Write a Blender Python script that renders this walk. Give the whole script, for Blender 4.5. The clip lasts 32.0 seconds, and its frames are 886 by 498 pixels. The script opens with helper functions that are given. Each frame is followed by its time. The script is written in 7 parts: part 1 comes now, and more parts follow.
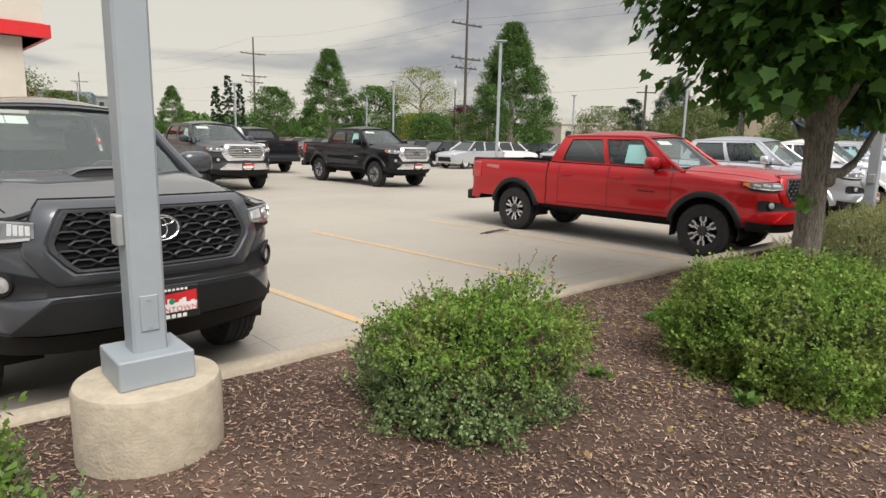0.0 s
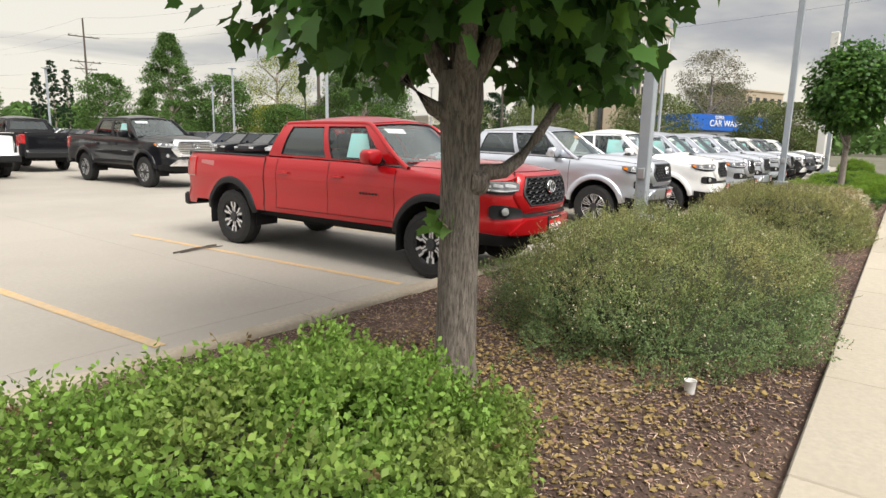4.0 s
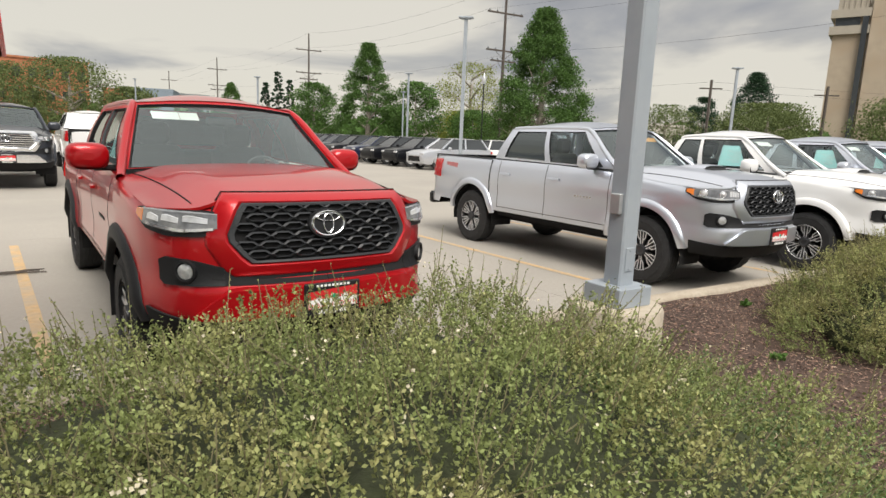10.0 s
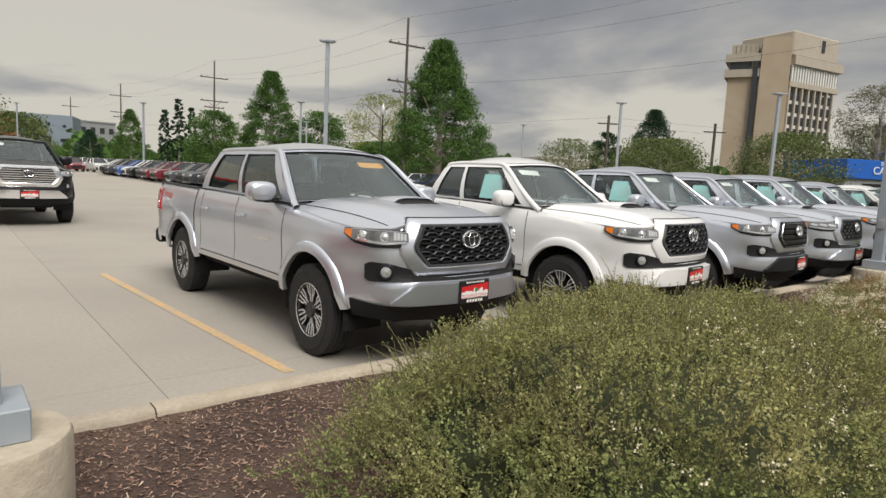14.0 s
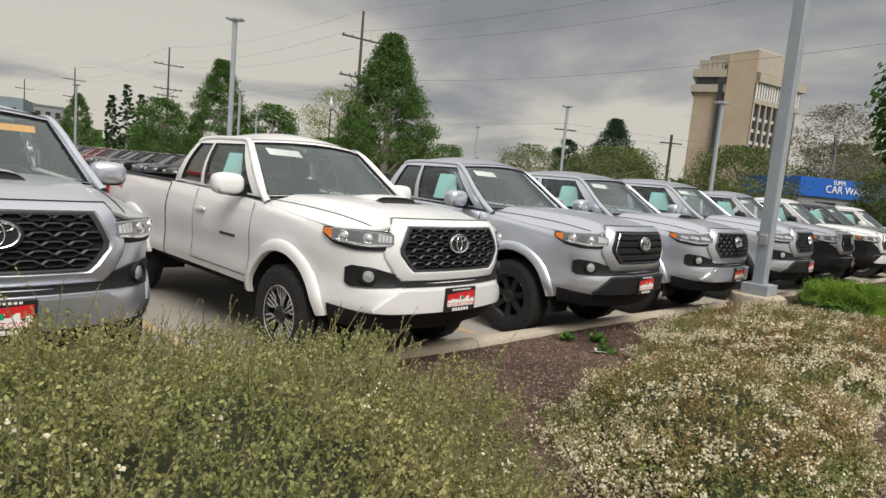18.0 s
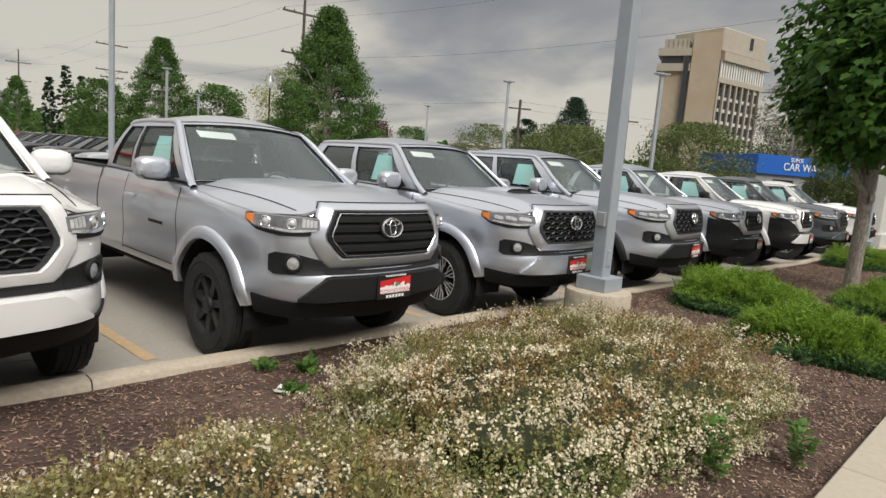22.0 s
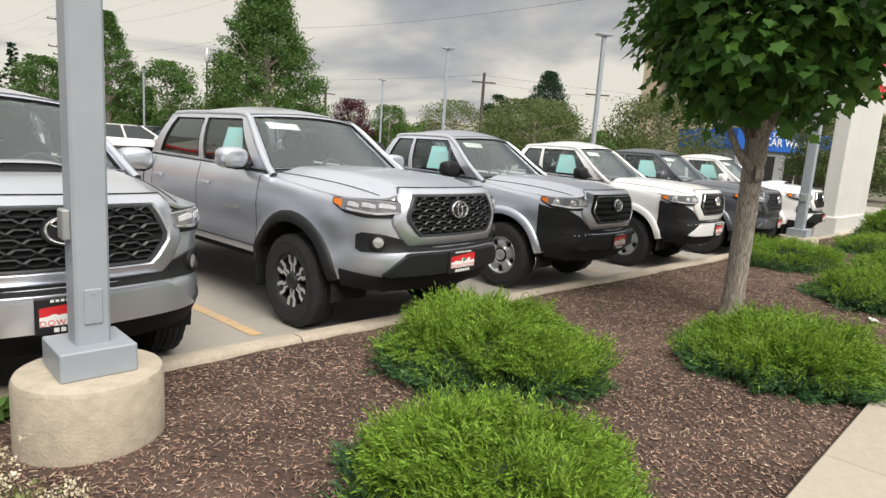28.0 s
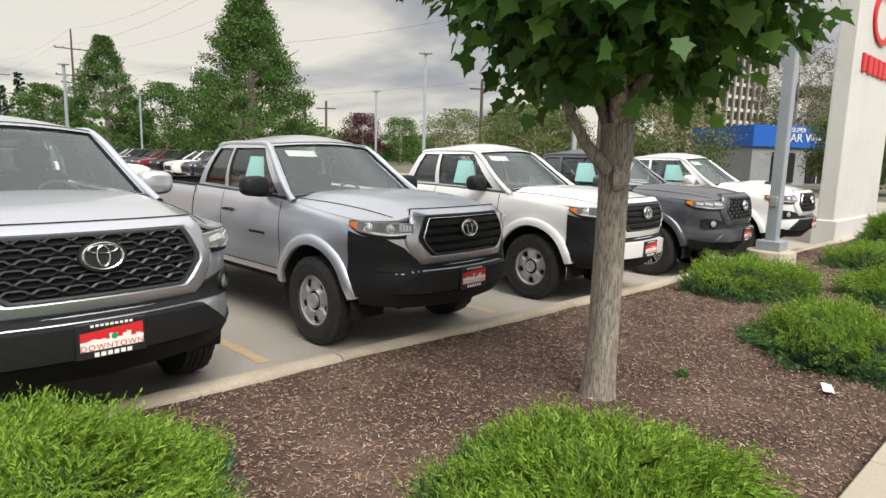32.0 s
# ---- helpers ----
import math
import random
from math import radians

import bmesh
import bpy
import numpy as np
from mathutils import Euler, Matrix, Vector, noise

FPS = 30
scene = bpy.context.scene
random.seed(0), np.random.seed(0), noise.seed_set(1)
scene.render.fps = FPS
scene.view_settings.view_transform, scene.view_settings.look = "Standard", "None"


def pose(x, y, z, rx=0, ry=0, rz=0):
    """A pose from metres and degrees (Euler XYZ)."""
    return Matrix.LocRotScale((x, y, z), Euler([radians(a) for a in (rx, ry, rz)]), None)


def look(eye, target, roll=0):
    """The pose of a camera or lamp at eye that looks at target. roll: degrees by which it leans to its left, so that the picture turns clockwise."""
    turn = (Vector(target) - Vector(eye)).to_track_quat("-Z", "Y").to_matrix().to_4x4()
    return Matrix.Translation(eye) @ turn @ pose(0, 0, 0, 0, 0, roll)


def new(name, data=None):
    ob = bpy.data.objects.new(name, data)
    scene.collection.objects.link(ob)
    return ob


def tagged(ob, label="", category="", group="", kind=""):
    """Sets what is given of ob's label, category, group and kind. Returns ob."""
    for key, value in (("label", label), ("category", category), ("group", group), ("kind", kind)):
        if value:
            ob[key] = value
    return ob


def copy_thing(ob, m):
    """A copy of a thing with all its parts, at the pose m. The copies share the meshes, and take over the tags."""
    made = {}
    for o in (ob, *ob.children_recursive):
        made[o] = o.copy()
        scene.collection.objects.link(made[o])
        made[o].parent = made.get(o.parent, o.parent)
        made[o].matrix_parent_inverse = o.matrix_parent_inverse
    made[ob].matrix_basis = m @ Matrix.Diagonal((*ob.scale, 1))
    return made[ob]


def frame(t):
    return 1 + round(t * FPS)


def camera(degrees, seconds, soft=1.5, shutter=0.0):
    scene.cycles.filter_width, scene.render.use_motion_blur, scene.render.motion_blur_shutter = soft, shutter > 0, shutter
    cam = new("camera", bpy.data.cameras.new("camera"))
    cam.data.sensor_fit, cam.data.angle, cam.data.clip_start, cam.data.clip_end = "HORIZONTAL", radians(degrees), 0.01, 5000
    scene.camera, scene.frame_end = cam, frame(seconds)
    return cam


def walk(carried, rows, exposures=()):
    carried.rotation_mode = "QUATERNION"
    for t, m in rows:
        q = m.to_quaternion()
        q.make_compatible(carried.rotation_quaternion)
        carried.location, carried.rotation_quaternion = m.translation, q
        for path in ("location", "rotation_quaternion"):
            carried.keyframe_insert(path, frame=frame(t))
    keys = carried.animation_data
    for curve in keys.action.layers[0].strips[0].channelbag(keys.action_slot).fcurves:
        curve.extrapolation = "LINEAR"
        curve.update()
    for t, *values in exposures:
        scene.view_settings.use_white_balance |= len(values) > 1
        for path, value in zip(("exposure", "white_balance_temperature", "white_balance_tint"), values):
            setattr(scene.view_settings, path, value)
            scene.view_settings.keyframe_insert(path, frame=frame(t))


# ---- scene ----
EXPOSURE = 1.19
cam = camera(72.3, 32.0)
PATH = [
    (0, (0.35, -0.085, 1.608), (1.668, 1.378, 1.258), 1.4),
    (0.5, (0.763, -0.127, 1.608), (2.207, 1.221, 1.298), 2.1),
    (1, (1.184, -0.195, 1.609), (2.701, 1.064, 1.275), 3.2),
    (1.5, (1.57, -0.244, 1.614), (3.049, 1.066, 1.305), 3.4),
    (2, (1.973, -0.26, 1.626), (3.479, 1.021, 1.322), 1.1),
    (2.5, (2.449, -0.283, 1.619), (3.983, 0.965, 1.323), 1.2),
    (3, (2.928, -0.303, 1.618), (4.476, 0.913, 1.267), 2.0),
    (3.5, (3.355, -0.243, 1.599), (4.931, 0.937, 1.246), 1.2),
    (5.5, (5.215, -0.205, 1.589), (6.714, 1.06, 1.195), 2.9),
    (6, (5.621, -0.214, 1.595), (7.07, 1.117, 1.239), 3.3),
    (6.5, (6.044, -0.197, 1.601), (7.507, 1.129, 1.283), 2.4),
    (7, (6.453, -0.244, 1.611), (7.799, 1.189, 1.244), 3.7),
    (7.5, (6.844, -0.268, 1.605), (8.139, 1.218, 1.264), 3.4),
    (8, (7.238, -0.305, 1.562), (8.45, 1.26, 1.275), 1.2),
    (8.5, (7.635, -0.307, 1.573), (8.76, 1.318, 1.268), 3.2),
    (9, (8.009, -0.207, 1.559), (9.153, 1.414, 1.307), 3.4),
    (9.5, (8.359, -0.188, 1.578), (9.452, 1.469, 1.329), 1.1),
    (10, (8.762, -0.198, 1.566), (9.846, 1.445, 1.211), 2.3),
    (10.5, (9.22, -0.222, 1.506), (10.453, 1.326, 1.215), 2.3),
    (11, (9.682, -0.229, 1.473), (10.98, 1.276, 1.255), 0.9),
    (11.5, (10.071, -0.291, 1.515), (11.349, 1.227, 1.266), 2.2),
    (12, (10.459, -0.338, 1.578), (11.8, 1.127, 1.343), 2.5),
    (12.5, (10.898, -0.394, 1.607), (12.211, 1.094, 1.36), 3.0),
    (13, (11.277, -0.383, 1.595), (12.539, 1.146, 1.328), 2.6),
    (13.5, (11.665, -0.331, 1.617), (12.954, 1.179, 1.376), 2.2),
    (15.5, (13.156, -0.394, 1.547), (14.339, 1.199, 1.298), 5.9),
    (16, (13.535, -0.398, 1.541), (14.766, 1.165, 1.333), 5.1),
    (16.5, (13.897, -0.368, 1.548), (15.26, 1.078, 1.322), 3.9),
    (17, (14.268, -0.42, 1.563), (15.6, 1.057, 1.349), 4.8),
    (17.5, (14.633, -0.424, 1.557), (15.952, 1.063, 1.333), 4.7),
    (18, (15.016, -0.427, 1.573), (16.358, 1.038, 1.347), 5.2),
    (18.5, (15.375, -0.527, 1.574), (16.703, 0.95, 1.341), 6.1),
    (19, (15.753, -0.551, 1.564), (17.129, 0.881, 1.331), 6.3),
    (19.5, (16.158, -0.536, 1.578), (17.594, 0.838, 1.355), 5.0),
    (20, (16.537, -0.582, 1.592), (17.921, 0.847, 1.382), 6.4),
    (20.5, (16.884, -0.595, 1.582), (18.238, 0.863, 1.384), 4.1),
    (21, (17.259, -0.585, 1.59), (18.619, 0.861, 1.342), 3.7),
    (21.5, (17.637, -0.613, 1.594), (18.971, 0.851, 1.316), 5.6),
    (22, (17.985, -0.599, 1.579), (19.382, 0.806, 1.307), 4.5),
    (22.5, (18.346, -0.524, 1.599), (19.779, 0.853, 1.378), 3.7),
    (23, (18.742, -0.51, 1.613), (20.089, 0.949, 1.377), 5.7),
    (23.5, (19.133, -0.462, 1.599), (20.522, 0.956, 1.355), 5.3),
    (24, (19.529, -0.428, 1.596), (20.913, 0.99, 1.323), 4.6),
    (24.5, (19.914, -0.452, 1.614), (21.213, 1.041, 1.324), 5.7),
    (25, (20.314, -0.432, 1.609), (21.632, 1.045, 1.327), 5.2),
    (25.5, (20.69, -0.496, 1.609), (22.022, 0.974, 1.347), 3.6),
    (26, (21.059, -0.579, 1.626), (22.399, 0.874, 1.318), 5.1),
    (26.5, (21.459, -0.594, 1.64), (22.861, 0.804, 1.354), 4.4),
    (28.5, (22.901, -0.628, 1.651), (24.289, 0.769, 1.303), 3.5),
    (29, (23.27, -0.619, 1.651), (24.624, 0.812, 1.305), 2.1),
    (29.5, (23.669, -0.598, 1.686), (25.097, 0.758, 1.339), 2.8),
    (30, (24.078, -0.62, 1.677), (25.448, 0.802, 1.362), 2.5),
    (30.5, (24.466, -0.617, 1.682), (25.796, 0.84, 1.356), 3.1),
    (31, (24.826, -0.614, 1.688), (26.172, 0.837, 1.398), 2.0),
    (31.5, (25.183, -0.651, 1.699), (26.502, 0.828, 1.429), 2.7),
    (32, (25.469, -0.644, 1.701), (26.811, 0.808, 1.398), 1.5),
]
walk(cam, [(t, look(eye, target, roll)) for t, eye, target, roll in PATH],
     exposures=[(t, EXPOSURE + stops) for t, stops in ((0.0, -0.04), (1.0, 0.04), (2.0, 0.12), (3.5, 0.2), (5.5, 0.40), (7.0, 0.34), (8.0, 0.08), (9.0, 0.04), (10.0, -0.03), (11.5, -0.14), (13.0, -0.33), (23.0, -0.33), (25.5, -0.14), (28.5, 0.08), (32.0, 0.12))])

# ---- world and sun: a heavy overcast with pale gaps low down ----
world = bpy.data.worlds.new("overcast")
scene.world = world
world.use_nodes = True
wn, wl = world.node_tree.nodes, world.node_tree.links
wn.clear()


def wnode(kind, **values):
    n = wn.new(kind)
    for key, value in values.items():
        n.inputs[key].default_value = value
    return n


w_sky = wn.new("ShaderNodeTexSky")
w_sky.sky_type, w_sky.sun_disc = "NISHITA", False
w_sky.sun_elevation, w_sky.sun_rotation = radians(51), radians(194)
w_coord = wn.new("ShaderNodeTexCoord")
w_split = wn.new("ShaderNodeSeparateXYZ")
wl.new(w_coord.outputs["Generated"], w_split.inputs[0])
w_flat = wn.new("ShaderNodeMath")
w_flat.operation, w_flat.use_clamp = "MAXIMUM", False
w_flat.inputs[1].default_value = 0.0
wl.new(w_split.outputs["Z"], w_flat.inputs[0])
w_add = wn.new("ShaderNodeMath")
w_add.operation = "ADD"
w_add.inputs[1].default_value = 0.16
wl.new(w_flat.outputs[0], w_add.inputs[0])
w_div = wn.new("ShaderNodeVectorMath")
w_div.operation = "DIVIDE"
wl.new(w_coord.outputs["Generated"], w_div.inputs[0])
wl.new(w_add.outputs[0], w_div.inputs[1])
w_map = wn.new("ShaderNodeMapping")
w_map.inputs["Location"].default_value = (3.1, 0.4, 0.0)
w_map.inputs["Scale"].default_value = (0.36, 0.36, 0.22)
wl.new(w_div.outputs[0], w_map.inputs[0])
w_noise = wnode("ShaderNodeTexNoise", Scale=1.5, Detail=6.0, Roughness=0.5, Distortion=0.35)
wl.new(w_map.outputs[0], w_noise.inputs["Vector"])
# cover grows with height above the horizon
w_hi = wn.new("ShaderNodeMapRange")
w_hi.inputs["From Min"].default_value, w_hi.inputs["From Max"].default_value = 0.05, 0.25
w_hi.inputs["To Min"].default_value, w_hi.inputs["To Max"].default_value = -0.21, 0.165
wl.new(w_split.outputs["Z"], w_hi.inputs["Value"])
w_sum = wn.new("ShaderNodeMath")
w_sum.operation = "ADD"
w_amp = wn.new("ShaderNodeMapRange")
w_amp.clamp = False
w_amp.inputs["From Min"].default_value, w_amp.inputs["From Max"].default_value = 0.3, 0.7
w_amp.inputs["To Min"].default_value, w_amp.inputs["To Max"].default_value = 0.17, 0.83
wl.new(w_noise.outputs["Fac"], w_amp.inputs["Value"])
w_side = wn.new("ShaderNodeVectorMath")
w_side.operation = "DOT_PRODUCT"
w_side.inputs[1].default_value = (0.035, -0.055, 0.0)
wl.new(w_coord.outputs["Generated"], w_side.inputs[0])
w_lean = wn.new("ShaderNodeMath")
w_lean.operation = "ADD"
wl.new(w_amp.outputs[0], w_lean.inputs[0])
wl.new(w_side.outputs["Value"], w_lean.inputs[1])
wl.new(w_lean.outputs[0], w_sum.inputs[0])
wl.new(w_hi.outputs[0], w_sum.inputs[1])
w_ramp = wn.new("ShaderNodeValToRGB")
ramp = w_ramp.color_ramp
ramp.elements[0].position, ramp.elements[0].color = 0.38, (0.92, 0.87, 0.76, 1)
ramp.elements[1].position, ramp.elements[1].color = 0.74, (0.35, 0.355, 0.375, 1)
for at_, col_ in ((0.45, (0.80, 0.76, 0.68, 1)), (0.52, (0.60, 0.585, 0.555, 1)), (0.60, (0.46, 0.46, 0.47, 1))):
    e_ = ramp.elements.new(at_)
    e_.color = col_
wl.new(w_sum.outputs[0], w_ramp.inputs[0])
w_bg1 = wnode("ShaderNodeBackground", Strength=0.05)
wl.new(w_sky.outputs[0], w_bg1.inputs["Color"])
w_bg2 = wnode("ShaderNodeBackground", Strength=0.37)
# the cover thins towards the zenith
w_zen = wn.new("ShaderNodeMapRange")
w_zen.interpolation_type = "SMOOTHSTEP"
w_zen.inputs["From Min"].default_value, w_zen.inputs["From Max"].default_value = 0.32, 0.68
wl.new(w_split.outputs["Z"], w_zen.inputs["Value"])
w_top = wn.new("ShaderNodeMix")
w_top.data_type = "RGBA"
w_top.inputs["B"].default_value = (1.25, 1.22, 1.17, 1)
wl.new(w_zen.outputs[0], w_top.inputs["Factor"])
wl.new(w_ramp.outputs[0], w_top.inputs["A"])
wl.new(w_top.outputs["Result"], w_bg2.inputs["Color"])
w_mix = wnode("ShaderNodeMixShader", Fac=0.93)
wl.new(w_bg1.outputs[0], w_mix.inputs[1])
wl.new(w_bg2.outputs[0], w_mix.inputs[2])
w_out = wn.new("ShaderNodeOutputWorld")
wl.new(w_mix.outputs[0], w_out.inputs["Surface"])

sun_data = bpy.data.lights.new("sun", "SUN")
sun_data.energy, sun_data.angle, sun_data.color = 1.8, radians(38), (1.0, 0.95, 0.87)
sun = new("sun", sun_data)
sun.matrix_world = look((0, 0, 40), (8, 31, 0))


# ---- materials ----
def mat(name, color, rough=0.6, metal=0.0, coat=0.0, vary=0.12, scale=6.0, bump=0.0, bump_scale=60.0, spec=0.5,
        stain=None, stain_scale=0.7, per_object=0.0, per_island=0.0, stretch=1.0, second=None, second_at=(0.45, 0.7)):
    """A principled material with fine grain, wide stains and fine relief, at real size."""
    m = bpy.data.materials.new(name)
    m.use_nodes = True
    nodes, links = m.node_tree.nodes, m.node_tree.links
    b = nodes["Principled BSDF"]
    b.inputs["Roughness"].default_value = rough
    b.inputs["Metallic"].default_value = metal
    b.inputs["Coat Weight"].default_value = coat
    b.inputs["Coat Roughness"].default_value = 0.03
    b.inputs["Specular IOR Level"].default_value = spec
    co = nodes.new("ShaderNodeMapping")
    co.inputs["Scale"].default_value = (1, 1, stretch)
    links.new(nodes.new("ShaderNodeTexCoord").outputs["Object"], co.inputs[0])
    fine = nodes.new("ShaderNodeTexNoise")
    fine.inputs["Scale"].default_value, fine.inputs["Detail"].default_value = scale, 5.0
    links.new(co.outputs[0], fine.inputs["Vector"])
    mr = nodes.new("ShaderNodeMapRange")
    mr.inputs["From Min"].default_value, mr.inputs["From Max"].default_value = 0.3, 0.7
    mr.inputs["To Min"].default_value, mr.inputs["To Max"].default_value = 1 - vary, 1 + vary
    links.new(fine.outputs["Fac"], mr.inputs["Value"])
    mul = nodes.new("ShaderNodeMix")
    mul.data_type, mul.blend_type = "RGBA", "MULTIPLY"
    mul.inputs["Factor"].default_value = 1.0
    mul.inputs["A"].default_value = (*color, 1)
    links.new(mr.outputs[0], mul.inputs["B"])
    last = mul.outputs["Result"]
    if second or stain:
        wide = nodes.new("ShaderNodeTexNoise")
        wide.inputs["Scale"].default_value, wide.inputs["Detail"].default_value = stain_scale, 6.0
        wide.inputs["Roughness"].default_value = 0.62
        links.new(co.outputs[0], wide.inputs["Vector"])
        r2 = nodes.new("ShaderNodeMapRange")
        r2.inputs["From Min"].default_value, r2.inputs["From Max"].default_value = second_at
        links.new(wide.outputs["Fac"], r2.inputs["Value"])
        mx = nodes.new("ShaderNodeMix")
        mx.data_type = "RGBA"
        links.new(r2.outputs[0], mx.inputs["Factor"])
        links.new(last, mx.inputs["A"])
        mx.inputs["B"].default_value = (*(second or stain), 1)
        last = mx.outputs["Result"]
    if per_object or per_island:
        hs = nodes.new("ShaderNodeHueSaturation")
        if per_object:
            src = nodes.new("ShaderNodeObjectInfo").outputs["Random"]
        else:
            src = nodes.new("ShaderNodeNewGeometry").outputs["Random Per Island"]
        amount = per_object or per_island
        r3 = nodes.new("ShaderNodeMapRange")
        r3.inputs["To Min"].default_value, r3.inputs["To Max"].default_value = 1 - amount, 1 + amount
        links.new(src, r3.inputs["Value"])
        links.new(r3.outputs[0], hs.inputs["Value"])
        links.new(last, hs.inputs["Color"])
        last = hs.outputs["Color"]
    links.new(last, b.inputs["Base Color"])
    if bump:
        bn = nodes.new("ShaderNodeTexNoise")
        bn.inputs["Scale"].default_value, bn.inputs["Detail"].default_value = bump_scale, 4.0
        links.new(co.outputs[0], bn.inputs["Vector"])
        bp = nodes.new("ShaderNodeBump")
        bp.inputs["Strength"].default_value, bp.inputs["Distance"].default_value = bump, 0.01
        links.new(bn.outputs["Fac"], bp.inputs["Height"])
        links.new(bp.outputs[0], b.inputs["Normal"])
    return m


def leaf_mat(name, color, vary=0.35, through_=0.35, rough=0.45, second=None):
    """Leaves: two-sided, some light comes through, each leaf a little different."""
    m = bpy.data.materials.new(name)
    m.use_nodes = True
    nodes, links = m.node_tree.nodes, m.node_tree.links
    b = nodes["Principled BSDF"]
    b.inputs["Roughness"].default_value = rough
    b.inputs["Specular IOR Level"].default_value = 0.22
    geo = nodes.new("ShaderNodeNewGeometry")
    r3 = nodes.new("ShaderNodeMapRange")
    r3.inputs["To Min"].default_value, r3.inputs["To Max"].default_value = 1 - vary, 1 + vary
    links.new(geo.outputs["Random Per Island"], r3.inputs["Value"])
    hs = nodes.new("ShaderNodeHueSaturation")
    links.new(r3.outputs[0], hs.inputs["Value"])
    if second:
        co = nodes.new("ShaderNodeTexCoord")
        nz = nodes.new("ShaderNodeTexNoise")
        nz.inputs["Scale"].default_value, nz.inputs["Detail"].default_value = 2.2, 3.0
        links.new(co.outputs["Object"], nz.inputs["Vector"])
        ra = nodes.new("ShaderNodeMapRange")
        ra.inputs["From Min"].default_value, ra.inputs["From Max"].default_value = 0.45, 0.62
        links.new(nz.outputs["Fac"], ra.inputs["Value"])
        mx = nodes.new("ShaderNodeMix")
        mx.data_type = "RGBA"
        mx.inputs["A"].default_value, mx.inputs["B"].default_value = (*color, 1), (*second, 1)
        links.new(ra.outputs[0], mx.inputs["Factor"])
        links.new(mx.outputs["Result"], hs.inputs["Color"])
    else:
        hs.inputs["Color"].default_value = (*color, 1)
    links.new(hs.outputs["Color"], b.inputs["Base Color"])
    tr = nodes.new("ShaderNodeBsdfTranslucent")
    links.new(hs.outputs["Color"], tr.inputs["Color"])
    mixer = nodes.new("ShaderNodeMixShader")
    mixer.inputs["Fac"].default_value = through_
    links.new(b.outputs[0], mixer.inputs[1])
    links.new(tr.outputs[0], mixer.inputs[2])
    links.new(mixer.outputs[0], nodes["Material Output"].inputs["Surface"])
    return m


def glass_mat(name, tint, base=0.06):
    """Tinted vehicle glass: see-through, with a clear mirror image on top."""
    m = bpy.data.materials.new(name)
    m.use_nodes = True
    nodes, links = m.node_tree.nodes, m.node_tree.links
    nodes.remove(nodes["Principled BSDF"])
    t = nodes.new("ShaderNodeBsdfTransparent")
    t.inputs["Color"].default_value = (*tint, 1)
    g = nodes.new("ShaderNodeBsdfGlossy")
    g.inputs["Roughness"].default_value = 0.02
    g.inputs["Color"].default_value = (0.88, 0.97, 0.97, 1)
    f = nodes.new("ShaderNodeFresnel")
    f.inputs["IOR"].default_value = 1.62
    a = nodes.new("ShaderNodeMath")
    a.operation = "ADD"
    a.inputs[1].default_value = base
    links.new(f.outputs[0], a.inputs[0])
    mixer = nodes.new("ShaderNodeMixShader")
    links.new(a.outputs[0], mixer.inputs["Fac"])
    links.new(t.outputs[0], mixer.inputs[1])
    links.new(g.outputs[0], mixer.inputs[2])
    links.new(mixer.outputs[0], nodes["Material Output"].inputs["Surface"])
    return m


CONCRETE = mat("lot_concrete", (0.365, 0.337, 0.297), 0.85, vary=0.06, scale=25, bump=0.25, bump_scale=140, stain=(0.315, 0.292, 0.26), stain_scale=0.35, second_at=(0.42, 0.75), per_object=0.04)
JOINT = mat("joint_dirt", (0.33, 0.30, 0.26), 0.95, vary=0.3, scale=12)
KERB = mat("kerb_concrete", (0.42, 0.365, 0.295), 0.9, vary=0.12, scale=30, bump=0.5, bump_scale=110, stain=(0.33, 0.28, 0.21), stain_scale=1.6, per_object=0.08)
WALKWAY = mat("sidewalk_concrete", (0.43, 0.385, 0.315), 0.9, vary=0.08, scale=30, bump=0.4, bump_scale=120, stain=(0.42, 0.37, 0.30), stain_scale=1.1, per_object=0.05)
SOIL = mat("mulch_soil", (0.060, 0.037, 0.029), 1.0, vary=0.5, scale=40, bump=1.0, bump_scale=70, stain=(0.13, 0.085, 0.065), stain_scale=1.3)
CHIP = mat("bark_chip", (0.215, 0.135, 0.10), 0.95, vary=0.35, scale=50, per_island=0.65)
PALECHIP = mat("dry_chip", (0.43, 0.325, 0.24), 0.95, vary=0.3, scale=50, per_island=0.4)
PAINTLINE = mat("yellow_line_paint", (0.56, 0.385, 0.205), 0.8, vary=0.12, scale=18, bump=0.2, second=(0.42, 0.36, 0.28), stain_scale=3.0, second_at=(0.42, 0.70))
ASPHALT = mat("asphalt", (0.055, 0.055, 0.058), 0.95, vary=0.2, scale=40, bump=0.5, bump_scale=200)
GROUND = mat("dry_ground", (0.14, 0.13, 0.10), 1.0, vary=0.3, scale=0.5, stain=(0.10, 0.11, 0.06), stain_scale=0.05)
POLE = mat("pole_grey_paint", (0.30, 0.335, 0.375), 0.45, vary=0.05, scale=5, stain=(0.34, 0.37, 0.40), stain_scale=2.0)
BASECON = mat("pole_base_concrete", (0.44, 0.385, 0.305), 0.9, vary=0.12, scale=16, bump=0.5, bump_scale=60, stain=(0.36, 0.31, 0.24), stain_scale=2.6, second_at=(0.5, 0.75))
GALV = mat("galvanised_steel", (0.42, 0.43, 0.44), 0.5, 0.6, vary=0.1)
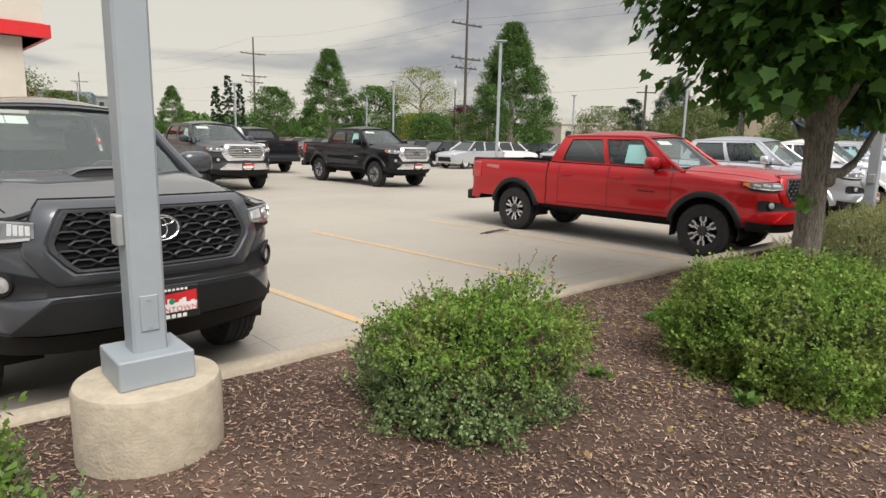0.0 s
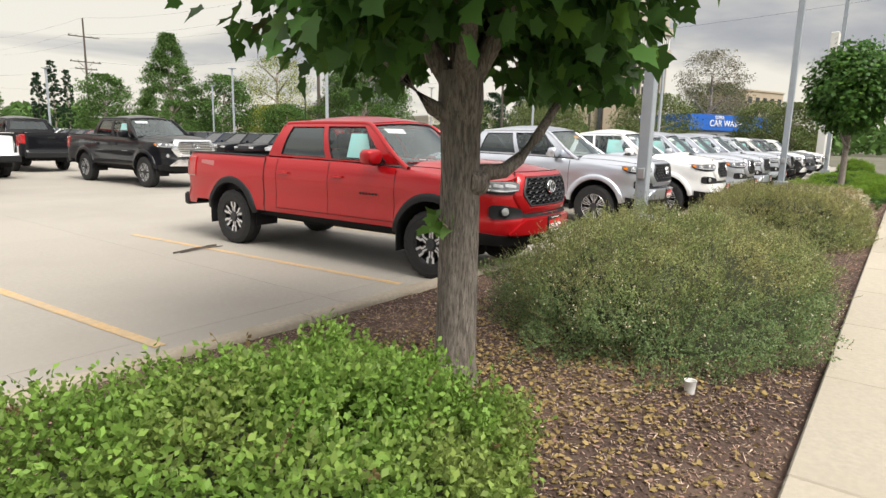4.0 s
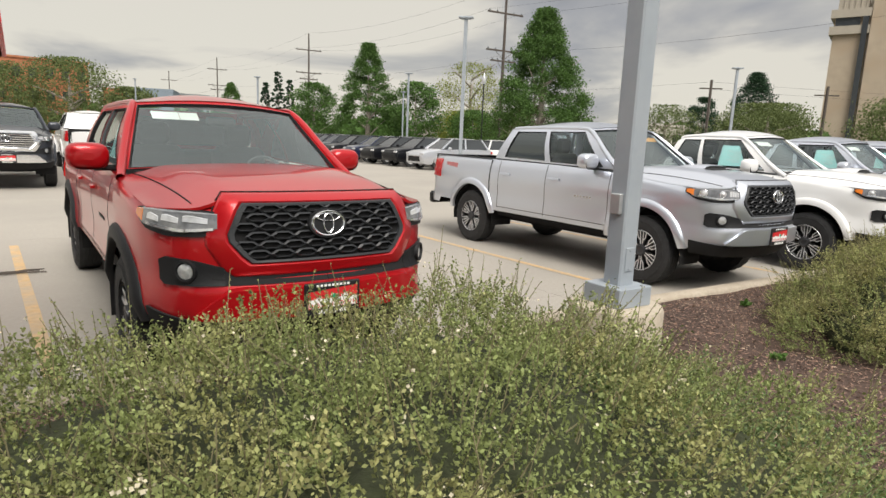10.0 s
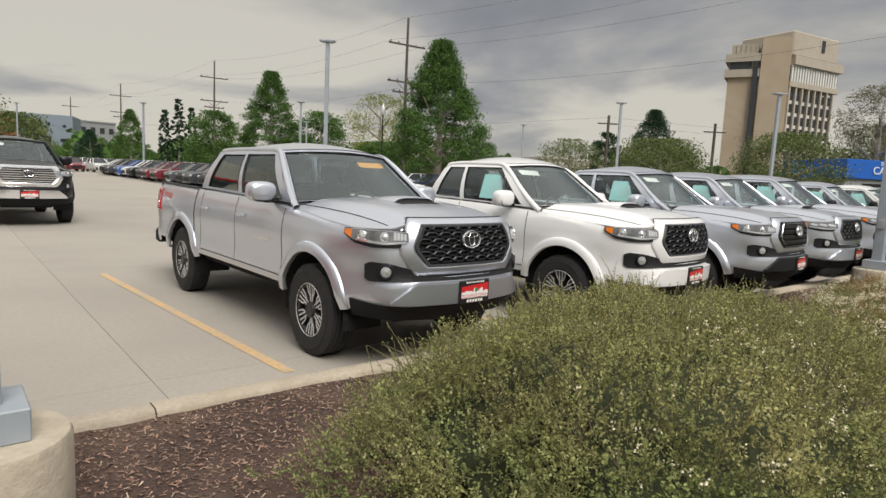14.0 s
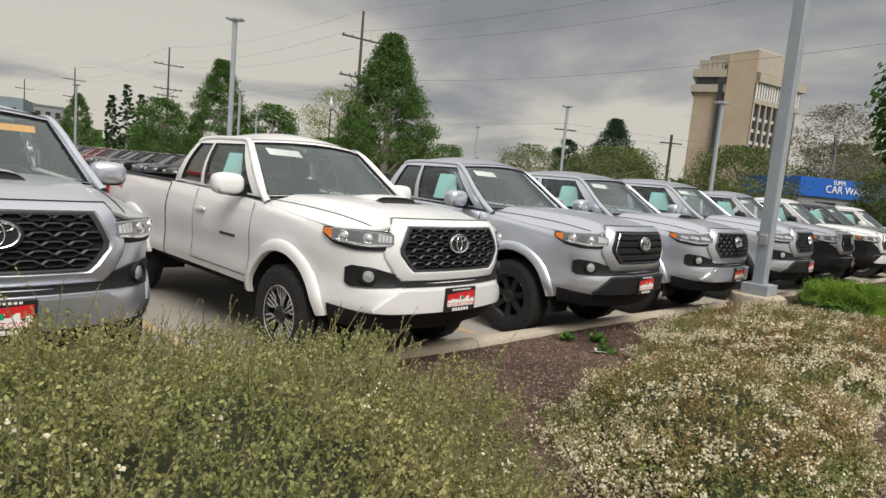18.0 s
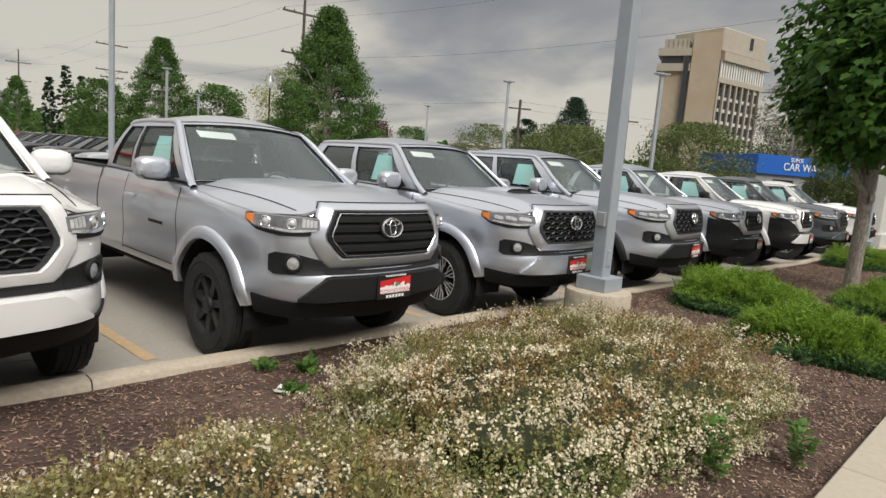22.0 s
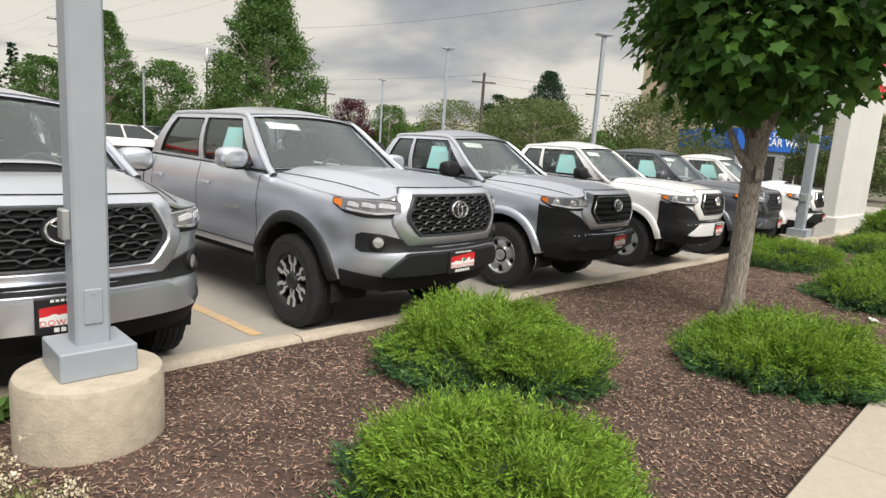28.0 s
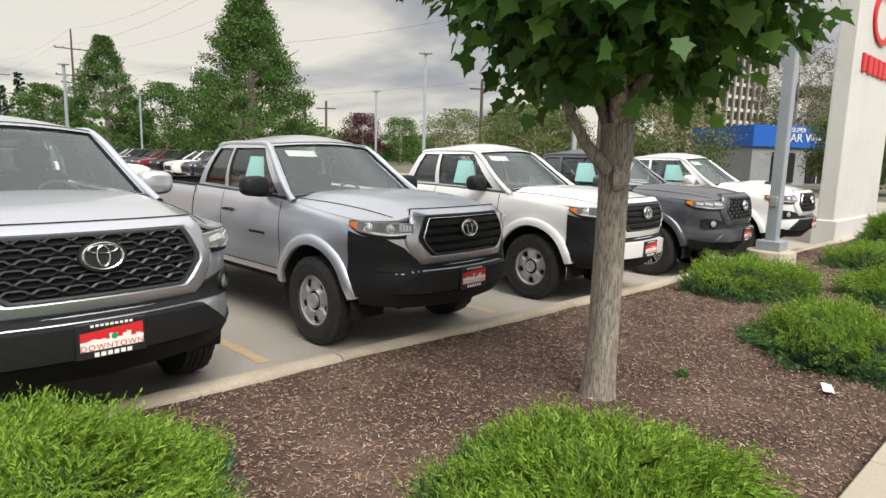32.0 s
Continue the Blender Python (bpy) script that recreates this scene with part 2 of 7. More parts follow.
TYRE = mat("tyre_rubber", (0.022, 0.022, 0.023), 0.8, vary=0.2, scale=20, bump=0.15, bump_scale=150)
BLACKTRIM = mat("black_plastic", (0.013, 0.0135, 0.015), 0.55, vary=0.15, scale=60, bump=0.08, bump_scale=500, spec=0.3)
UNDER = mat("underbody", (0.008, 0.008, 0.009), 0.9, vary=0.2)
CHARCOAL = mat("charcoal_grille", (0.030, 0.032, 0.036), 0.45, vary=0.12, scale=40)
CHROME = mat("chrome", (0.86, 0.87, 0.89), 0.16, 0.9, vary=0.03)
MACHINED = mat("machined_alloy", (0.70, 0.70, 0.71), 0.30, 0.45, vary=0.06)
STEELSILVER = mat("silver_wheel_paint", (0.50, 0.51, 0.52), 0.38, 0.6, vary=0.05)
DARKALLOY = mat("dark_alloy", (0.055, 0.056, 0.06), 0.38, 0.5, vary=0.1)
LAMPGLASS = mat("headlight_reflector", (0.72, 0.73, 0.75), 0.12, 0.4, coat=1.0, vary=0.15, scale=30)
LAMPDARK = mat("headlight_dark", (0.05, 0.052, 0.058), 0.12, 0.3, coat=1.0, vary=0.2, scale=30)
LAMPMID = mat("headlight_grey_lens", (0.21, 0.215, 0.225), 0.10, 0.35, coat=1.0, vary=0.3, scale=22)
FOGGLASS = mat("fog_lamp_glass", (0.58, 0.59, 0.60), 0.18, 0.45, coat=1.0, vary=0.2, scale=40)
AMBER = mat("amber_lens", (0.75, 0.20, 0.02), 0.15, coat=1.0, vary=0.1)
REDLENS = mat("red_lens", (0.45, 0.01, 0.012), 0.15, coat=1.0, vary=0.1)
GLASS = glass_mat("tinted_glass", (0.76, 0.86, 0.84), 0.12)
SIDEGLASS = glass_mat("clear_side_glass", (0.88, 0.94, 0.93), 0.03)
DARKGLASS = glass_mat("privacy_glass", (0.10, 0.11, 0.115), 0.08)
CABIN = mat("cabin_trim", (0.06, 0.062, 0.066), 0.8, vary=0.15)
TEAL = mat("window_sticker_paper", (0.47, 0.78, 0.78), 0.7, vary=0.05, scale=3)
PAPER = mat("white_paper", (0.80, 0.79, 0.77), 0.7, vary=0.04)
PLATEBLACK = mat("plate_black", (0.012, 0.012, 0.013), 0.5, vary=0.1)
PLATERED = mat("plate_red", (0.62, 0.025, 0.03), 0.4, vary=0.05)
PLATEWHITE = mat("plate_white", (0.82, 0.82, 0.80), 0.4, vary=0.03)
PLATEGREEN = mat("plate_green", (0.02, 0.30, 0.14), 0.4, vary=0.05)
ORANGETAG = mat("orange_tag", (0.80, 0.38, 0.05), 0.6, vary=0.05)
PINKDECAL = mat("pale_red_decal", (0.45, 0.16, 0.16), 0.5, vary=0.1)


def paint(name, color, metal, rough=0.33, spec=0.5, coat=0.9):
    return mat(name, color, rough, metal, coat=coat, vary=0.02, scale=900, spec=spec)


SILVER = paint("silver_paint", (0.67, 0.70, 0.77), 0.80, 0.31, coat=0.5)
COOLSILVER = paint("pale_silver_paint", (0.66, 0.68, 0.73), 0.7, 0.30)
WHITE = paint("white_paint", (0.80, 0.80, 0.80), 0.0, 0.4)
RED = paint("red_paint", (0.46, 0.007, 0.012), 0.3, 0.30, spec=0.35, coat=0.7)
DARKGREY = paint("dark_grey_paint", (0.085, 0.092, 0.108), 0.4, spec=0.35)
BLACK = paint("black_paint", (0.006, 0.0065, 0.009), 0.0, spec=0.15, coat=0.5)
GREYMET = paint("grey_paint", (0.05, 0.055, 0.068), 0.3, spec=0.2, coat=0.6)
BLUE = paint("blue_paint", (0.02, 0.10, 0.45), 0.3)
MAROON = paint("maroon_paint", (0.16, 0.01, 0.02), 0.3)
NAVY = paint("navy_paint", (0.012, 0.02, 0.055), 0.3)


# ---- building blocks ----
def mesh_of(name, verts, faces, mats, smooth=35, slots=None):
    me = bpy.data.meshes.new(name)
    me.from_pydata([tuple(map(float, v)) for v in verts], [], [tuple(f) for f in faces])
    for m in (mats if isinstance(mats, (list, tuple)) else [mats]):
        me.materials.append(m)
    if slots is not None:
        me.polygons.foreach_set("material_index", np.array(slots, dtype=np.int32))
    if smooth:
        me.polygons.foreach_set("use_smooth", [True] * len(me.polygons))
        me.set_sharp_from_angle(angle=radians(smooth))
    me.update()
    return me


def thing(name, label, category, group="", at_=None):
    ob = new(name)
    ob.empty_display_size = 0.2
    if at_ is not None:
        ob.matrix_basis = at_
    return tagged(ob, label, category, group)


def put(name, me, parent=None, label="", m=None):
    ob = new(name, me)
    if parent is not None:
        ob.parent = parent
    if m is not None:
        ob.matrix_basis = m
    if label:
        ob["label"] = label
    return ob


class Geo:
    """Collects vertices and faces of one mesh."""

    def __init__(self):
        self.v, self.f, self.s, self.slot = [], [], [], 0

    def add(self, verts, faces):
        n = len(self.v)
        self.v.extend(verts)
        for f in faces:
            self.f.append([n + i for i in f])
            self.s.append(self.slot)
        return self

    def box(self, x0, y0, z0, x1, y1, z1, m=None, bevel=0.0):
        if bevel:
            b = min(bevel, (x1 - x0) / 2.2, (y1 - y0) / 2.2, (z1 - z0) / 2.2)
            vs, fs = rounded_box(x0, y0, z0, x1, y1, z1, b)
        else:
            vs = [(x, y, z) for z in (z0, z1) for y in (y0, y1) for x in (x0, x1)]
            fs = [(0, 2, 3, 1), (4, 5, 7, 6), (0, 1, 5, 4), (2, 6, 7, 3), (0, 4, 6, 2), (1, 3, 7, 5)]
        if m is not None:
            vs = [tuple(m @ Vector(v)) for v in vs]
        return self.add(vs, fs)

    def grid(self, rows, close=False, flip=False):
        """rows: equal lists of points."""
        nr, nc = len(rows), len(rows[0])
        vs = [p for r in rows for p in r]
        fs = []
        for i in range(nr - 1):
            for j in range(nc if close else nc - 1):
                k = (j + 1) % nc
                q = (i * nc + j, i * nc + k, (i + 1) * nc + k, (i + 1) * nc + j)
                fs.append(q[::-1] if flip else q)
        return self.add(vs, fs)

    def lathe(self, profile, seg=24, m=None, cap=False):
        """profile: (radius, height) pairs, turned round z."""
        rows = []
        for r, h in profile:
            row = [(r * math.cos(2 * math.pi * k / seg), r * math.sin(2 * math.pi * k / seg), h) for k in range(seg)]
            rows.append([tuple(m @ Vector(p)) for p in row] if m is not None else row)
        n = len(self.v)
        self.grid(rows, close=True)
        if cap:
            self.f.append([n + k for k in range(seg)][::-1])
            self.f.append([n + (len(rows) - 1) * seg + k for k in range(seg)])
            self.s += [self.slot, self.slot]
        return self

    def tube(self, pts, radii, seg=8):
        """A bent, tapering tube through points."""
        pts = [Vector(p) for p in pts]
        rows = []
        for i, p in enumerate(pts):
            d = (pts[min(i + 1, len(pts) - 1)] - pts[max(i - 1, 0)]).normalized()
            a = d.orthogonal().normalized() if abs(d.z) < 0.9 else Vector((1, 0, 0)).cross(d).normalized()
            b = d.cross(a)
            r = radii[i]
            rows.append([tuple(p + r * (a * math.cos(2 * math.pi * k / seg) + b * math.sin(2 * math.pi * k / seg))) for k in range(seg)])
        return self.grid(rows, close=True)

    def mesh(self, name, mats, smooth=35):
        return mesh_of(name, self.v, self.f, mats, smooth, self.s)


def rounded_box(x0, y0, z0, x1, y1, z1, b):
    """A box with cut edges: 24 corners."""
    vs, idx = [], {}
    for sx in (0, 1):
        for sy in (0, 1):
            for sz in (0, 1):
                cx, cy, cz = (x0, x1)[sx], (y0, y1)[sy], (z0, z1)[sz]
                dx, dy, dz = (b, -b)[sx], (b, -b)[sy], (b, -b)[sz]
                for axis, p in (("x", (cx, cy + dy, cz + dz)), ("y", (cx + dx, cy, cz + dz)), ("z", (cx + dx, cy + dy, cz))):
                    idx[(sx, sy, sz, axis)] = len(vs)
                    vs.append(p)
    g = lambda a, b_, c, ax: idx[(a, b_, c, ax)]
    fs = []
    for s in (0, 1):
        o = 1 if s else -1
        for ax in "xyz":
            loop = [(0, 0), (1, 0), (1, 1), (0, 1)]
            q = []
            for u, w in loop:
                q.append(g(s, u, w, "x") if ax == "x" else g(w, s, u, "y") if ax == "y" else g(u, w, s, "z"))
            fs.append(q if o > 0 else q[::-1])
    for u in (0, 1):
        for w in (0, 1):
            q = [g(u, w, 0, "x"), g(u, w, 1, "x"), g(u, w, 1, "y"), g(u, w, 0, "y")]
            fs.append(q if (u + w) % 2 else q[::-1])
            q = [g(0, u, w, "y"), g(1, u, w, "y"), g(1, u, w, "z"), g(0, u, w, "z")]
            fs.append(q if (u + w) % 2 else q[::-1])
            q = [g(w, 0, u, "z"), g(w, 1, u, "z"), g(w, 1, u, "x"), g(w, 0, u, "x")]
            fs.append(q if (u + w) % 2 else q[::-1])
    for a in (0, 1):
        for b_ in (0, 1):
            for c in (0, 1):
                q = [g(a, b_, c, "x"), g(a, b_, c, "y"), g(a, b_, c, "z")]
                fs.append(q if (a + b_ + c) % 2 else q[::-1])
    return vs, fs


# ---- the ground, the lot, the kerb, the planting strip and the sidewalk ----
def kerb_y(x):
    """The lot-side face of the kerb, which runs slightly askew."""
    return 3.72 - 0.0135 * (x - 2.0)


KERB_W, KERB_H, STALL, SKEW = 0.17, 0.13, 2.69, 4.0
g = Geo()
g.grid([[(x, y, -0.35) for x in (-900, -30, 60, 900)] for y in (-900, -30, 130, 900)])
tagged(put("ground", g.mesh("ground", GROUND, 0)), "dry flat ground far out to the horizon", "ground", kind="structure")

# the lot: poured slabs with open joints over a dark bed
g = Geo()
g.box(-30, 2.0, -0.3, 62, 130, -0.012)
lot_bed = tagged(put("lot", g.mesh("lot", JOINT, 0)), "sandy concrete parking lot with tooled joints", "ground", kind="structure")
SLAB_X = [-30 + 5.4 * k for k in range(18)]


def slab(x0, y0, x1, y1, skew_low=False):
    g = Geo()
    q = 0.0022
    lo0, lo1 = (kerb_y(x0), kerb_y(x1)) if skew_low else (y0, y0)
    vs = [(x0 + q, lo0 + q, -0.02), (x1 - q, lo1 + q, -0.02), (x1 - q, y1 - q, -0.02), (x0 + q, y1 - q, -0.02)]
    vs += [(x, y, 0.0) for x, y, z in vs]
    g.add(vs, [(4, 5, 6, 7), (0, 1, 5, 4), (1, 2, 6, 5), (2, 3, 7, 6), (3, 0, 4, 7)])
    return g.mesh("slab", CONCRETE, 0)


SLABS = []
for k in range(17):
    x0, x1 = SLAB_X[k], SLAB_X[k] + 5.4
    SLABS.append((x0, 4.3, x1, 9.7, False))
    SLABS.append((x0, 9.7, x1, 15.1, False))
    SLABS.append((x0, 15.1, x1, 26.0, False))
    SLABS.append((x0, 26.0, x1, 60.0, False))
    SLABS.append((x0, 60.0, x1, 129.0, False))
for k in range(34):
    SLABS.append((-30 + 2.7 * k, 3.4, -27.3 + 2.7 * k, 4.3, True))

# kerb stones, one length after another
kerb = tagged(new("kerb"), "low tan concrete kerb along the planting strip", "kerb", kind="structure")
for k in range(20):
    x0, x1 = -14 + 3.0 * k, -11 + 3.0 * k - 0.008
    g = Geo()
    rows = []
    for x in np.linspace(x0, x1, 7):
        y = kerb_y(x) + 0.006 * noise.noise((x * 1.3, 0, 5))
        w = 0.004 * noise.noise((x * 4, 2, 7))
        rows.append([(x, y, -0.1), (x, y, KERB_H - 0.025), (x, y - 0.02, KERB_H + w), (x, y - KERB_W + 0.025, KERB_H + 0.002 + w), (x, y - KERB_W, KERB_H - 0.025), (x, y - KERB_W, -0.1)])
    g.grid(rows)
    put("kerb_stone", g.mesh("kerb_stone", KERB, 50), kerb)


def strip_z(x, y):
    """Height of the mulch."""
    t = min(max((y - 0.05) / 3.2, 0), 1)
    return 0.085 + 0.05 * math.sin(math.pi * t) + 0.025 * noise.noise((x * 0.8, y * 0.8, 0)) + 0.012 * noise.noise((x * 4, y * 4, 3))


g = Geo()
rows = []
for y in np.linspace(0.0, 1.0, 34):
    rows.append([(x, 0.03 + y * (kerb_y(x) - KERB_W + 0.02 - 0.03), strip_z(x, 0.03 + y * (kerb_y(x) - KERB_W - 0.03))) for x in np.linspace(-14, 46, 420)])
g.grid(rows)
tagged(put("planting_strip", g.mesh("planting_strip", SOIL)), "brown bark mulch bed between sidewalk and kerb", "ground", kind="structure")

g = Geo()
g.box(-16, -1.75, -0.3, 48, 0.04, 0.10)
sidewalk = tagged(put("sidewalk", g.mesh("sidewalk", JOINT, 0)), "pale tan concrete sidewalk with scored joints", "pavement", kind="structure")
g = Geo()
g.box(-0.745, -0.885, 0, 0.745, 0.885, 0.045, bevel=0.008)
walk_slab = g.mesh("paving_slab", WALKWAY, 30)
g = Geo()
g.box(-40, -12.0, -0.3, 90, -1.95, 0.0)
tagged(put("road", g.mesh("road", ASPHALT, 0)), "dark asphalt road beside the sidewalk", "road", kind="structure")
g = Geo()
g.box(-40, -1.95, -0.3, 90, -1.76, 0.14, bevel=0.02)
tagged(put("road_kerb", g.mesh("road_kerb", KERB, 30)), "concrete kerb between sidewalk and road", "kerb", kind="structure")

# painted stall lines
lines = tagged(new("stall_line_markings"), "faded orange-yellow painted stall lines on concrete", "road marking", kind="structure")
for k in range(16):
    x = 3.31 + STALL * (k - 1) + 0.012 * k
    g = Geo()
    a, b = x, x - 5.2 * math.tan(radians(SKEW))
    y0 = kerb_y(x) + 0.42
    g.add([(a - 0.05, y0, 0.004), (a + 0.05, y0, 0.004), (b + 0.05, y0 + 5.2, 0.004), (b - 0.05, y0 + 5.2, 0.004)], [(0, 1, 2, 3)])
    put("stall_line", g.mesh("stall_line", PAINTLINE, 0), lines)

# ---- light poles of the lot, on round concrete bases ----
def light_pole(x, y, base_top, height, ground_z, label, heads=2, turn=0):
    ob = thing("light_pole", label, "light pole", "light poles", pose(x, y, 0, 0, 0, turn))
    g = Geo()
    prof = [(0.325, ground_z - 0.1), (0.33, ground_z + 0.02), (0.328, base_top - 0.03), (0.318, base_top - 0.008), (0.30, base_top), (0.0, base_top + 0.004)]
    g.lathe(prof, 48)
    put("concrete_base", g.mesh("concrete_base", BASECON, 40), ob, "round cast concrete base, weather-stained")
    g = Geo()
    g.box(-0.165, -0.165, base_top + 0.001, 0.165, 0.165, base_top + 0.140, bevel=0.006)
    put("base_cover", g.mesh("base_cover", POLE, 30), ob)
    g = Geo()
    g.box(-0.076, -0.076, base_top + 0.12, 0.076, 0.076, height, bevel=0.012)
    put("shaft", g.mesh("shaft", POLE, 30), ob)
    g = Geo()
    g.box(-0.04, -0.084, base_top + 0.24, 0.04, -0.074, base_top + 0.41, bevel=0.004)
    for z in (base_top + 0.26, base_top + 0.39):
        g.lathe([(0.0, 0), (0.007, 0), (0.007, 0.004), (0.0, 0.004)], 10, pose(0, -0.084, z, 90))
    put("hand_hole_cover", g.mesh("hand_hole_cover", POLE, 30), ob)
    g = Geo()
    g.box(-0.108, -0.045, base_top + 0.64, -0.074, 0.045, base_top + 0.78, bevel=0.006)
    put("latch_box", g.mesh("latch_box", GALV, 30), ob, "small metal box strapped to the shaft")
    lamp_heads(ob, height, heads)
    return ob


def lamp_heads(ob, height, heads):
    for k in range(heads):
        m = pose(0, 0, 0, 0, 0, 180 * k)
        g = Geo()
        g.box(0.05, -0.03, height - 0.10, 0.28, 0.03, height - 0.05, m)
        put("arm", g.mesh("arm", POLE, 30), ob)
        g = Geo()
        g.box(0.26, -0.17, height - 0.13, 0.80, 0.17, height - 0.06, m @ pose(0, 0, 0, 0, -4, 0), 0.02)
        put("lamp_head", g.mesh("lamp_head", POLE, 30), ob)


for px, py, gz, text in ((1.155, 2.90, 0.10, "grey square steel lot pole on a chipped round concrete base"), (12.13, 2.63, 0.10, "grey square steel lot pole on a stained round concrete base"), (23.365, 2.55, 0.10, "grey square steel lot pole on a clean round concrete base"), (34.95, 2.55, 0.10, "grey square steel lot pole near the white sign pylon")):
    light_pole(px, py, 0.47, 9.2, gz, text, 2, 0)


# ---- pickup trucks ----
def catmull(pts, per=10):
    pts = [np.array(p, float) for p in pts]
    pts = [2 * pts[0] - pts[1]] + pts + [2 * pts[-1] - pts[-2]]
    out = []
    for i in range(1, len(pts) - 2):
        p0, p1, p2, p3 = pts[i - 1:i + 3]
        for k in range(per):
            t = k / per
            out.append(0.5 * (2 * p1 + (p2 - p0) * t + (2 * p0 - 5 * p1 + 4 * p2 - p3) * t * t + (3 * p1 - p0 - 3 * p2 + p3) * t ** 3))
    out.append(pts[-2])
    return np.array(out)


R_TYRE = 0.388


class Shell:
    """The wrap-round outer skin of a pickup: centre front, corner, side, tail; s runs along the plan outline."""

    def __init__(self, base, cab_end):
        self.base, self.cab_end = base, cab_end
        self.fw, self.rw = 0.99, 0.99 + base
        self.length = 5.42 + base - 3.236
        d = base - 3.236
        mid = [(0.918, 1.15), (0.912, 1.6), (0.905, 2.4), (0.905, 3.2 + d * 0.6), (0.918, 4.15 + d), (0.912, 4.9 + d)]
        ctrl = [(0, 0), (0.25, 0.01), (0.5, 0.05), (0.64, 0.105), (0.74, 0.18), (0.82, 0.30), (0.872, 0.46), (0.9, 0.64), (0.912, 0.85)]
        ctrl += mid + [(0.885, 5.27 + d), (0.84, 5.38 + d), (0.72, 5.415 + d), (0, 5.42 + d)]
        p = catmull(ctrl)
        p[:, 0] = np.maximum(p[:, 0], 0)
        seg = np.hypot(*np.diff(p, axis=0).T)
        self.s = np.concatenate([[0], np.cumsum(seg)])
        self.px, self.py = p[:, 0], p[:, 1]
        t = np.gradient(p, axis=0)
        t /= np.linalg.norm(t, axis=1)[:, None]
        self.nx, self.ny = t[:, 1], -t[:, 0]
        self.smax = self.s[-1]
        k = np.argmax(self.px > 0.86)
        self.k_front = k
        tail = np.argmax(self.py > 5.1 + d)
        self.y_tab, self.s_tab = self.py[k:tail + 1], self.s[k:tail + 1]

    def s_y(self, y):
        return float(np.interp(y, self.y_tab, self.s_tab))

    def s_x(self, x):
        return float(np.interp(x, self.px[:self.k_front + 4], self.s[:self.k_front + 4]))

    def arch(self, y):
        """Height of the wheel opening's edge above that place, or 0."""
        best = 0.0
        for c in (self.fw, self.rw):
            d = abs(y - c)
            if d < 0.495:
                best = max(best, 0.395 + math.sqrt(0.495 ** 2 - d * d) * 1.0)
        return best

    def bottom(self, s):
        x, y = np.interp(s, self.s, self.px), np.interp(s, self.s, self.py)
        if y < 0.52:
            return 0.49 + 0.03 * y
        if y > self.length - 0.3:
            return 0.52
        return max(self.arch(y), 0.535 if y < self.rw else 0.60)

    def top(self, s):
        x, y = np.interp(s, self.s, self.px), np.interp(s, self.s, self.py)
        front = np.interp(x, [0, 0.48, 0.56, 0.66, 0.87], [1.215, 1.206, 1.185, 1.148, 1.135])
        if y < 0.46:
            return float(front)
        if y > self.length - 0.06:
            return 1.285
        return float(np.interp(y, [0.46, 0.8, 1.38, 2.4, self.cab_end, self.cab_end + 0.02, self.length], [1.135, 1.155, 1.215, 1.250, 1.265, 1.27, 1.285]))

    def at(self, s, z, off=0.0, side=1):
        x, y = np.interp(s, self.s, self.px), np.interp(s, self.s, self.py)
        nx, ny = np.interp(s, self.s, self.nx), np.interp(s, self.s, self.ny)
        w = abs(nx)
        if y > 3:
            front = np.interp(z, [0.45, 0.52, 0.66, 0.70, 1.2, 1.29], [0.0, 0.06, 0.06, -0.03, -0.03, -0.04])
        else:
            front = np.interp(z, [0.42, 0.5, 0.57, 0.73, 0.77, 0.9, 1.0, 1.1, 1.17, 1.22], [-0.10, -0.02, 0.065, 0.075, 0.02, 0.015, 0.0, -0.016, -0.040, -0.085])
        sidez = np.interp(z, [0.45, 0.5, 0.60, 0.68, 0.78, 0.96, 1.06, 1.16, 1.28], [-0.055, -0.025, 0.0, -0.006, -0.012, 0.0, -0.008, -0.028, -0.065])
        o = w * sidez + (1 - w) * front
        for c in (self.fw, self.rw):
            d = math.hypot(y - c, z - 0.385)
            if z > 0.4 and w > 0.6:
                o += 0.026 * math.exp(-((d - 0.49) / 0.085) ** 2)
        o += off
        return (side * float(x + nx * o), float(y + ny * o), float(z))

    def patch(self, g, cols, off, depth, rows=3, side=1, round_=0.0):
        """A raised, closed piece that follows the skin. cols: (s, z low, z high)."""
        def surface(o, inset):
            out = []
            for i, (s, lo, hi) in enumerate(cols):
                e = inset if 0 < i < len(cols) - 1 else inset
                out.append([self.at(s, lo + (hi - lo) * (0.5 + (r / rows - 0.5) * (1 - e)), o, side) for r in range(rows + 1)])
            return out
        outer, inner = surface(off + depth, round_), surface(off, 0.0)
        g.grid(outer, flip=side > 0)
        ring_o = [outer[i][0] for i in range(len(cols))] + outer[-1][1:] + [outer[i][-1] for i in range(len(cols) - 2, -1, -1)] + outer[0][-2:0:-1]
        ring_i = [inner[i][0] for i in range(len(cols))] + inner[-1][1:] + [inner[i][-1] for i in range(len(cols) - 2, -1, -1)] + inner[0][-2:0:-1]
        g.grid([ring_i, ring_o], close=True, flip=side < 0)
        return g

    def span(self, s0, s1, n, lo, hi):
        """Columns with the edges lo and hi given as numbers or (u, z) tables."""
        out = []
        for k in range(n + 1):
            u = k / n
            f = lambda e: float(np.interp(u, [p[0] for p in e], [p[1] for p in e])) if isinstance(e, (list, tuple)) else e
            out.append((s0 + (s1 - s0) * u, f(lo), f(hi)))
        return out


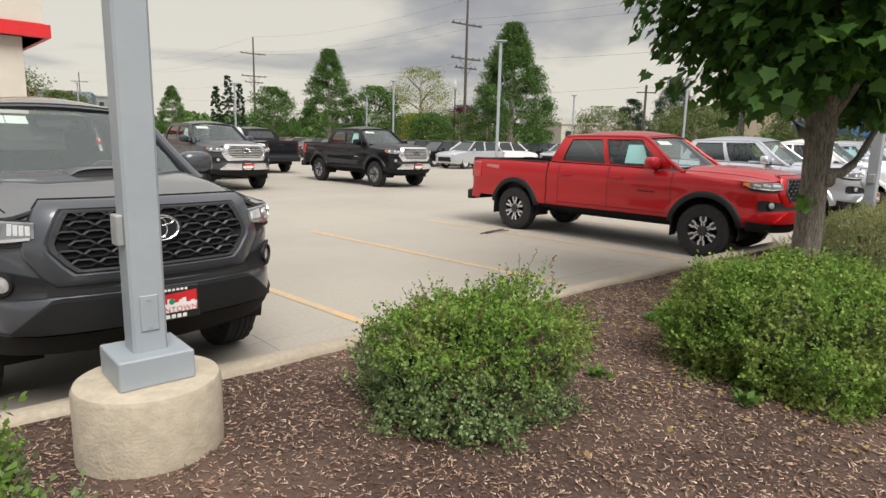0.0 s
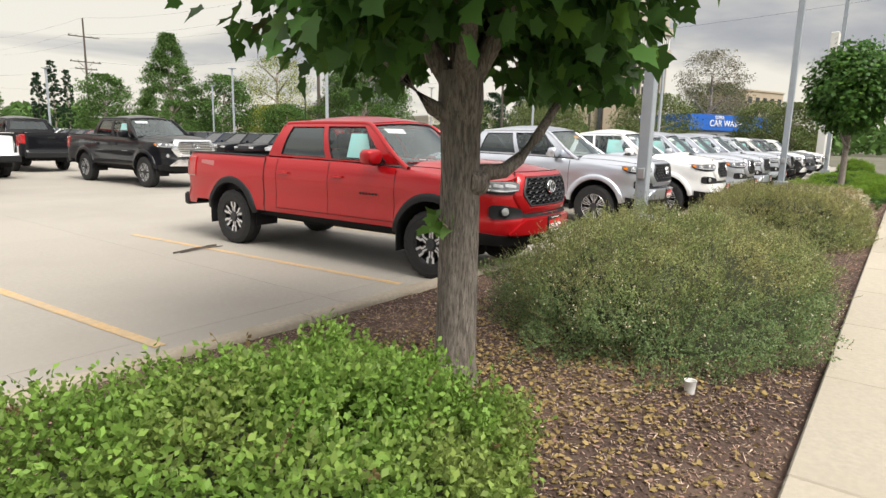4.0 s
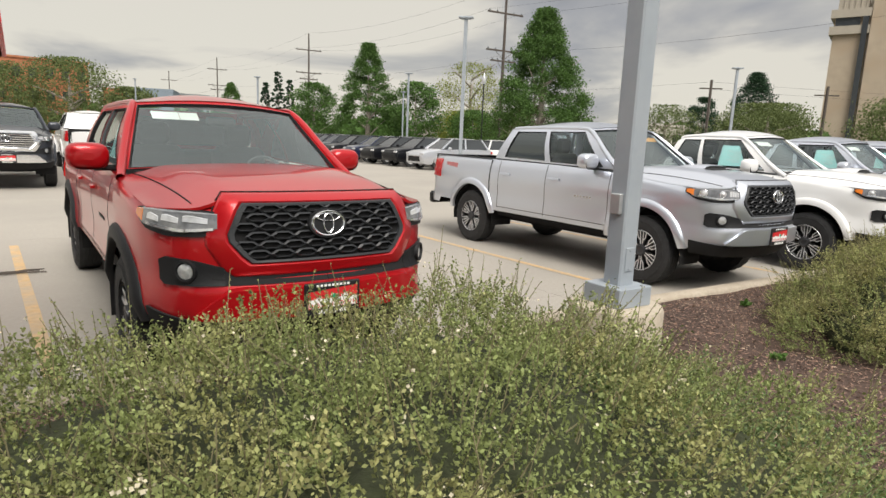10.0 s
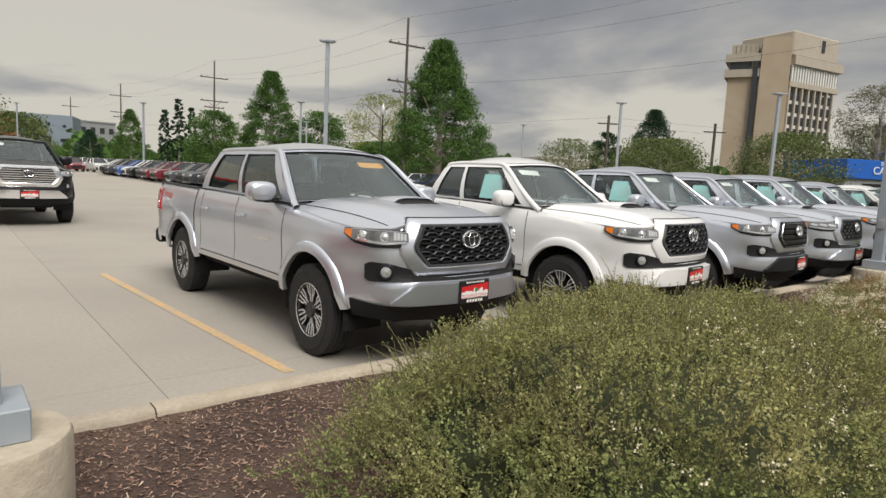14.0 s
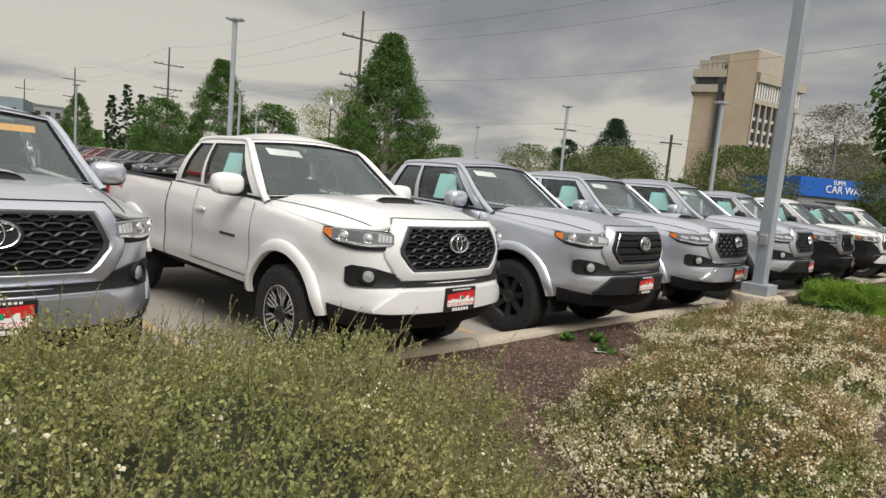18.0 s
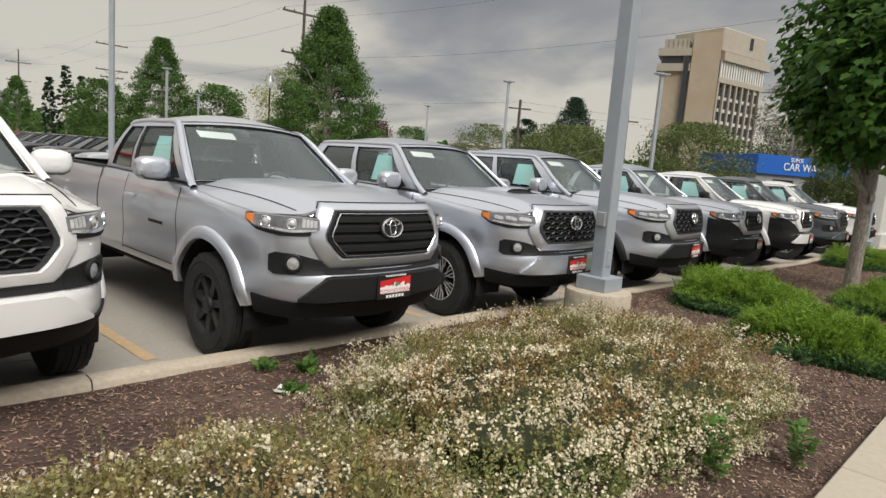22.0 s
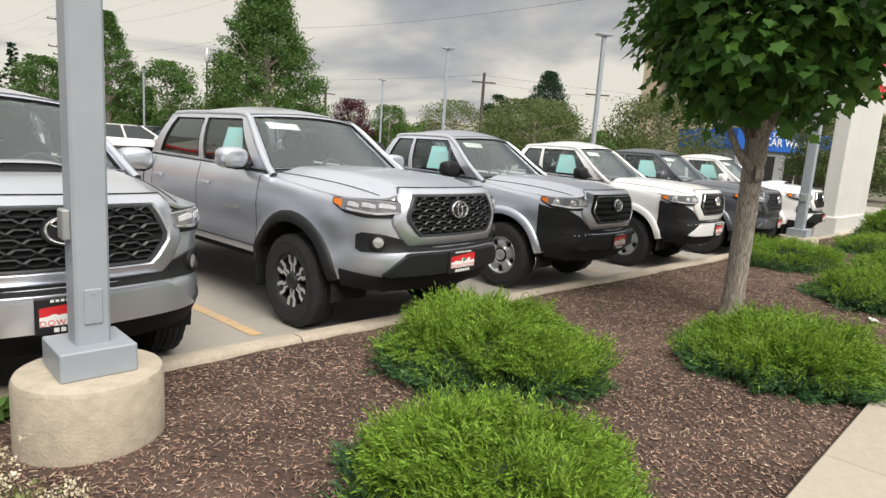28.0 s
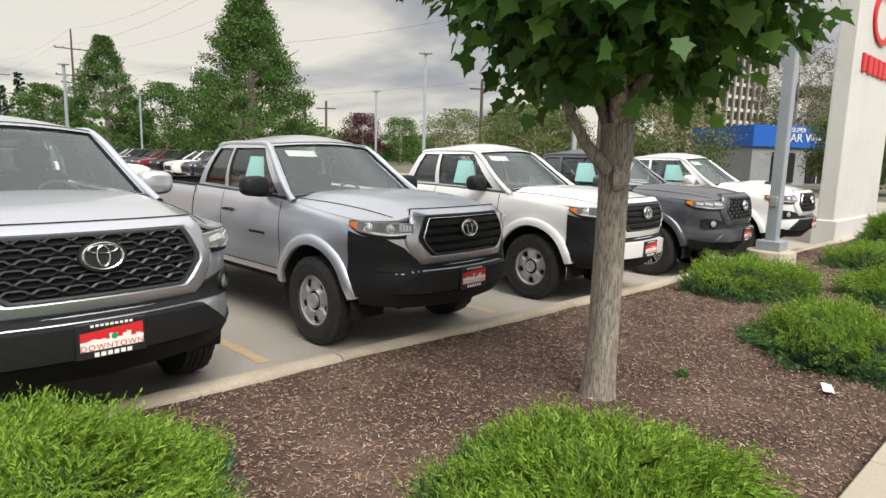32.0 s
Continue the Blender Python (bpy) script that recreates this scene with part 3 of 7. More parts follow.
def catmull3(pts, per=3):
    """A smooth line through points in space."""
    out = []
    for i in range(len(pts) - 1):
        p0, p1, p2, p3 = (np.array(pts[min(max(j, 0), len(pts) - 1)]) for j in (i - 1, i, i + 1, i + 2))
        for k in range(per):
            t = k / per
            out.append(tuple(0.5 * (2 * p1 + (p2 - p0) * t + (2 * p0 - 5 * p1 + 4 * p2 - p3) * t * t + (3 * p1 - p0 - 3 * p2 + p3) * t ** 3)))
    return out + [tuple(pts[-1])]


def both(fn):
    for side in (1, -1):
        fn(side)


CACHE = {}


def cached(key, make):
    if key not in CACHE:
        CACHE[key] = make()
    return CACHE[key]


def tyre_mesh():
    g = Geo()
    seg = 72
    prof = [(0.215, -0.10), (0.235, -0.118), (0.30, -0.126), (0.352, -0.118), (0.374, -0.102)]
    tread = []
    for w0, w1 in ((-0.10, -0.066), (-0.058, -0.026), (-0.018, 0.018), (0.026, 0.058), (0.066, 0.10)):
        tread += [(0.388, w0), (0.388, w1), (0.379, w1 + 0.001), (0.379, w1 + 0.007)]
    prof += tread[:-2] + [(0.374, 0.102), (0.352, 0.118), (0.30, 0.126), (0.235, 0.118), (0.215, 0.10)]
    rows = []
    for r, h in prof:
        row = []
        for k in range(seg):
            a = 2 * math.pi * k / seg
            rr = r
            if r > 0.385 and k % 3 == 0 and abs(h) > 0.03:
                rr = 0.380
            if 0.37 < r < 0.376 and k % 3 == 0:
                rr = r - 0.006
            row.append((rr * math.cos(a), h, rr * math.sin(a)))
        rows.append(row)
    g.grid(rows, close=True)
    # lettering rib on the sidewall
    for sgn in (1, -1):
        g.grid([[(r * math.cos(2 * math.pi * k / 48), sgn * h, r * math.sin(2 * math.pi * k / 48)) for k in range(48)] for r, h in ((0.318, 0.125), (0.323, 0.129), (0.328, 0.125))], close=True, flip=sgn < 0)
    return g.mesh("tyre", TYRE, 30)


def spoke(g, a, r0, r1, w0, w1, y0, y1, depth):
    """One straight spoke between two radii, in the wheel's plane (x, z), outer face at y."""
    ca, sa = math.cos(a), math.sin(a)
    pts = []
    for r, w, y in ((r0, w0, y0), (r1, w1, y1)):
        for k, sgn in ((0, -1), (0, 1)):
            for dy in (0, depth):
                pts.append((r * ca - sgn * w * sa, y + dy, r * sa + sgn * w * ca))
    g.add(pts, [(0, 2, 6, 4), (1, 5, 7, 3), (0, 4, 5, 1), (2, 3, 7, 6), (0, 1, 3, 2), (4, 6, 7, 5)])


def bar(g, a, b, w, y0, y1, depth):
    """A narrow bar between two places given by radius and angle in the wheel's plane."""
    p, q = (np.array([r * math.cos(t), r * math.sin(t)]) for r, t in (a, b))
    n = np.array([-(q - p)[1], (q - p)[0]]) / np.linalg.norm(q - p) * w
    pts = []
    for c, y in ((p, y0), (q, y1)):
        for sgn in (-1, 1):
            for dy in (0, depth):
                pts.append((c[0] + sgn * n[0], y + dy, c[1] + sgn * n[1]))
    g.add(pts, [(0, 2, 6, 4), (1, 5, 7, 3), (0, 4, 5, 1), (2, 3, 7, 6), (0, 1, 3, 2), (4, 6, 7, 5)])


def rim_parts(style):
    """Rim meshes of a wheel whose outer side faces -y: (name, mesh, label)."""
    out = []
    g = Geo()
    ring = [(0.222, -0.115), (0.228, -0.108), (0.222, -0.10), (0.205, -0.085), (0.198, -0.03), (0.195, 0.09)]
    g.grid([[(r * math.cos(2 * math.pi * k / 48), h, r * math.sin(2 * math.pi * k / 48)) for k in range(48)] for r, h in ring], close=True, flip=True)
    lip = {"steel": STEELSILVER, "dark": DARKALLOY}.get(style, DARKALLOY)
    out.append(("rim", g.mesh("rim", lip, 40), ""))
    if style == "split":
        g = Geo()
        ring = [(0.2195, -0.1135), (0.2225, -0.1175), (0.2265, -0.1135)]
        g.grid([[(r * math.cos(2 * math.pi * k / 48), h, r * math.sin(2 * math.pi * k / 48)) for k in range(48)] for r, h in ring], close=True, flip=True)
        out.append(("rim_edge", g.mesh("rim_edge", MACHINED, 40), "thin machined rim edge"))
    g = Geo()
    g.lathe([(0.0, 0.0), (0.20, 0.0), (0.20, 0.01)], 32, pose(0, -0.01, 0, 90))
    g.lathe([(0.0, 0.03), (0.15, 0.03), (0.155, 0.0)], 32, pose(0, -0.01, 0, 90))
    out.append(("brake_disc", g.mesh("brake_disc", UNDER, 40), "dark brake behind the spokes"))
    if style == "steel":
        g = Geo()
        n, rows = 60, []
        for r, y in ((0.215, -0.085), (0.19, -0.075), (0.165, -0.085), (0.13, -0.098), (0.10, -0.100), (0.085, -0.085)):
            row = []
            for k in range(n):
                a = 2 * math.pi * k / n
                dip = 0.045 * max(0, math.cos(5 * (a + math.pi / 2))) ** 1.5 if 0.12 < r < 0.20 else 0
                row.append((r * math.cos(a), y + dip, r * math.sin(a)))
            rows.append(row)
        g.grid(rows, close=True, flip=True)
        out.append(("wheel_disc", g.mesh("wheel_disc", STEELSILVER, 40), "silver painted steel wheel disc"))
        g = Geo()
        g.lathe([(0.0, 0.012), (0.026, 0.012), (0.03, 0.0)], 16, pose(0.163, -0.062, 0, 90))
        out.append(("wheel_opening", g.mesh("wheel_opening", UNDER, 40), ""))
    else:
        face = DARKALLOY if style == "dark" else MACHINED
        g = Geo()
        if style == "split":
            spoke(g, 0, 0.05, 0.13, 0.030, 0.030, -0.088, -0.082, 0.04)
            for d in (-1, 1):
                spoke(g, d * 0.20, 0.10, 0.214, 0.022, 0.024, -0.084, -0.096, 0.04)
        elif style == "block":
            spoke(g, 0, 0.04, 0.215, 0.034, 0.050, -0.085, -0.094, 0.05)
        else:
            spoke(g, 0, 0.04, 0.215, 0.028, 0.030, -0.085, -0.096, 0.045)
        g.slot = 1
        if style == "split":
            for d in (-1, 1):
                bar(g, (0.055, d * 0.22), (0.125, d * 0.13), 0.0055, -0.0885, -0.0900, 0.006)
                bar(g, (0.125, d * 0.13), (0.214, d * 0.10), 0.0055, -0.0900, -0.1010, 0.006)
                bar(g, (0.118, d * 0.20), (0.150, d * 0.33), 0.0055, -0.0900, -0.0930, 0.006)
                bar(g, (0.150, d * 0.33), (0.214, d * 0.30), 0.0055, -0.0930, -0.1010, 0.006)
        elif style == "block":
            for d in (-1, 1):
                bar(g, (0.075, d * 0.28), (0.140, d * 0.10), 0.010, -0.0890, -0.0935, 0.006)
                bar(g, (0.135, d * 0.12), (0.160, d * 0.27), 0.012, -0.0925, -0.0950, 0.006)
                bar(g, (0.155, d * 0.25), (0.214, d * 0.19), 0.014, -0.0945, -0.1000, 0.006)
        out.append(("spoke", g.mesh("spoke", [DARKALLOY, face], 30), "dark spoke with a bright machined face" if face is MACHINED else "dark alloy spoke"))
    g = Geo()
    cap = STEELSILVER if style == "steel" else DARKALLOY
    g.lathe([(0.068, 0.0), (0.064, 0.022), (0.045, 0.028), (0.036, 0.022), (0.0, 0.024)], 24, pose(0, -0.088, 0, 90))
    for k in range(6):
        a = 2 * math.pi * k / 6
        g.lathe([(0.012, 0.0), (0.012, 0.012), (0.0, 0.014)], 8, pose(0.052 * math.cos(a), -0.098, 0.052 * math.sin(a), 90))
    out.append(("hub_cap", g.mesh("hub_cap", cap, 30), ""))
    return out


def wheel(parent, style, x, y):
    w = new("wheel")
    w.parent = parent
    side = 1 if x > 0 else -1
    w.matrix_basis = pose(x, y, R_TYRE, 0, 0, 90 if side > 0 else -90)
    t = put("tyre", cached("tyre", tyre_mesh), w)
    for name, me, label in cached(("rim", style), lambda: rim_parts(style)):
        turns = {"spoke": 7 if style == "dark" else 6, "wheel_opening": 5}.get(name, 1)
        for k in range(turns):
            put(name, me, w, label, pose(0, 0, 0, 0, 90 + 360 * k / turns if turns > 1 else 0, 0))


# grille outline: half width at a height
def grille_half(z):
    return float(np.interp(z, [0.865, 0.90, 1.0, 1.15, 1.178], [0.415, 0.455, 0.535, 0.475, 0.455]))


def front_parts(S, style, bumper):
    """Grille, frame and emblem meshes in the shell's front."""
    out = []
    g = Geo()
    zs = np.linspace(0.865, 1.178, 9)
    P = lambda x, z, o: S.at(S.s_x(abs(x)), z, o, 1 if x >= 0 else -1)
    rows = [[P(grille_half(z) * u, z, 0.012) for u in np.linspace(-1, 1, 17)] for z in zs]
    g.grid(rows, flip=False)
    out.append(("grille_backing", g.mesh("grille_backing", UNDER, 40), ""))
    # frame round the opening
    rim = [(-grille_half(z), z) for z in zs] + [(x, 1.178) for x in np.linspace(-grille_half(1.178), grille_half(1.178), 14)[1:-1]]
    rim += [(grille_half(z), z) for z in zs[::-1]] + [(x, 0.865) for x in np.linspace(grille_half(0.865), -grille_half(0.865), 14)[1:-1]]
    cz = 1.02
    def ring(scale, off):
        out_ = []
        for x, z in rim:
            x, z = x * scale[0], cz + (z - cz) * scale[1]
            out_.append(P(x, min(z, S.top(S.s_x(abs(x))) - 0.006), off))
        return out_
    g = Geo()
    w = 0.94 if style != "bars" else 0.955
    g.grid([ring((1.0, 1.0), 0.0), ring((1.0, 1.0), 0.034), ring((0.985, 0.97), 0.040), ring((w, w - 0.04), 0.036), ring((w, w - 0.04), 0.012)], close=True, flip=False)
    frame_mat = {"honey": CHARCOAL, "bars": BLACKTRIM, "chrome": CHROME}[style]
    out.append(("grille_frame", g.mesh("grille_frame", frame_mat, 40), ""))
    # raised painted surround of the grille, with the hood's shut line round its top
    def around(wide, up, down, off):
        out_ = []
        for x, z in rim:
            x = x * (1 + wide / 0.5)
            z = z + (up if z > cz else -down) * min(1.0, abs(z - cz) / 0.12)
            p = P(x, min(z, 1.215), off)
            back = max(0.0, z - 1.215)
            out_.append((p[0], p[1] + back * 1.5, z if back else p[2]))
        return out_
    g = Geo()
    g.grid([around(0.108, 0.050, 0.078, -0.06), around(0.105, 0.048, 0.076, 0.000), around(0.099, 0.045, 0.071, 0.012), around(0.086, 0.040, 0.062, 0.020), around(0.022, 0.012, 0.020, 0.034), around(0.014, 0.008, 0.012, 0.036), around(0.0, 0.0, 0.0, 0.026)], close=True, flip=False)
    out.append(("nose_band", g, "paint"))
    line = [p for p in around(0.109, 0.051, 0.080, -0.004) if p[2] > 1.13]
    line = sorted(line)
    g = Geo()
    g.tube(line, [0.0045] * len(line), 5)
    out.append(("shut_line", g.mesh("shut_line", UNDER, 40), ""))
    g = Geo()
    if style == "honey":
        nz = 6
        pitch = 0.285 / nz
        for r in range(nz):
            zc = 0.888 + pitch * (r + 0.5)
            step = 0.125
            n = int(1.15 / step) + 2
            for c in range(-n // 2, n // 2 + 1):
                xc = (c + (0.5 if r % 2 else 0.0)) * step
                hexa = [(-0.066, 0), (-0.036, 0.019), (0.036, 0.019), (0.066, 0), (0.036, -0.019), (-0.036, -0.019)]
                if abs(xc) > grille_half(zc) - 0.035:
                    continue
                lim = lambda x, z: max(-grille_half(z) * 0.97, min(grille_half(z) * 0.97, x))
                inner = [P(lim(xc + x * 0.80, zc + z * 0.85), zc + z * 0.85, 0.040) for x, z in hexa]
                deep = [P(lim(xc + x * 0.78, zc + z * 0.8), zc + z * 0.8, 0.014) for x, z in hexa]
                outer = [P(lim(xc + x * 1.02, zc + z * 1.25), zc + z * 1.25, 0.032 if k_ in (0, 3) else 0.030) for k_, (x, z) in enumerate(hexa)]
                g.grid([deep, inner, outer], close=True, flip=False)
        out.append(("grille_mesh", g.mesh("grille_mesh", CHARCOAL, 20), "charcoal honeycomb grille"))
    else:
        count, th = (4, 0.030) if style == "bars" else (6, 0.014)
        for r in range(count):
            zc = 0.89 + 0.265 * (r + 0.5) / count
            rows = []
            for u in np.linspace(-1, 1, 25):
                x = u * grille_half(zc) * 0.96
                rows.append([P(x, zc - th * 1.0, 0.014), P(x, zc - th * 0.6, 0.034), P(x, zc + th * 0.5, 0.040), P(x, zc + th * 0.9, 0.014)])
            g = Geo()
            g.grid(rows, flip=True)
            out.append(("grille_bar", g.mesh("grille_bar", BLACKTRIM if style == "bars" else CHROME, 30), ""))
        if style == "bars":
            g = Geo()
            g.grid([ring((0.95, 0.91), 0.050), ring((0.94, 0.895), 0.056), ring((0.93, 0.88), 0.050)], close=True)
            out.append(("grille_trim", g.mesh("grille_trim", CHROME, 30), "thin chrome outline"))
    g = Geo()
    m = Matrix.Translation(P(0, 1.065, 0.052)) @ pose(0, 0, 0, 90 - 8)
    m = m @ Matrix.Diagonal((1.18, 0.83, 1, 1))
    for a, b in ((0.085, 0.012),):
        g.lathe([(a - b, 0.0), (a - b * 0.8, 0.008), (a - b * 0.3, 0.011), (a, 0.007), (a + 0.002, 0)], 32, m)
    g.lathe([(0.040, 0.0), (0.042, 0.008), (0.046, 0.010), (0.050, 0.008), (0.052, 0.0)], 24, m @ Matrix.Diagonal((0.55, 1.35, 1, 1)))
    g.lathe([(0.040, 0.0), (0.042, 0.008), (0.046, 0.010), (0.050, 0.008), (0.052, 0.0)], 24, m @ Matrix.Translation((0, 0.042, 0)) @ Matrix.Diagonal((1.25, 0.55, 1, 1)))
    out.append(("emblem", g.mesh("emblem", CHROME, 40), "oval chrome emblem"))
    g = Geo()
    g.lathe([(0.0, 0.0), (0.096, 0.0), (0.10, -0.02)], 32, m)
    out.append(("emblem_backing", g.mesh("emblem_backing", BLACKTRIM, 40), ""))
    return out


def hood_point(S, x, t):
    """A place on the hood: x across, t from the nose (0) to the cowl (1)."""
    s = S.s_x(abs(x))
    fx, fy, fz = S.at(s, S.top(s), 0.004)
    y = fy + (1.40 - 0.10 * (1 - (x / 0.85) ** 2) - fy) * t
    e = abs(x) / 0.85
    cowl = 1.250 + 0.048 * (1 - e ** 2.2)
    z = fz + (cowl - fz) * (1 - (1 - t) ** 1.7)
    z += 0.016 * math.sin(math.pi * min(t * 1.0, 1)) * (1 - e ** 4)
    z += 0.022 * (1 / (1 + math.exp((e - 0.62 - 0.14 * t) * 46))) * min(t * 4, 1)
    b = min(1, max(0, (e - 0.70) / 0.30)) ** 2.2
    z = z * (1 - b) + (max(fz, S.top(S.s_y(max(y, 0.46)))) + 0.003 * min(1, t * 8)) * b
    return (x, y, z), (x, fy + 0.002, fz - 0.018)


def hood_mesh(S, color):
    g = Geo()
    rows = []
    for x in np.linspace(-0.855, 0.855, 49):
        rows.append([hood_point(S, x, 0)[1]] + [hood_point(S, x, t)[0] for t in np.linspace(0, 1, 20)])
    g.grid(rows)
    return g.mesh("hood", color, 60)


def panel(corners, bow, us, vs, holes, across=True):
    """A bowed four-cornered panel split into frame faces and pane faces. corners: low-front, low-rear, high-rear, high-front."""
    a, b, c, d = [np.array(p, float) for p in corners]
    bow = np.array(bow, float)
    pts = []
    for u in us:
        for v in vs:
            pts.append(a * (1 - u) * (1 - v) + b * u * (1 - v) + c * u * v + d * (1 - u) * v + bow * (4 * u * (1 - u) if across else 4 * v * (1 - v)))
    frame_f, panes = [], [[] for _ in holes]
    nv = len(vs)
    for i in range(len(us) - 1):
        for j in range(nv - 1):
            um, vm = (us[i] + us[i + 1]) / 2, (vs[j] + vs[j + 1]) / 2
            q = (i * nv + j, (i + 1) * nv + j, (i + 1) * nv + j + 1, i * nv + j + 1)
            for k, (u0, u1, v0, v1) in enumerate(holes):
                if u0 < um < u1 and v0 < vm < v1:
                    panes[k].append(q)
                    break
            else:
                frame_f.append(q)
    n = np.cross(b - a, d - a)
    n /= np.linalg.norm(n)
    return pts, frame_f, panes, n


def steps(*edges, extra=6):
    """Sorted breaks from 0 to 1 with finer steps between."""
    e = sorted({0.0, 1.0, *edges})
    out = []
    for a, b in zip(e[:-1], e[1:]):
        k = max(1, round((b - a) * extra))
        out += [a + (b - a) * i / k for i in range(k)]
    return out + [1.0]


def pickup(name_label, at_, color, cab="double", base=3.236, grille="honey", wheels="split", bumper="paint", flares=None, mirrors=None,
           scoop=False, sticker=True, plate=True, tag="", lamps="clear", fog=True, group="pickups along the kerb", bumper_mat=None, scale=None, decal=False, near=True):
    truck = thing("pickup_truck", name_label, "pickup truck", group, at_ if scale is None else at_ @ Matrix.Diagonal((*scale, 1)))
    cab_end = {"double": 3.78, "access": 3.30}[cab] + (base - 3.236) * 0.15
    key = (cab, base)
    S = cached(("shell", key), lambda: Shell(base, cab_end))
    L = S.length
    PT = color
    flare_mat = flares or PT
    mirror_mat = mirrors or PT
    low_mat = BLACKTRIM if bumper == "black" else PT
    skid = bumper_mat or PT

    def mk(nm, k, build, mats, label="", smooth=35):
        me = cached((nm, key, k), lambda: build().mesh(nm, mats, smooth))
        return put(nm, me, truck, label)

    # skin
    def skin():
        g = Geo()
        ss = list(np.linspace(0, S.s_x(0.85), 18)) + [S.s_y(y) for y in np.arange(0.47, S.length - 0.35, 0.045)] + list(np.linspace(S.s_y(S.length - 0.34), S.smax, 16))
        for side in (1, -1):
            rows = []
            for s in ss:
                lo, hi = S.bottom(s), S.top(s)
                p_in = S.at(s, hi, -0.10, side)
                rows.append([S.at(s, lo + (hi - lo) * r / 14, (0, -0.004, -0.018)[max(0, r - 12)], side) for r in range(15)] + [(p_in[0], p_in[1], hi + 0.001)])
                y = np.interp(s, S.s, S.py)
            g.grid(rows, flip=side > 0)
        return g
    mk("body", PT.name, skin, PT, smooth=50)
    put("hood", cached(("hood", key, PT.name), lambda: hood_mesh(S, PT)), truck)

    # panel seams: doors, bed, hood edge
    ys = [1.52, 2.62, 3.60, cab_end + 0.02] if cab == "double" else [1.52, 2.66, cab_end + 0.02]
    for side in (1, -1):
        for k, y in enumerate(ys):
            def seam(k=k, y=y, side=side):
                g = Geo()
                s = S.s_y(y)
                last = k == len(ys) - 1
                lo = S.bottom(s) if last else max(S.bottom(s), 0.58)
                w = 0.011 if last else 0.004
                return S.patch(g, [(s - w, lo, S.top(s) - 0.01), (s + w, lo, S.top(s) - 0.01)], 0.0, 0.0015, 10, side)
            mk("panel_seam", (side, k), seam, UNDER)
        def sill(side=side):
            return S.patch(Geo(), S.span(S.s_y(1.52), S.s_y(ys[-2]), 14, 0.595, 0.602), 0.0, 0.0015, 1, side)
        mk("panel_seam", (side, "sill"), sill, UNDER)
        def hood_line(side=side):
            pts = [hood_point(S, side * x, t)[0] for x, t in zip(np.linspace(0.665, 0.765, 12), np.linspace(0.06, 1.0, 12))]
            return Geo().tube([(x, y, z + 0.001) for x, y, z in pts], [0.0045] * 12, 5)
        mk("panel_seam", (side, "hood"), hood_line, UNDER)

    # wheel wells and chassis
    for side in (1, -1):
        for c in (S.fw, S.rw):
            def well(side=side, c=c):
                g = Geo()
                rows = []
                for k in range(17):
                    a = math.pi * (k / 16) * 1.16 - 0.25
                    rows.append([(side * x, c + 0.505 * math.cos(a), max(0.30, 0.40 + 0.495 * math.sin(a))) for x in (0.875, 0.50)])
                g.grid(rows)
                return g
            mk("wheel_well", (side, c), well, UNDER, smooth=0)
            def inner_well(side=side, c=c):
                g = Geo()
                g.box(min(side * 0.42, side * 0.5), c - 0.5, 0.40, max(side * 0.42, side * 0.5), c + 0.5, 0.95)
                return g
            mk("inner_fender", (side, c), inner_well, UNDER, smooth=0)
    def chassis():
        g = Geo()
        g.box(-0.45, 0.35, 0.36, 0.45, L - 0.35, 0.58)
        return g
    mk("chassis", 0, chassis, UNDER, smooth=0)
    def floor_pan():
        g = Geo()
        g.box(-0.80, 1.5, 0.46, 0.80, S.rw - 0.5, 0.56)
        return g
    mk("floor_pan", 0, floor_pan, UNDER, smooth=0)
    for c in (S.fw, S.rw):
        def axle(c=c):
            g = Geo()
            g.tube([(-0.75, c, 0.39), (0.75, c, 0.39)], [0.055, 0.055], 10)
            return g
        mk("axle", c, axle, UNDER)

    # cab
    yb, yr = cab_end, cab_end - 0.20
    zb, xb, xr = 1.250, 0.815, 0.640
    roof_z, roof_h = 1.722, 1.850
    def cab_pieces():
        frames, dark = [], []
        panes_out = {}
        def emit(nm, corners, bow, holes, us, vs, tint):
            pts, ff, panes, n = panel(corners, bow, us, vs, holes, nm != "side_window")
            body = Geo()
            frames.append((nm.replace("window", "frame") if nm != "windscreen" else "windscreen_frame", body))
            body.add([tuple(p) for p in pts], ff)
            for k, pf in enumerate(panes):
                ids = sorted({i for q in pf for i in q})
                idx = {i: j for j, i in enumerate(ids)}
                g = Geo()
                g.add([tuple(pts[i] - n * 0.012) for i in ids], [[idx[i] for i in q] for q in pf])
                # rubber edge
                u0, u1, v0, v1 = holes[k]
                panes_out.setdefault(nm, []).append((g, tint[k]))
                cx = np.mean([pts[i] for i in ids], axis=0)
                edge = [i for i in ids if min(abs(us[i // len(vs)] - u0), abs(us[i // len(vs)] - u1)) < 1e-6 or min(abs(vs[i % len(vs)] - v0), abs(vs[i % len(vs)] - v1)) < 1e-6]
                edge.sort(key=lambda i: math.atan2(vs[i % len(vs)] - (v0 + v1) / 2, (us[i // len(vs)] - (u0 + u1) / 2) * 2))
                ring = [pts[i] for i in edge]
                seal = Geo()
                dark.append(seal)
                seal.grid([[tuple(p + n * 0.002) for p in ring], [tuple(p + n * 0.006 + (cx - p) * 0.010) for p in ring], [tuple(p - n * 0.013 + (cx - p) * 0.022) for p in ring]], close=True)
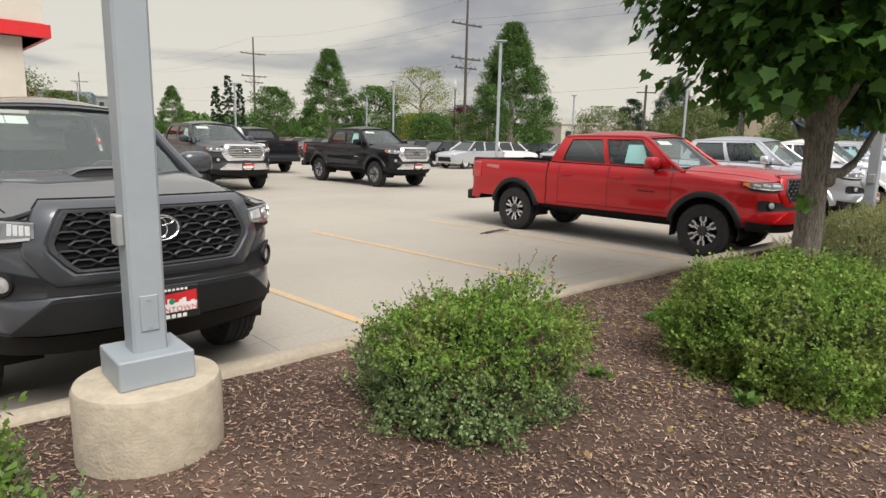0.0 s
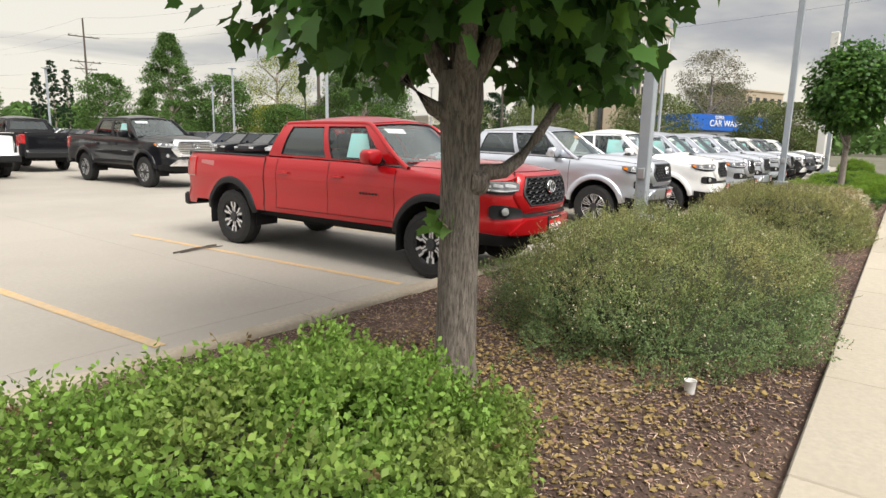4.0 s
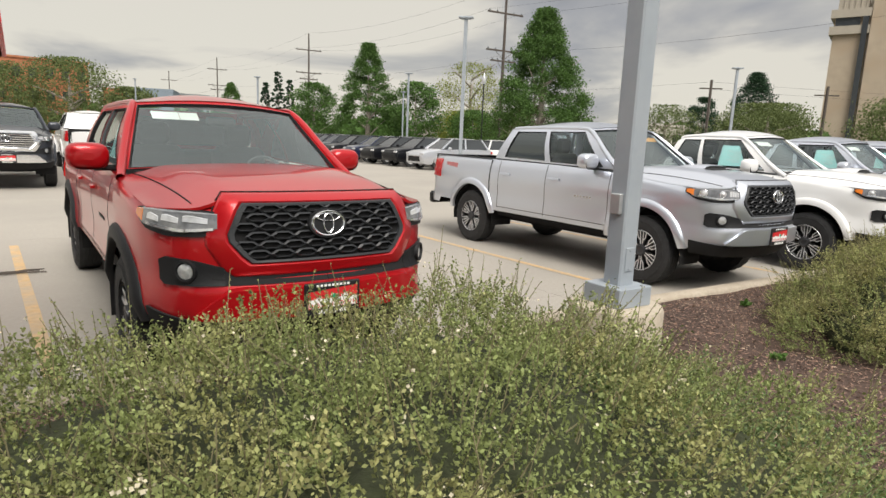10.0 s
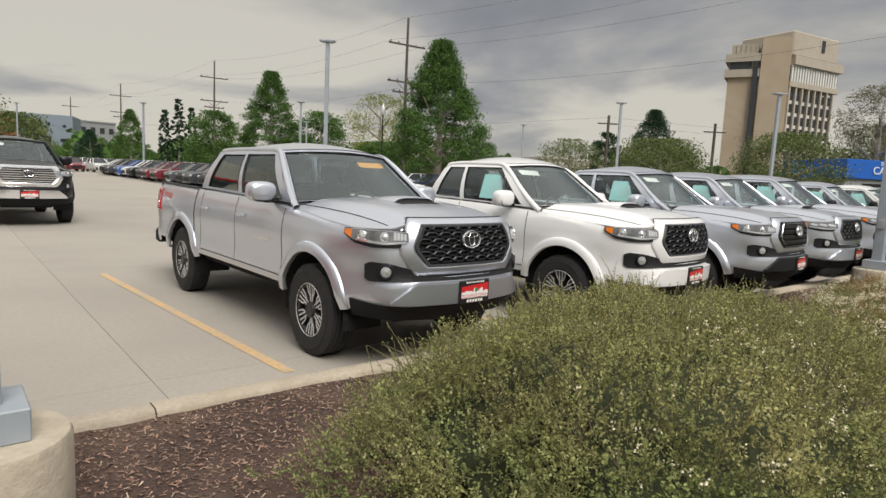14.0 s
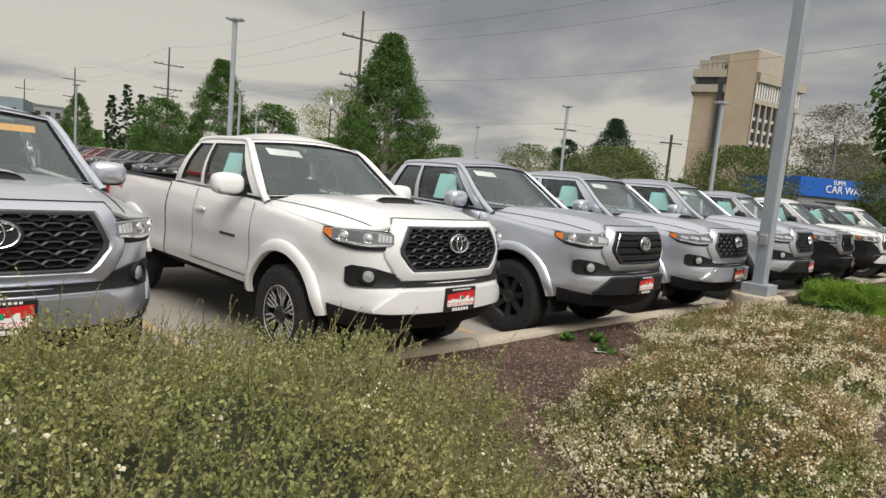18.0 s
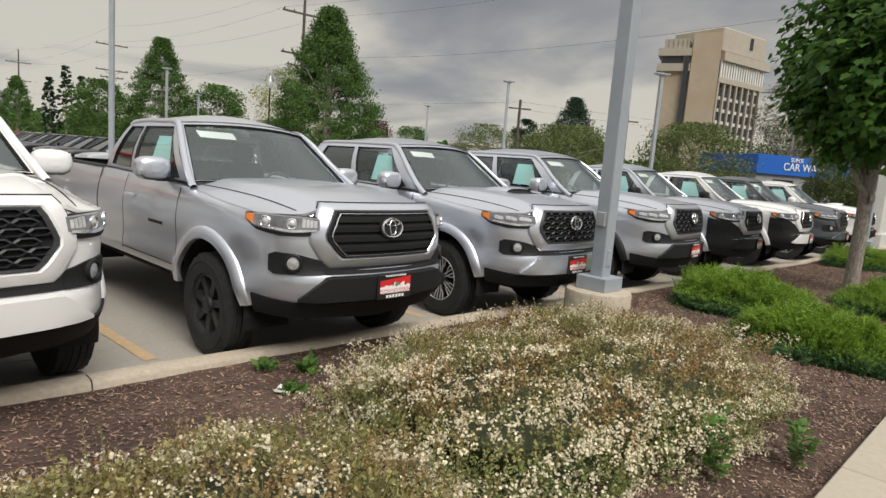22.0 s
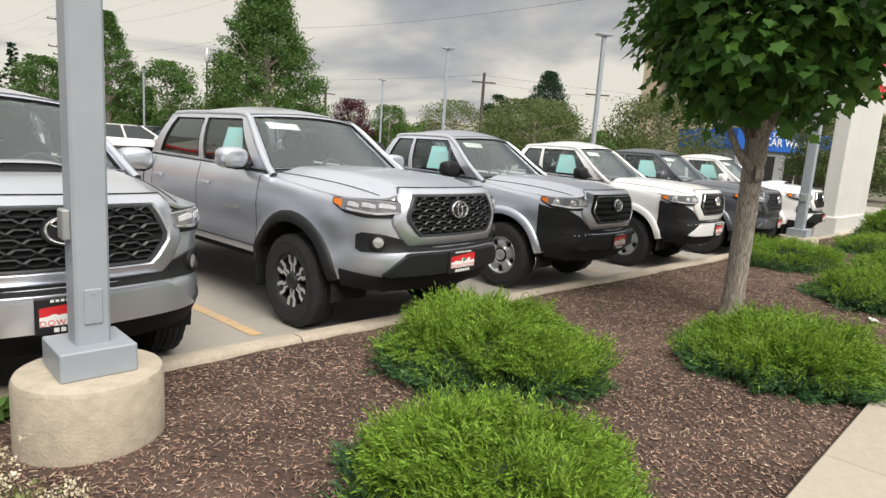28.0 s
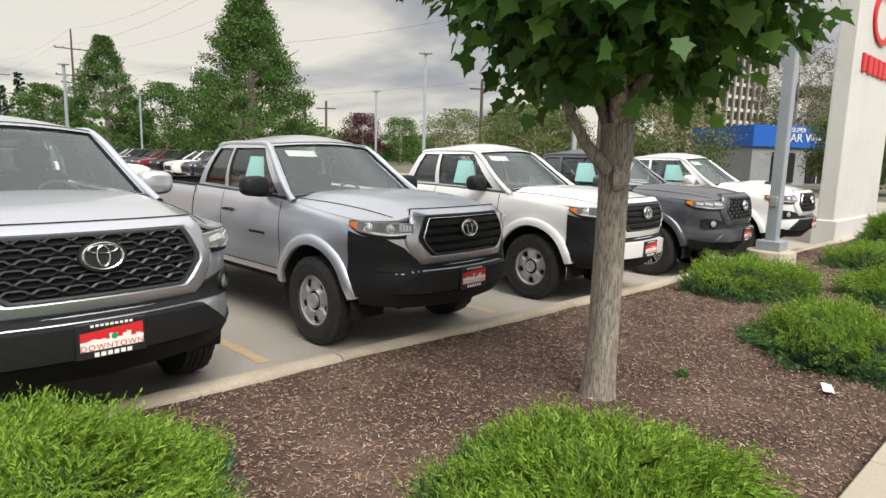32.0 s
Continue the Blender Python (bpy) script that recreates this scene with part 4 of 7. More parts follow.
        # windscreen, wider at its foot and bowed forward
        wl_ = [(-0.812, 1.50, 1.262), (0.812, 1.50, 1.262), (0.628, 2.125, 1.727), (-0.628, 2.125, 1.727)]
        emit("windscreen", wl_, (0, -0.16, 0.036), [(0.022, 0.978, 0.008, 0.95)], steps(0.022, 0.978, extra=14), steps(0.008, 0.95, extra=6), [GLASS])
        for side in (1, -1):
            lf, lr, hr, hf = (side * xb, 1.52, zb), (side * (xb + 0.005), yb, zb + 0.035), (side * xr, yr, roof_z), (side * (xr - 0.01), 2.12, roof_z + 0.012)
            ln = yb - 1.52
            split = (2.64 - 1.52) / ln
            if cab == "double":
                r0, r1 = split + 0.035, (3.58 - 1.52) / ln
            else:
                r0, r1 = split + 0.035, (3.16 - 1.52) / ln
            holes = [(0.075, split - 0.012, 0.04, 0.90), (r0, r1, 0.06, 0.89)]
            c = (lf, lr, hr, hf) if side > 0 else (lr, lf, hf, hr)
            if side < 0:
                holes = [(1 - b_, 1 - a_, v0, v1) for a_, b_, v0, v1 in holes]
            brk = [x for h_ in holes for x in h_[:2]]
            vbr = [x for h_ in holes for x in h_[2:]]
            emit("side_window", c, (side * 0.040, 0, 0), holes, steps(*brk, extra=10), steps(*vbr, extra=5), [SIDEGLASS, DARKGLASS])
        bk = [(xb, yb, zb + 0.035), (-xb, yb, zb + 0.035), (-xr, yr, roof_z), (xr, yr, roof_z)]
        emit("rear_window", bk, (0, 0.04, 0), [(0.09, 0.91, 0.22, 0.86)], steps(0.09, 0.91, extra=8), steps(0.22, 0.86, extra=4), [DARKGLASS])
        # roof
        rows = []
        for u in np.linspace(-1, 1, 15):
            row = []
            for t in np.linspace(0, 1, 12):
                y = 2.118 - 0.16 * (1 - u * u) * (1 - t) + (yr - 2.13) * t + 0.04 * (1 - u * u) * t
                edge = 1.729 * (1 - t) + roof_z * t
                z = edge + (1 - u * u) * (0.038 * (1 - t) + 0.032 * t + 0.078 * math.sin(math.pi * t) ** 0.75)
                row.append((u * (xr - 0.005 + 0.004), y, z))
            rows.append(row)
        body = Geo()
        frames.append(("roof", body))
        body.grid(rows)
        # back wall below the rear window
        body = Geo()
        frames.append(("cab_back", body))
        body.add([(-0.84, yb, 0.75), (0.84, yb, 0.75), (0.82, yb, zb + 0.04), (-0.82, yb, zb + 0.04)], [(0, 1, 2, 3)])
        for side in (1, -1):
            body = Geo()
            frames.append(("roof_pillar", body))
            run = [(0.842, 1.36, 1.215), (0.824, 1.45, 1.258), (0.792, 1.59, 1.342), (0.742, 1.77, 1.465), (0.690, 1.94, 1.597), (0.645, 2.08, 1.688), (0.622, 2.19, 1.722), (0.618, 2.45, 1.727), (0.618, (2.45 + yr) / 2, 1.727), (0.624, yr - 0.12, 1.717), (0.645, yr + 0.01, 1.685), (0.70, yr + 0.09, 1.52), (0.765, yb - 0.03, 1.30)]
            body.tube([(side * x, y, z) for x, y, z in catmull3(run)], [0.031] * (len(run) * 3 - 2), 10)
        return frames, dark, panes_out
    frames, dark, panes_out = cached(("cab", key), cab_pieces)
    for k, (nm, body) in enumerate(frames):
        mk(nm, (PT.name, k), lambda: body, PT, smooth=45)
    for k, seal in enumerate(dark):
        mk("window_seal", k, lambda: seal, BLACKTRIM)
    for nm, lst in panes_out.items():
        for k, (gg, tint) in enumerate(lst):
            put(nm, cached((nm, key, k), lambda: gg.mesh(nm, tint, 60)), truck, "dark privacy glass" if tint is DARKGLASS else "").visible_shadow = False

    # cabin
    def cabin():
        g = Geo()
        g.box(-0.74, 1.62, 0.60, 0.74, yb - 0.02, 0.72)
        g.box(-0.74, 1.42, 0.95, 0.74, 1.95, 1.23, bevel=0.06)
        for x in (-0.37, 0.37):
            g.box(x - 0.26, 2.25, 0.72, x + 0.26, 2.80, 1.0, bevel=0.05)
            g.box(x - 0.25, 2.72, 0.85, x + 0.25, 2.90, 1.40, pose(0, 0, 0), 0.06)
            g.box(x - 0.13, 2.78, 1.40, x + 0.13, 2.88, 1.60, bevel=0.04)
        if cab == "double":
            g.box(-0.68, 3.35, 0.85, 0.68, 3.55, 1.35, bevel=0.06)
        g.lathe([(0.17, -0.012), (0.185, 0.0), (0.17, 0.012), (0.155, 0.0), (0.17, -0.012)], 24, pose(0.37, 2.05, 1.18, 65))
        g.box(-0.78, 1.5, 0.6, -0.765, yb - 0.05, 1.21)
        g.box(0.765, 1.5, 0.6, 0.78, yb - 0.05, 1.21)
        g.box(-0.12, 2.02, 1.58, 0.12, 2.06, 1.65, bevel=0.02)
        return g
    mk("cabin", 0, cabin, CABIN, "dark seats, dashboard and steering wheel")

    # bed
    def bed():
        g = Geo()
        y0, y1 = cab_end + 0.05, L - 0.07
        g.box(-0.70, y0, 0.70, 0.70, y1, 0.76)
        for side in (1, -1):
            rows = []
            for y in np.linspace(y0, y1, 8):
                s = S.s_y(min(y, L - 0.25))
                ox, oy, oz = S.at(s, S.top(s), 0, side)
                rows.append([(ox, y, oz - 0.002), (side * (abs(ox) - 0.015), y, oz + 0.012), (side * (abs(ox) - 0.085), y, oz + 0.012), (side * (abs(ox) - 0.09), y, 0.74)])
            g.grid(rows, flip=side < 0)
        g.box(-0.80, y1 - 0.02, 0.74, 0.80, y1 + 0.035, 1.275)
        g.box(-0.80, y0 - 0.02, 0.74, 0.80, y0 + 0.01, 1.26)
        return g
    mk("bed_liner", 0, bed, BLACKTRIM, "black bed rails and liner")

    # lamps
    def hl(side_fn):
        g = Geo()
        both(lambda side: side_fn(g, side))
        return g
    lampm = LAMPMID
    s0, s1 = S.s_x(0.560), S.s_y(0.50)
    for side in (1, -1):
        def shell_(side=side):
            g = Geo()
            S.patch(g, S.span(s0, s1, 14, [(0, 1.030), (0.15, 1.000), (0.5, 0.996), (0.8, 1.020), (1, 1.085)], [(0, 1.132), (0.3, 1.140), (0.7, 1.140), (1, 1.128)]), 0.004, 0.014, 4, side, 0.06)
            return g
        h = mk("headlight", (side, "housing"), shell_, BLACKTRIM)
        def lens_(side=side):
            g = Geo()
            S.patch(g, S.span(s0 + 0.012, s1 - 0.075, 14, [(0, 1.042), (0.18, 1.022), (0.5, 1.016), (0.85, 1.034), (1, 1.052)], [(0, 1.124), (0.3, 1.134), (0.8, 1.136), (1, 1.132)]), 0.016, 0.012, 4, side, 0.16)
            return g
        put("lens", cached(("lens", key, side, lampm.name), lambda: lens_().mesh("lens", lampm, 50)), h, "clear lens over a bright reflector")
        def strip_(side=side):
            g = Geo()
            S.patch(g, S.span(s0 + 0.03, s1 - 0.14, 12, [(0, 1.040), (0.4, 1.026), (1, 1.048)], [(0, 1.052), (0.4, 1.042), (1, 1.064)]), 0.026, 0.006, 1, side)
            return g
        put("light_bar", cached(("strip", key, side, lamps), lambda: strip_().mesh("light_bar", CHROME, 40)), h)
        if lamps == "clear":
            for u in (0.34, 0.66):
                def bulb_(side=side, u=u):
                    g = Geo()
                    s = s0 + (s1 - s0) * u
                    p, p2 = Vector(S.at(s, 1.083, 0.022, side)), Vector(S.at(s, 1.083, 0.06, side))
                    m = Matrix.Translation(p) @ (p2 - p).to_track_quat("Z", "Y").to_matrix().to_4x4()
                    r = 0.036 if u < 0.5 else 0.042
                    g.lathe([(r, 0.0), (r, 0.010), (r * 0.90, 0.014), (r * 0.68, 0.006)], 20, m)
                    g.slot = 1
                    g.lathe([(r * 0.68, 0.006), (r * 0.5, 0.012), (0.0, 0.016)], 20, m)
                    return g
                put("projector", cached(("bulb", key, side, u), lambda: bulb_().mesh("projector", [CHROME, LAMPGLASS], 40)), h)
            def inner_(side=side):
                g = Geo()
                for k in range(4):
                    u0 = 0.05 + 0.045 * k
                    S.patch(g, S.span(s0 + (s1 - s0) * u0, s0 + (s1 - s0) * (u0 + 0.036), 1, 1.060, 1.108 + 0.012 * k / 3), 0.026, 0.004, 2, side, 0.1)
                return g
            put("inner_reflector", cached(("inner", key, side), lambda: inner_().mesh("inner_reflector", LAMPGLASS, 40)), h)["kind"] = "stuff"
        else:
            for u0, u1 in ((0.10, 0.32), (0.36, 0.54), (0.58, 0.74)):
                def bowl_(side=side, u0=u0, u1=u1):
                    g = Geo()
                    return S.patch(g, S.span(s0 + (s1 - s0) * u0, s0 + (s1 - s0) * u1, 4, [(0, 1.066), (1, 1.074)], [(0, 1.100), (0.7, 1.118), (1, 1.112)]), 0.022, 0.010, 2, side, 0.3)
                put("reflector_bowl", cached(("bowl", key, side, u0), lambda: bowl_().mesh("reflector_bowl", LAMPGLASS, 40)), h)
        def amber_(side=side):
            g = Geo()
            S.patch(g, S.span(s1 - 0.095, s1 - 0.018, 6, [(0, 1.056), (1, 1.088)], [(0, 1.126), (1, 1.124)]), 0.016, 0.014, 3, side, 0.15)
            return g
        put("turn_signal", cached(("amber", key, side), lambda: amber_().mesh("turn_signal", AMBER, 50)), h, "amber corner lens")
        # lower intake pocket and fog lamp
        def pocket(side=side):
            g = Geo()
            S.patch(g, S.span(S.s_x(0.0), S.s_x(0.60), 10, 0.752, [(0, 0.800), (0.7, 0.800), (1, 0.850)]), 0.002, 0.010, 2, side)
            return g
        mk("lower_intake", side, pocket, UNDER)
        def pocket2(side=side):
            g = Geo()
            S.patch(g, S.span(S.s_x(0.54), S.s_x(0.815), 8, [(0, 0.752), (0.9, 0.742), (1, 0.765)], [(0, 0.842), (0.45, 0.882), (0.9, 0.890), (1, 0.870)]), 0.002, 0.014, 3, side)
            return g
        mk("fog_lamp_pocket", side, pocket2, BLACKTRIM)
        if fog:
            def fogl(side=side):
                g = Geo()
                s = S.s_x(0.71)
                p, p2 = Vector(S.at(s, 0.822, 0.012, side)), Vector(S.at(s, 0.822, 0.05, side))
                m = Matrix.Translation(p) @ (p2 - p).to_track_quat("Z", "Y").to_matrix().to_4x4()
                g.lathe([(0.044, 0.0), (0.042, 0.012), (0.034, 0.015), (0.0, 0.018)], 24, m)
                return g
            mk("fog_lamp", side, fogl, FOGGLASS, "round fog lamp")
            def fogrim(side=side):
                g = Geo()
                s = S.s_x(0.71)
                p, p2 = Vector(S.at(s, 0.822, 0.010, side)), Vector(S.at(s, 0.822, 0.05, side))
                m = Matrix.Translation(p) @ (p2 - p).to_track_quat("Z", "Y").to_matrix().to_4x4()
                g.lathe([(0.064, 0.0), (0.060, 0.024), (0.048, 0.026), (0.044, 0.004)], 24, m)
                return g
            mk("fog_lamp_bezel", side, fogrim, BLACKTRIM)
        # tail lamp
        def tail(side=side):
            g = Geo()
            S.patch(g, S.span(S.s_y(L - 0.32), S.s_y(L - 0.32) + 0.34, 8, 0.93, 1.22), 0.002, 0.012, 4, side, 0.1)
            return g
        mk("tail_lamp", side, tail, REDLENS)
        # mirror
        def mirror(side=side):
            g = Geo()
            c = (0.985 * side, 1.80, 1.335)
            rows = []
            for k, (t, r) in enumerate(((-0.52, 0.25), (-0.49, 0.55), (-0.42, 0.80), (-0.28, 0.95), (0.0, 1.0), (0.35, 0.95), (0.5, 0.85))):
                rows.append([(c[0] + 0.138 * r * math.copysign(abs(math.cos(a)) ** 0.6, math.cos(a)), c[1] + t * 0.16, c[2] + 0.094 * r * math.copysign(abs(math.sin(a)) ** 0.7, math.sin(a))) for a in np.linspace(0, 2 * math.pi, 20, endpoint=False)])
            g.grid(rows, close=True, flip=True)
            n = len(g.v)
            g.add(rows[0], [tuple(range(20))])
            g.add(rows[-1], [tuple(range(20))[::-1]])
            return g
        mr = mk("mirror", (side, mirror_mat.name), mirror, mirror_mat)
        def arm(side=side):
            g = Geo()
            g.box(min(0.80 * side, 0.96 * side), 1.77, 1.235, max(0.80 * side, 0.96 * side), 1.85, 1.275, bevel=0.012)
            rows = [[(0.985 * side + 0.112 * math.copysign(abs(math.cos(a)) ** 0.6, math.cos(a)), 1.80 + dy, min(1.318, 1.335 + 0.089 * math.copysign(abs(math.sin(a)) ** 0.7, math.sin(a)))) for a in np.linspace(math.pi, 2 * math.pi, 11)] for dy in (-0.07, 0.0, 0.075)]
            g.grid([[(p[0], p[1], p[2] - 0.003) for p in r] for r in rows])
            return g
        put("mirror_foot", cached(("mirrorarm", side), lambda: arm().mesh("mirror_foot", BLACKTRIM, 40)), mr, "black lower mirror cover")
        # handles
        def handle(y, side=side):
            g = Geo()
            s = S.s_y(y)
            S.patch(g, S.span(s - 0.10, s + 0.10, 6, [(0, 1.060), (0.5, 1.055), (1, 1.060)], [(0, 1.085), (0.5, 1.090), (1, 1.085)]), 0.012, 0.022, 2, side, 0.3)
            S.patch(g, S.span(s - 0.08, s - 0.05, 1, 1.06, 1.085), 0.0, 0.014, 1, side)
            S.patch(g, S.span(s + 0.05, s + 0.08, 1, 1.06, 1.085), 0.0, 0.014, 1, side)
            return g
        for y in ((2.45, 3.44) if cab == "double" else (2.48,)):
            mk("door_handle", (side, y, mirror_mat.name), lambda: handle(y), mirror_mat)
        # flares
        for c, nm in ((S.fw, "f"), (S.rw, "r")):
            def flare(c=c, side=side):
                g = Geo()
                rows = []
                for k in range(25):
                    a = math.radians(10 + 160 * k / 24)
                    row = []
                    for r, o in ((0.484, -0.03), (0.484, 0.010), (0.490, 0.018), (0.530, 0.022), (0.562, 0.017), (0.574, 0.006), (0.578, -0.006)):
                        y, z = c - r * math.cos(a) * 0.985, 0.395 + r * math.sin(a)
                        if y < 0.46:
                            s = float(np.interp(y, S.py[:S.k_front + 3], S.s[:S.k_front + 3]))
                        else:
                            s = S.s_y(y)
                        row.append(S.at(s, z, o, side))
                    rows.append(row)
                g.grid(rows, flip=side < 0)
                return g
            mk("fender_flare", (side, nm, flare_mat.name), flare, flare_mat, "black plastic wheel flare" if flares else "")
        wheel(truck, wheels, 0.795 * side, S.fw)
        wheel(truck, wheels, 0.795 * side, S.rw)
        if decal:
            def dec(side=side):
                g = Geo()
                s = S.s_y(L - 0.62)
                S.patch(g, S.span(s - 0.16, s + 0.16, 4, [(0, 1.10), (1, 1.13)], [(0, 1.17), (1, 1.18)]), 0.001, 0.001, 1, side)
                return g
            mk("bed_decal", side, dec, PINKDECAL, "faint printed decal")
        def badge(side=side):
            g = Geo()
            s = S.s_y(1.78)
            for k in range(6):
                S.patch(g, S.span(s + 0.05 * k, s + 0.05 * k + 0.036, 1, 0.885, 0.91), 0.001, 0.004, 1, side)
            return g
        mk("door_badge", side, badge, BLACKTRIM if color in (RED, WHITE) else CHROME, "small raised badge")
        if near:
            for c in (S.fw, S.rw) if flares else ():
                def flap(side=side, c=c):
                    g = Geo()
                    g.box(side * 0.83 - 0.10, c + 0.47, 0.27, side * 0.83 + 0.10, c + 0.485, 0.62)
                    return g
                mk("mud_flap", (side, c), flap, BLACKTRIM)

    # bumper and valance
    def bumper_geo():
        g = Geo()
        for side in (1, -1):
            S.patch(g, S.span(0.0, S.s_x(0.68), 16, [(0, 0.555), (0.85, 0.560), (1, 0.570)], [(0, 0.742), (0.74, 0.742), (1, 0.585)]), 0.0, 0.034, 4, side, 0.12)
        return g
    mk("front_bumper", (skid.name,), bumper_geo, skid if bumper != "black" else BLACKTRIM, "black plastic bumper" if bumper == "black" or bumper_mat is BLACKTRIM else "")
    def valance():
        g = Geo()
        for side in (1, -1):
            S.patch(g, S.span(0.0, S.s_x(0.86), 12, [(0, 0.40), (1, 0.455)], [(0, 0.552), (0.6, 0.552), (1, 0.595)]), 0.0, 0.016, 4, side)
        return g
    mk("valance", 0, valance, UNDER, "black lower valance")
    if bumper == "black":
        for side in (1, -1):
            def corner(side=side):
                return S.patch(Geo(), S.span(S.s_x(0.50), S.s_y(0.515), 14, [(0, 0.57), (1, 0.50)], [(0, 0.785), (0.22, 0.93), (0.45, 1.000), (0.8, 1.015), (1, 1.045)]), 0.0, 0.007, 8, side)
            mk("bumper_corner", side, corner, BLACKTRIM, "unpainted black bumper corner")
    for nm, me, label in cached(("front", key, grille), lambda: front_parts(S, grille, bumper)):
        if label == "paint":
            put(nm, cached(("nose", key, PT.name, grille), lambda: me.mesh(nm, CHROME if grille == "chrome" else PT, 40)), truck)
        else:
            put(nm, me, truck, label)
    # tail
    def rear_bumper():
        g = Geo()
        g.box(-0.86, L - 0.05, 0.47, 0.86, L + 0.09, 0.66, bevel=0.03)
        return g
    mk("rear_bumper", 0, rear_bumper, BLACKTRIM, "black rear bumper")
    def tail_handle():
        g = Geo()
        g.box(-0.13, L - 0.05, 1.09, 0.13, L - 0.012, 1.16, bevel=0.01)
        return g
    mk("tailgate_handle", 0, tail_handle, BLACKTRIM)
    for side in (1, -1):
        def gate_seam(side=side):
            g = Geo()
            g.box(side * 0.72 - 0.006, L - 0.06, 0.72, side * 0.72 + 0.006, L - 0.020, 1.27)
            return g
        mk("tailgate_seam", side, gate_seam, UNDER)
    # wipers
    for x0, x1 in ((-0.62, -0.02), (0.02, 0.62)):
        def wiper(x0=x0, x1=x1):
            g = Geo()
            g.tube([(x0, 1.44, 1.262), ((x0 + x1) / 2, 1.40, 1.288), (x1, 1.42, 1.276)], [0.008, 0.008, 0.006], 5)
            return g
        mk("wiper", x0, wiper, BLACKTRIM)
    if scoop:
        def on_hood(x, y, up):
            t = y / 1.30
            return (x, y, hood_point(S, x, t)[0][2] + up)
        def sc():
            g = Geo()
            rows = []
            for u in np.linspace(-1, 1, 13):
                x, w = 0.235 * u, 1 - abs(u) ** 5
                rows.append([on_hood(x, 0.735, 0.026 * w), on_hood(x, 0.72, 0.034 * w), on_hood(x, 0.74, 0.040 * w), on_hood(x, 0.85, 0.040 * w), on_hood(x * 0.96, 1.0, 0.026 * w), on_hood(x * 0.9, 1.16, -0.004)])
            g.grid(rows)
            return g
        mk("hood_scoop", PT.name, sc, PT)
        def scm():
            g = Geo()
            rows = []
            for u in np.linspace(-1, 1, 13):
                x, w = 0.228 * u, 1 - abs(u) ** 5
                rows.append([on_hood(x, 0.62, -0.003), on_hood(x, 0.66, 0.006 * w), on_hood(x, 0.715, 0.008 * w), on_hood(x, 0.738, 0.030 * w)])
            g.grid(rows)
            return g
        mk("scoop_mouth", 0, scm, UNDER, "black scoop opening")
    if plate:
        dealer_plate(truck, (0, S.at(0, 0.655, 0.03)[1] - 0.008, 0.655))
    if sticker:
        def stk():
            g = Geo()
            g.add([(-0.775, 1.98, 1.31), (-0.775, 2.40, 1.31), (-0.682, 2.40, 1.60), (-0.682, 2.14, 1.60)], [(0, 1, 2, 3)])
            return g
        mk("window_sticker", 0, stk, TEAL, "pale teal price sheet inside the window")
        def stk2():
            g = Geo()
            for k in range(9):
                z = 1.36 + 0.02 * k
                x = -0.767 + (z - 1.33) * 0.32
                g.add([(x - 0.006, 2.08, z), (x - 0.006, 2.20 + 0.1 * (k % 3) / 2, z), (x - 0.005, 2.20 + 0.1 * (k % 3) / 2, z + 0.006), (x - 0.005, 2.08, z + 0.006)], [(0, 1, 2, 3)])
            return g
        mk("sticker_lines", 0, stk2, PAPER)
    def wstk():
        g = Geo()
        for x0, x1 in ((-0.53, -0.34), (-0.33, -0.20)):
            g.add([(x0, 1.945 - 0.02, 1.612), (x1, 1.915 - 0.02, 1.612), (x1 - 0.005, 1.985 - 0.02, 1.668), (x0 - 0.005, 2.018 - 0.02, 1.668)], [(0, 1, 2, 3)])
        return g
    if tag == "orange":
        def otag():
            g = Geo()
            g.add([(0.16, 1.885, 1.600), (0.50, 1.925, 1.600), (0.50, 1.985, 1.650), (0.16, 1.945, 1.650)], [(0, 1, 2, 3)])
            return g
        mk("windscreen_tag", "o", otag, ORANGETAG, "orange sale tag on the windscreen")
    elif tag != "none":
        mk("windscreen_tag", "w", wstk, PAPER, "white paper tags on the windscreen")
    return truck


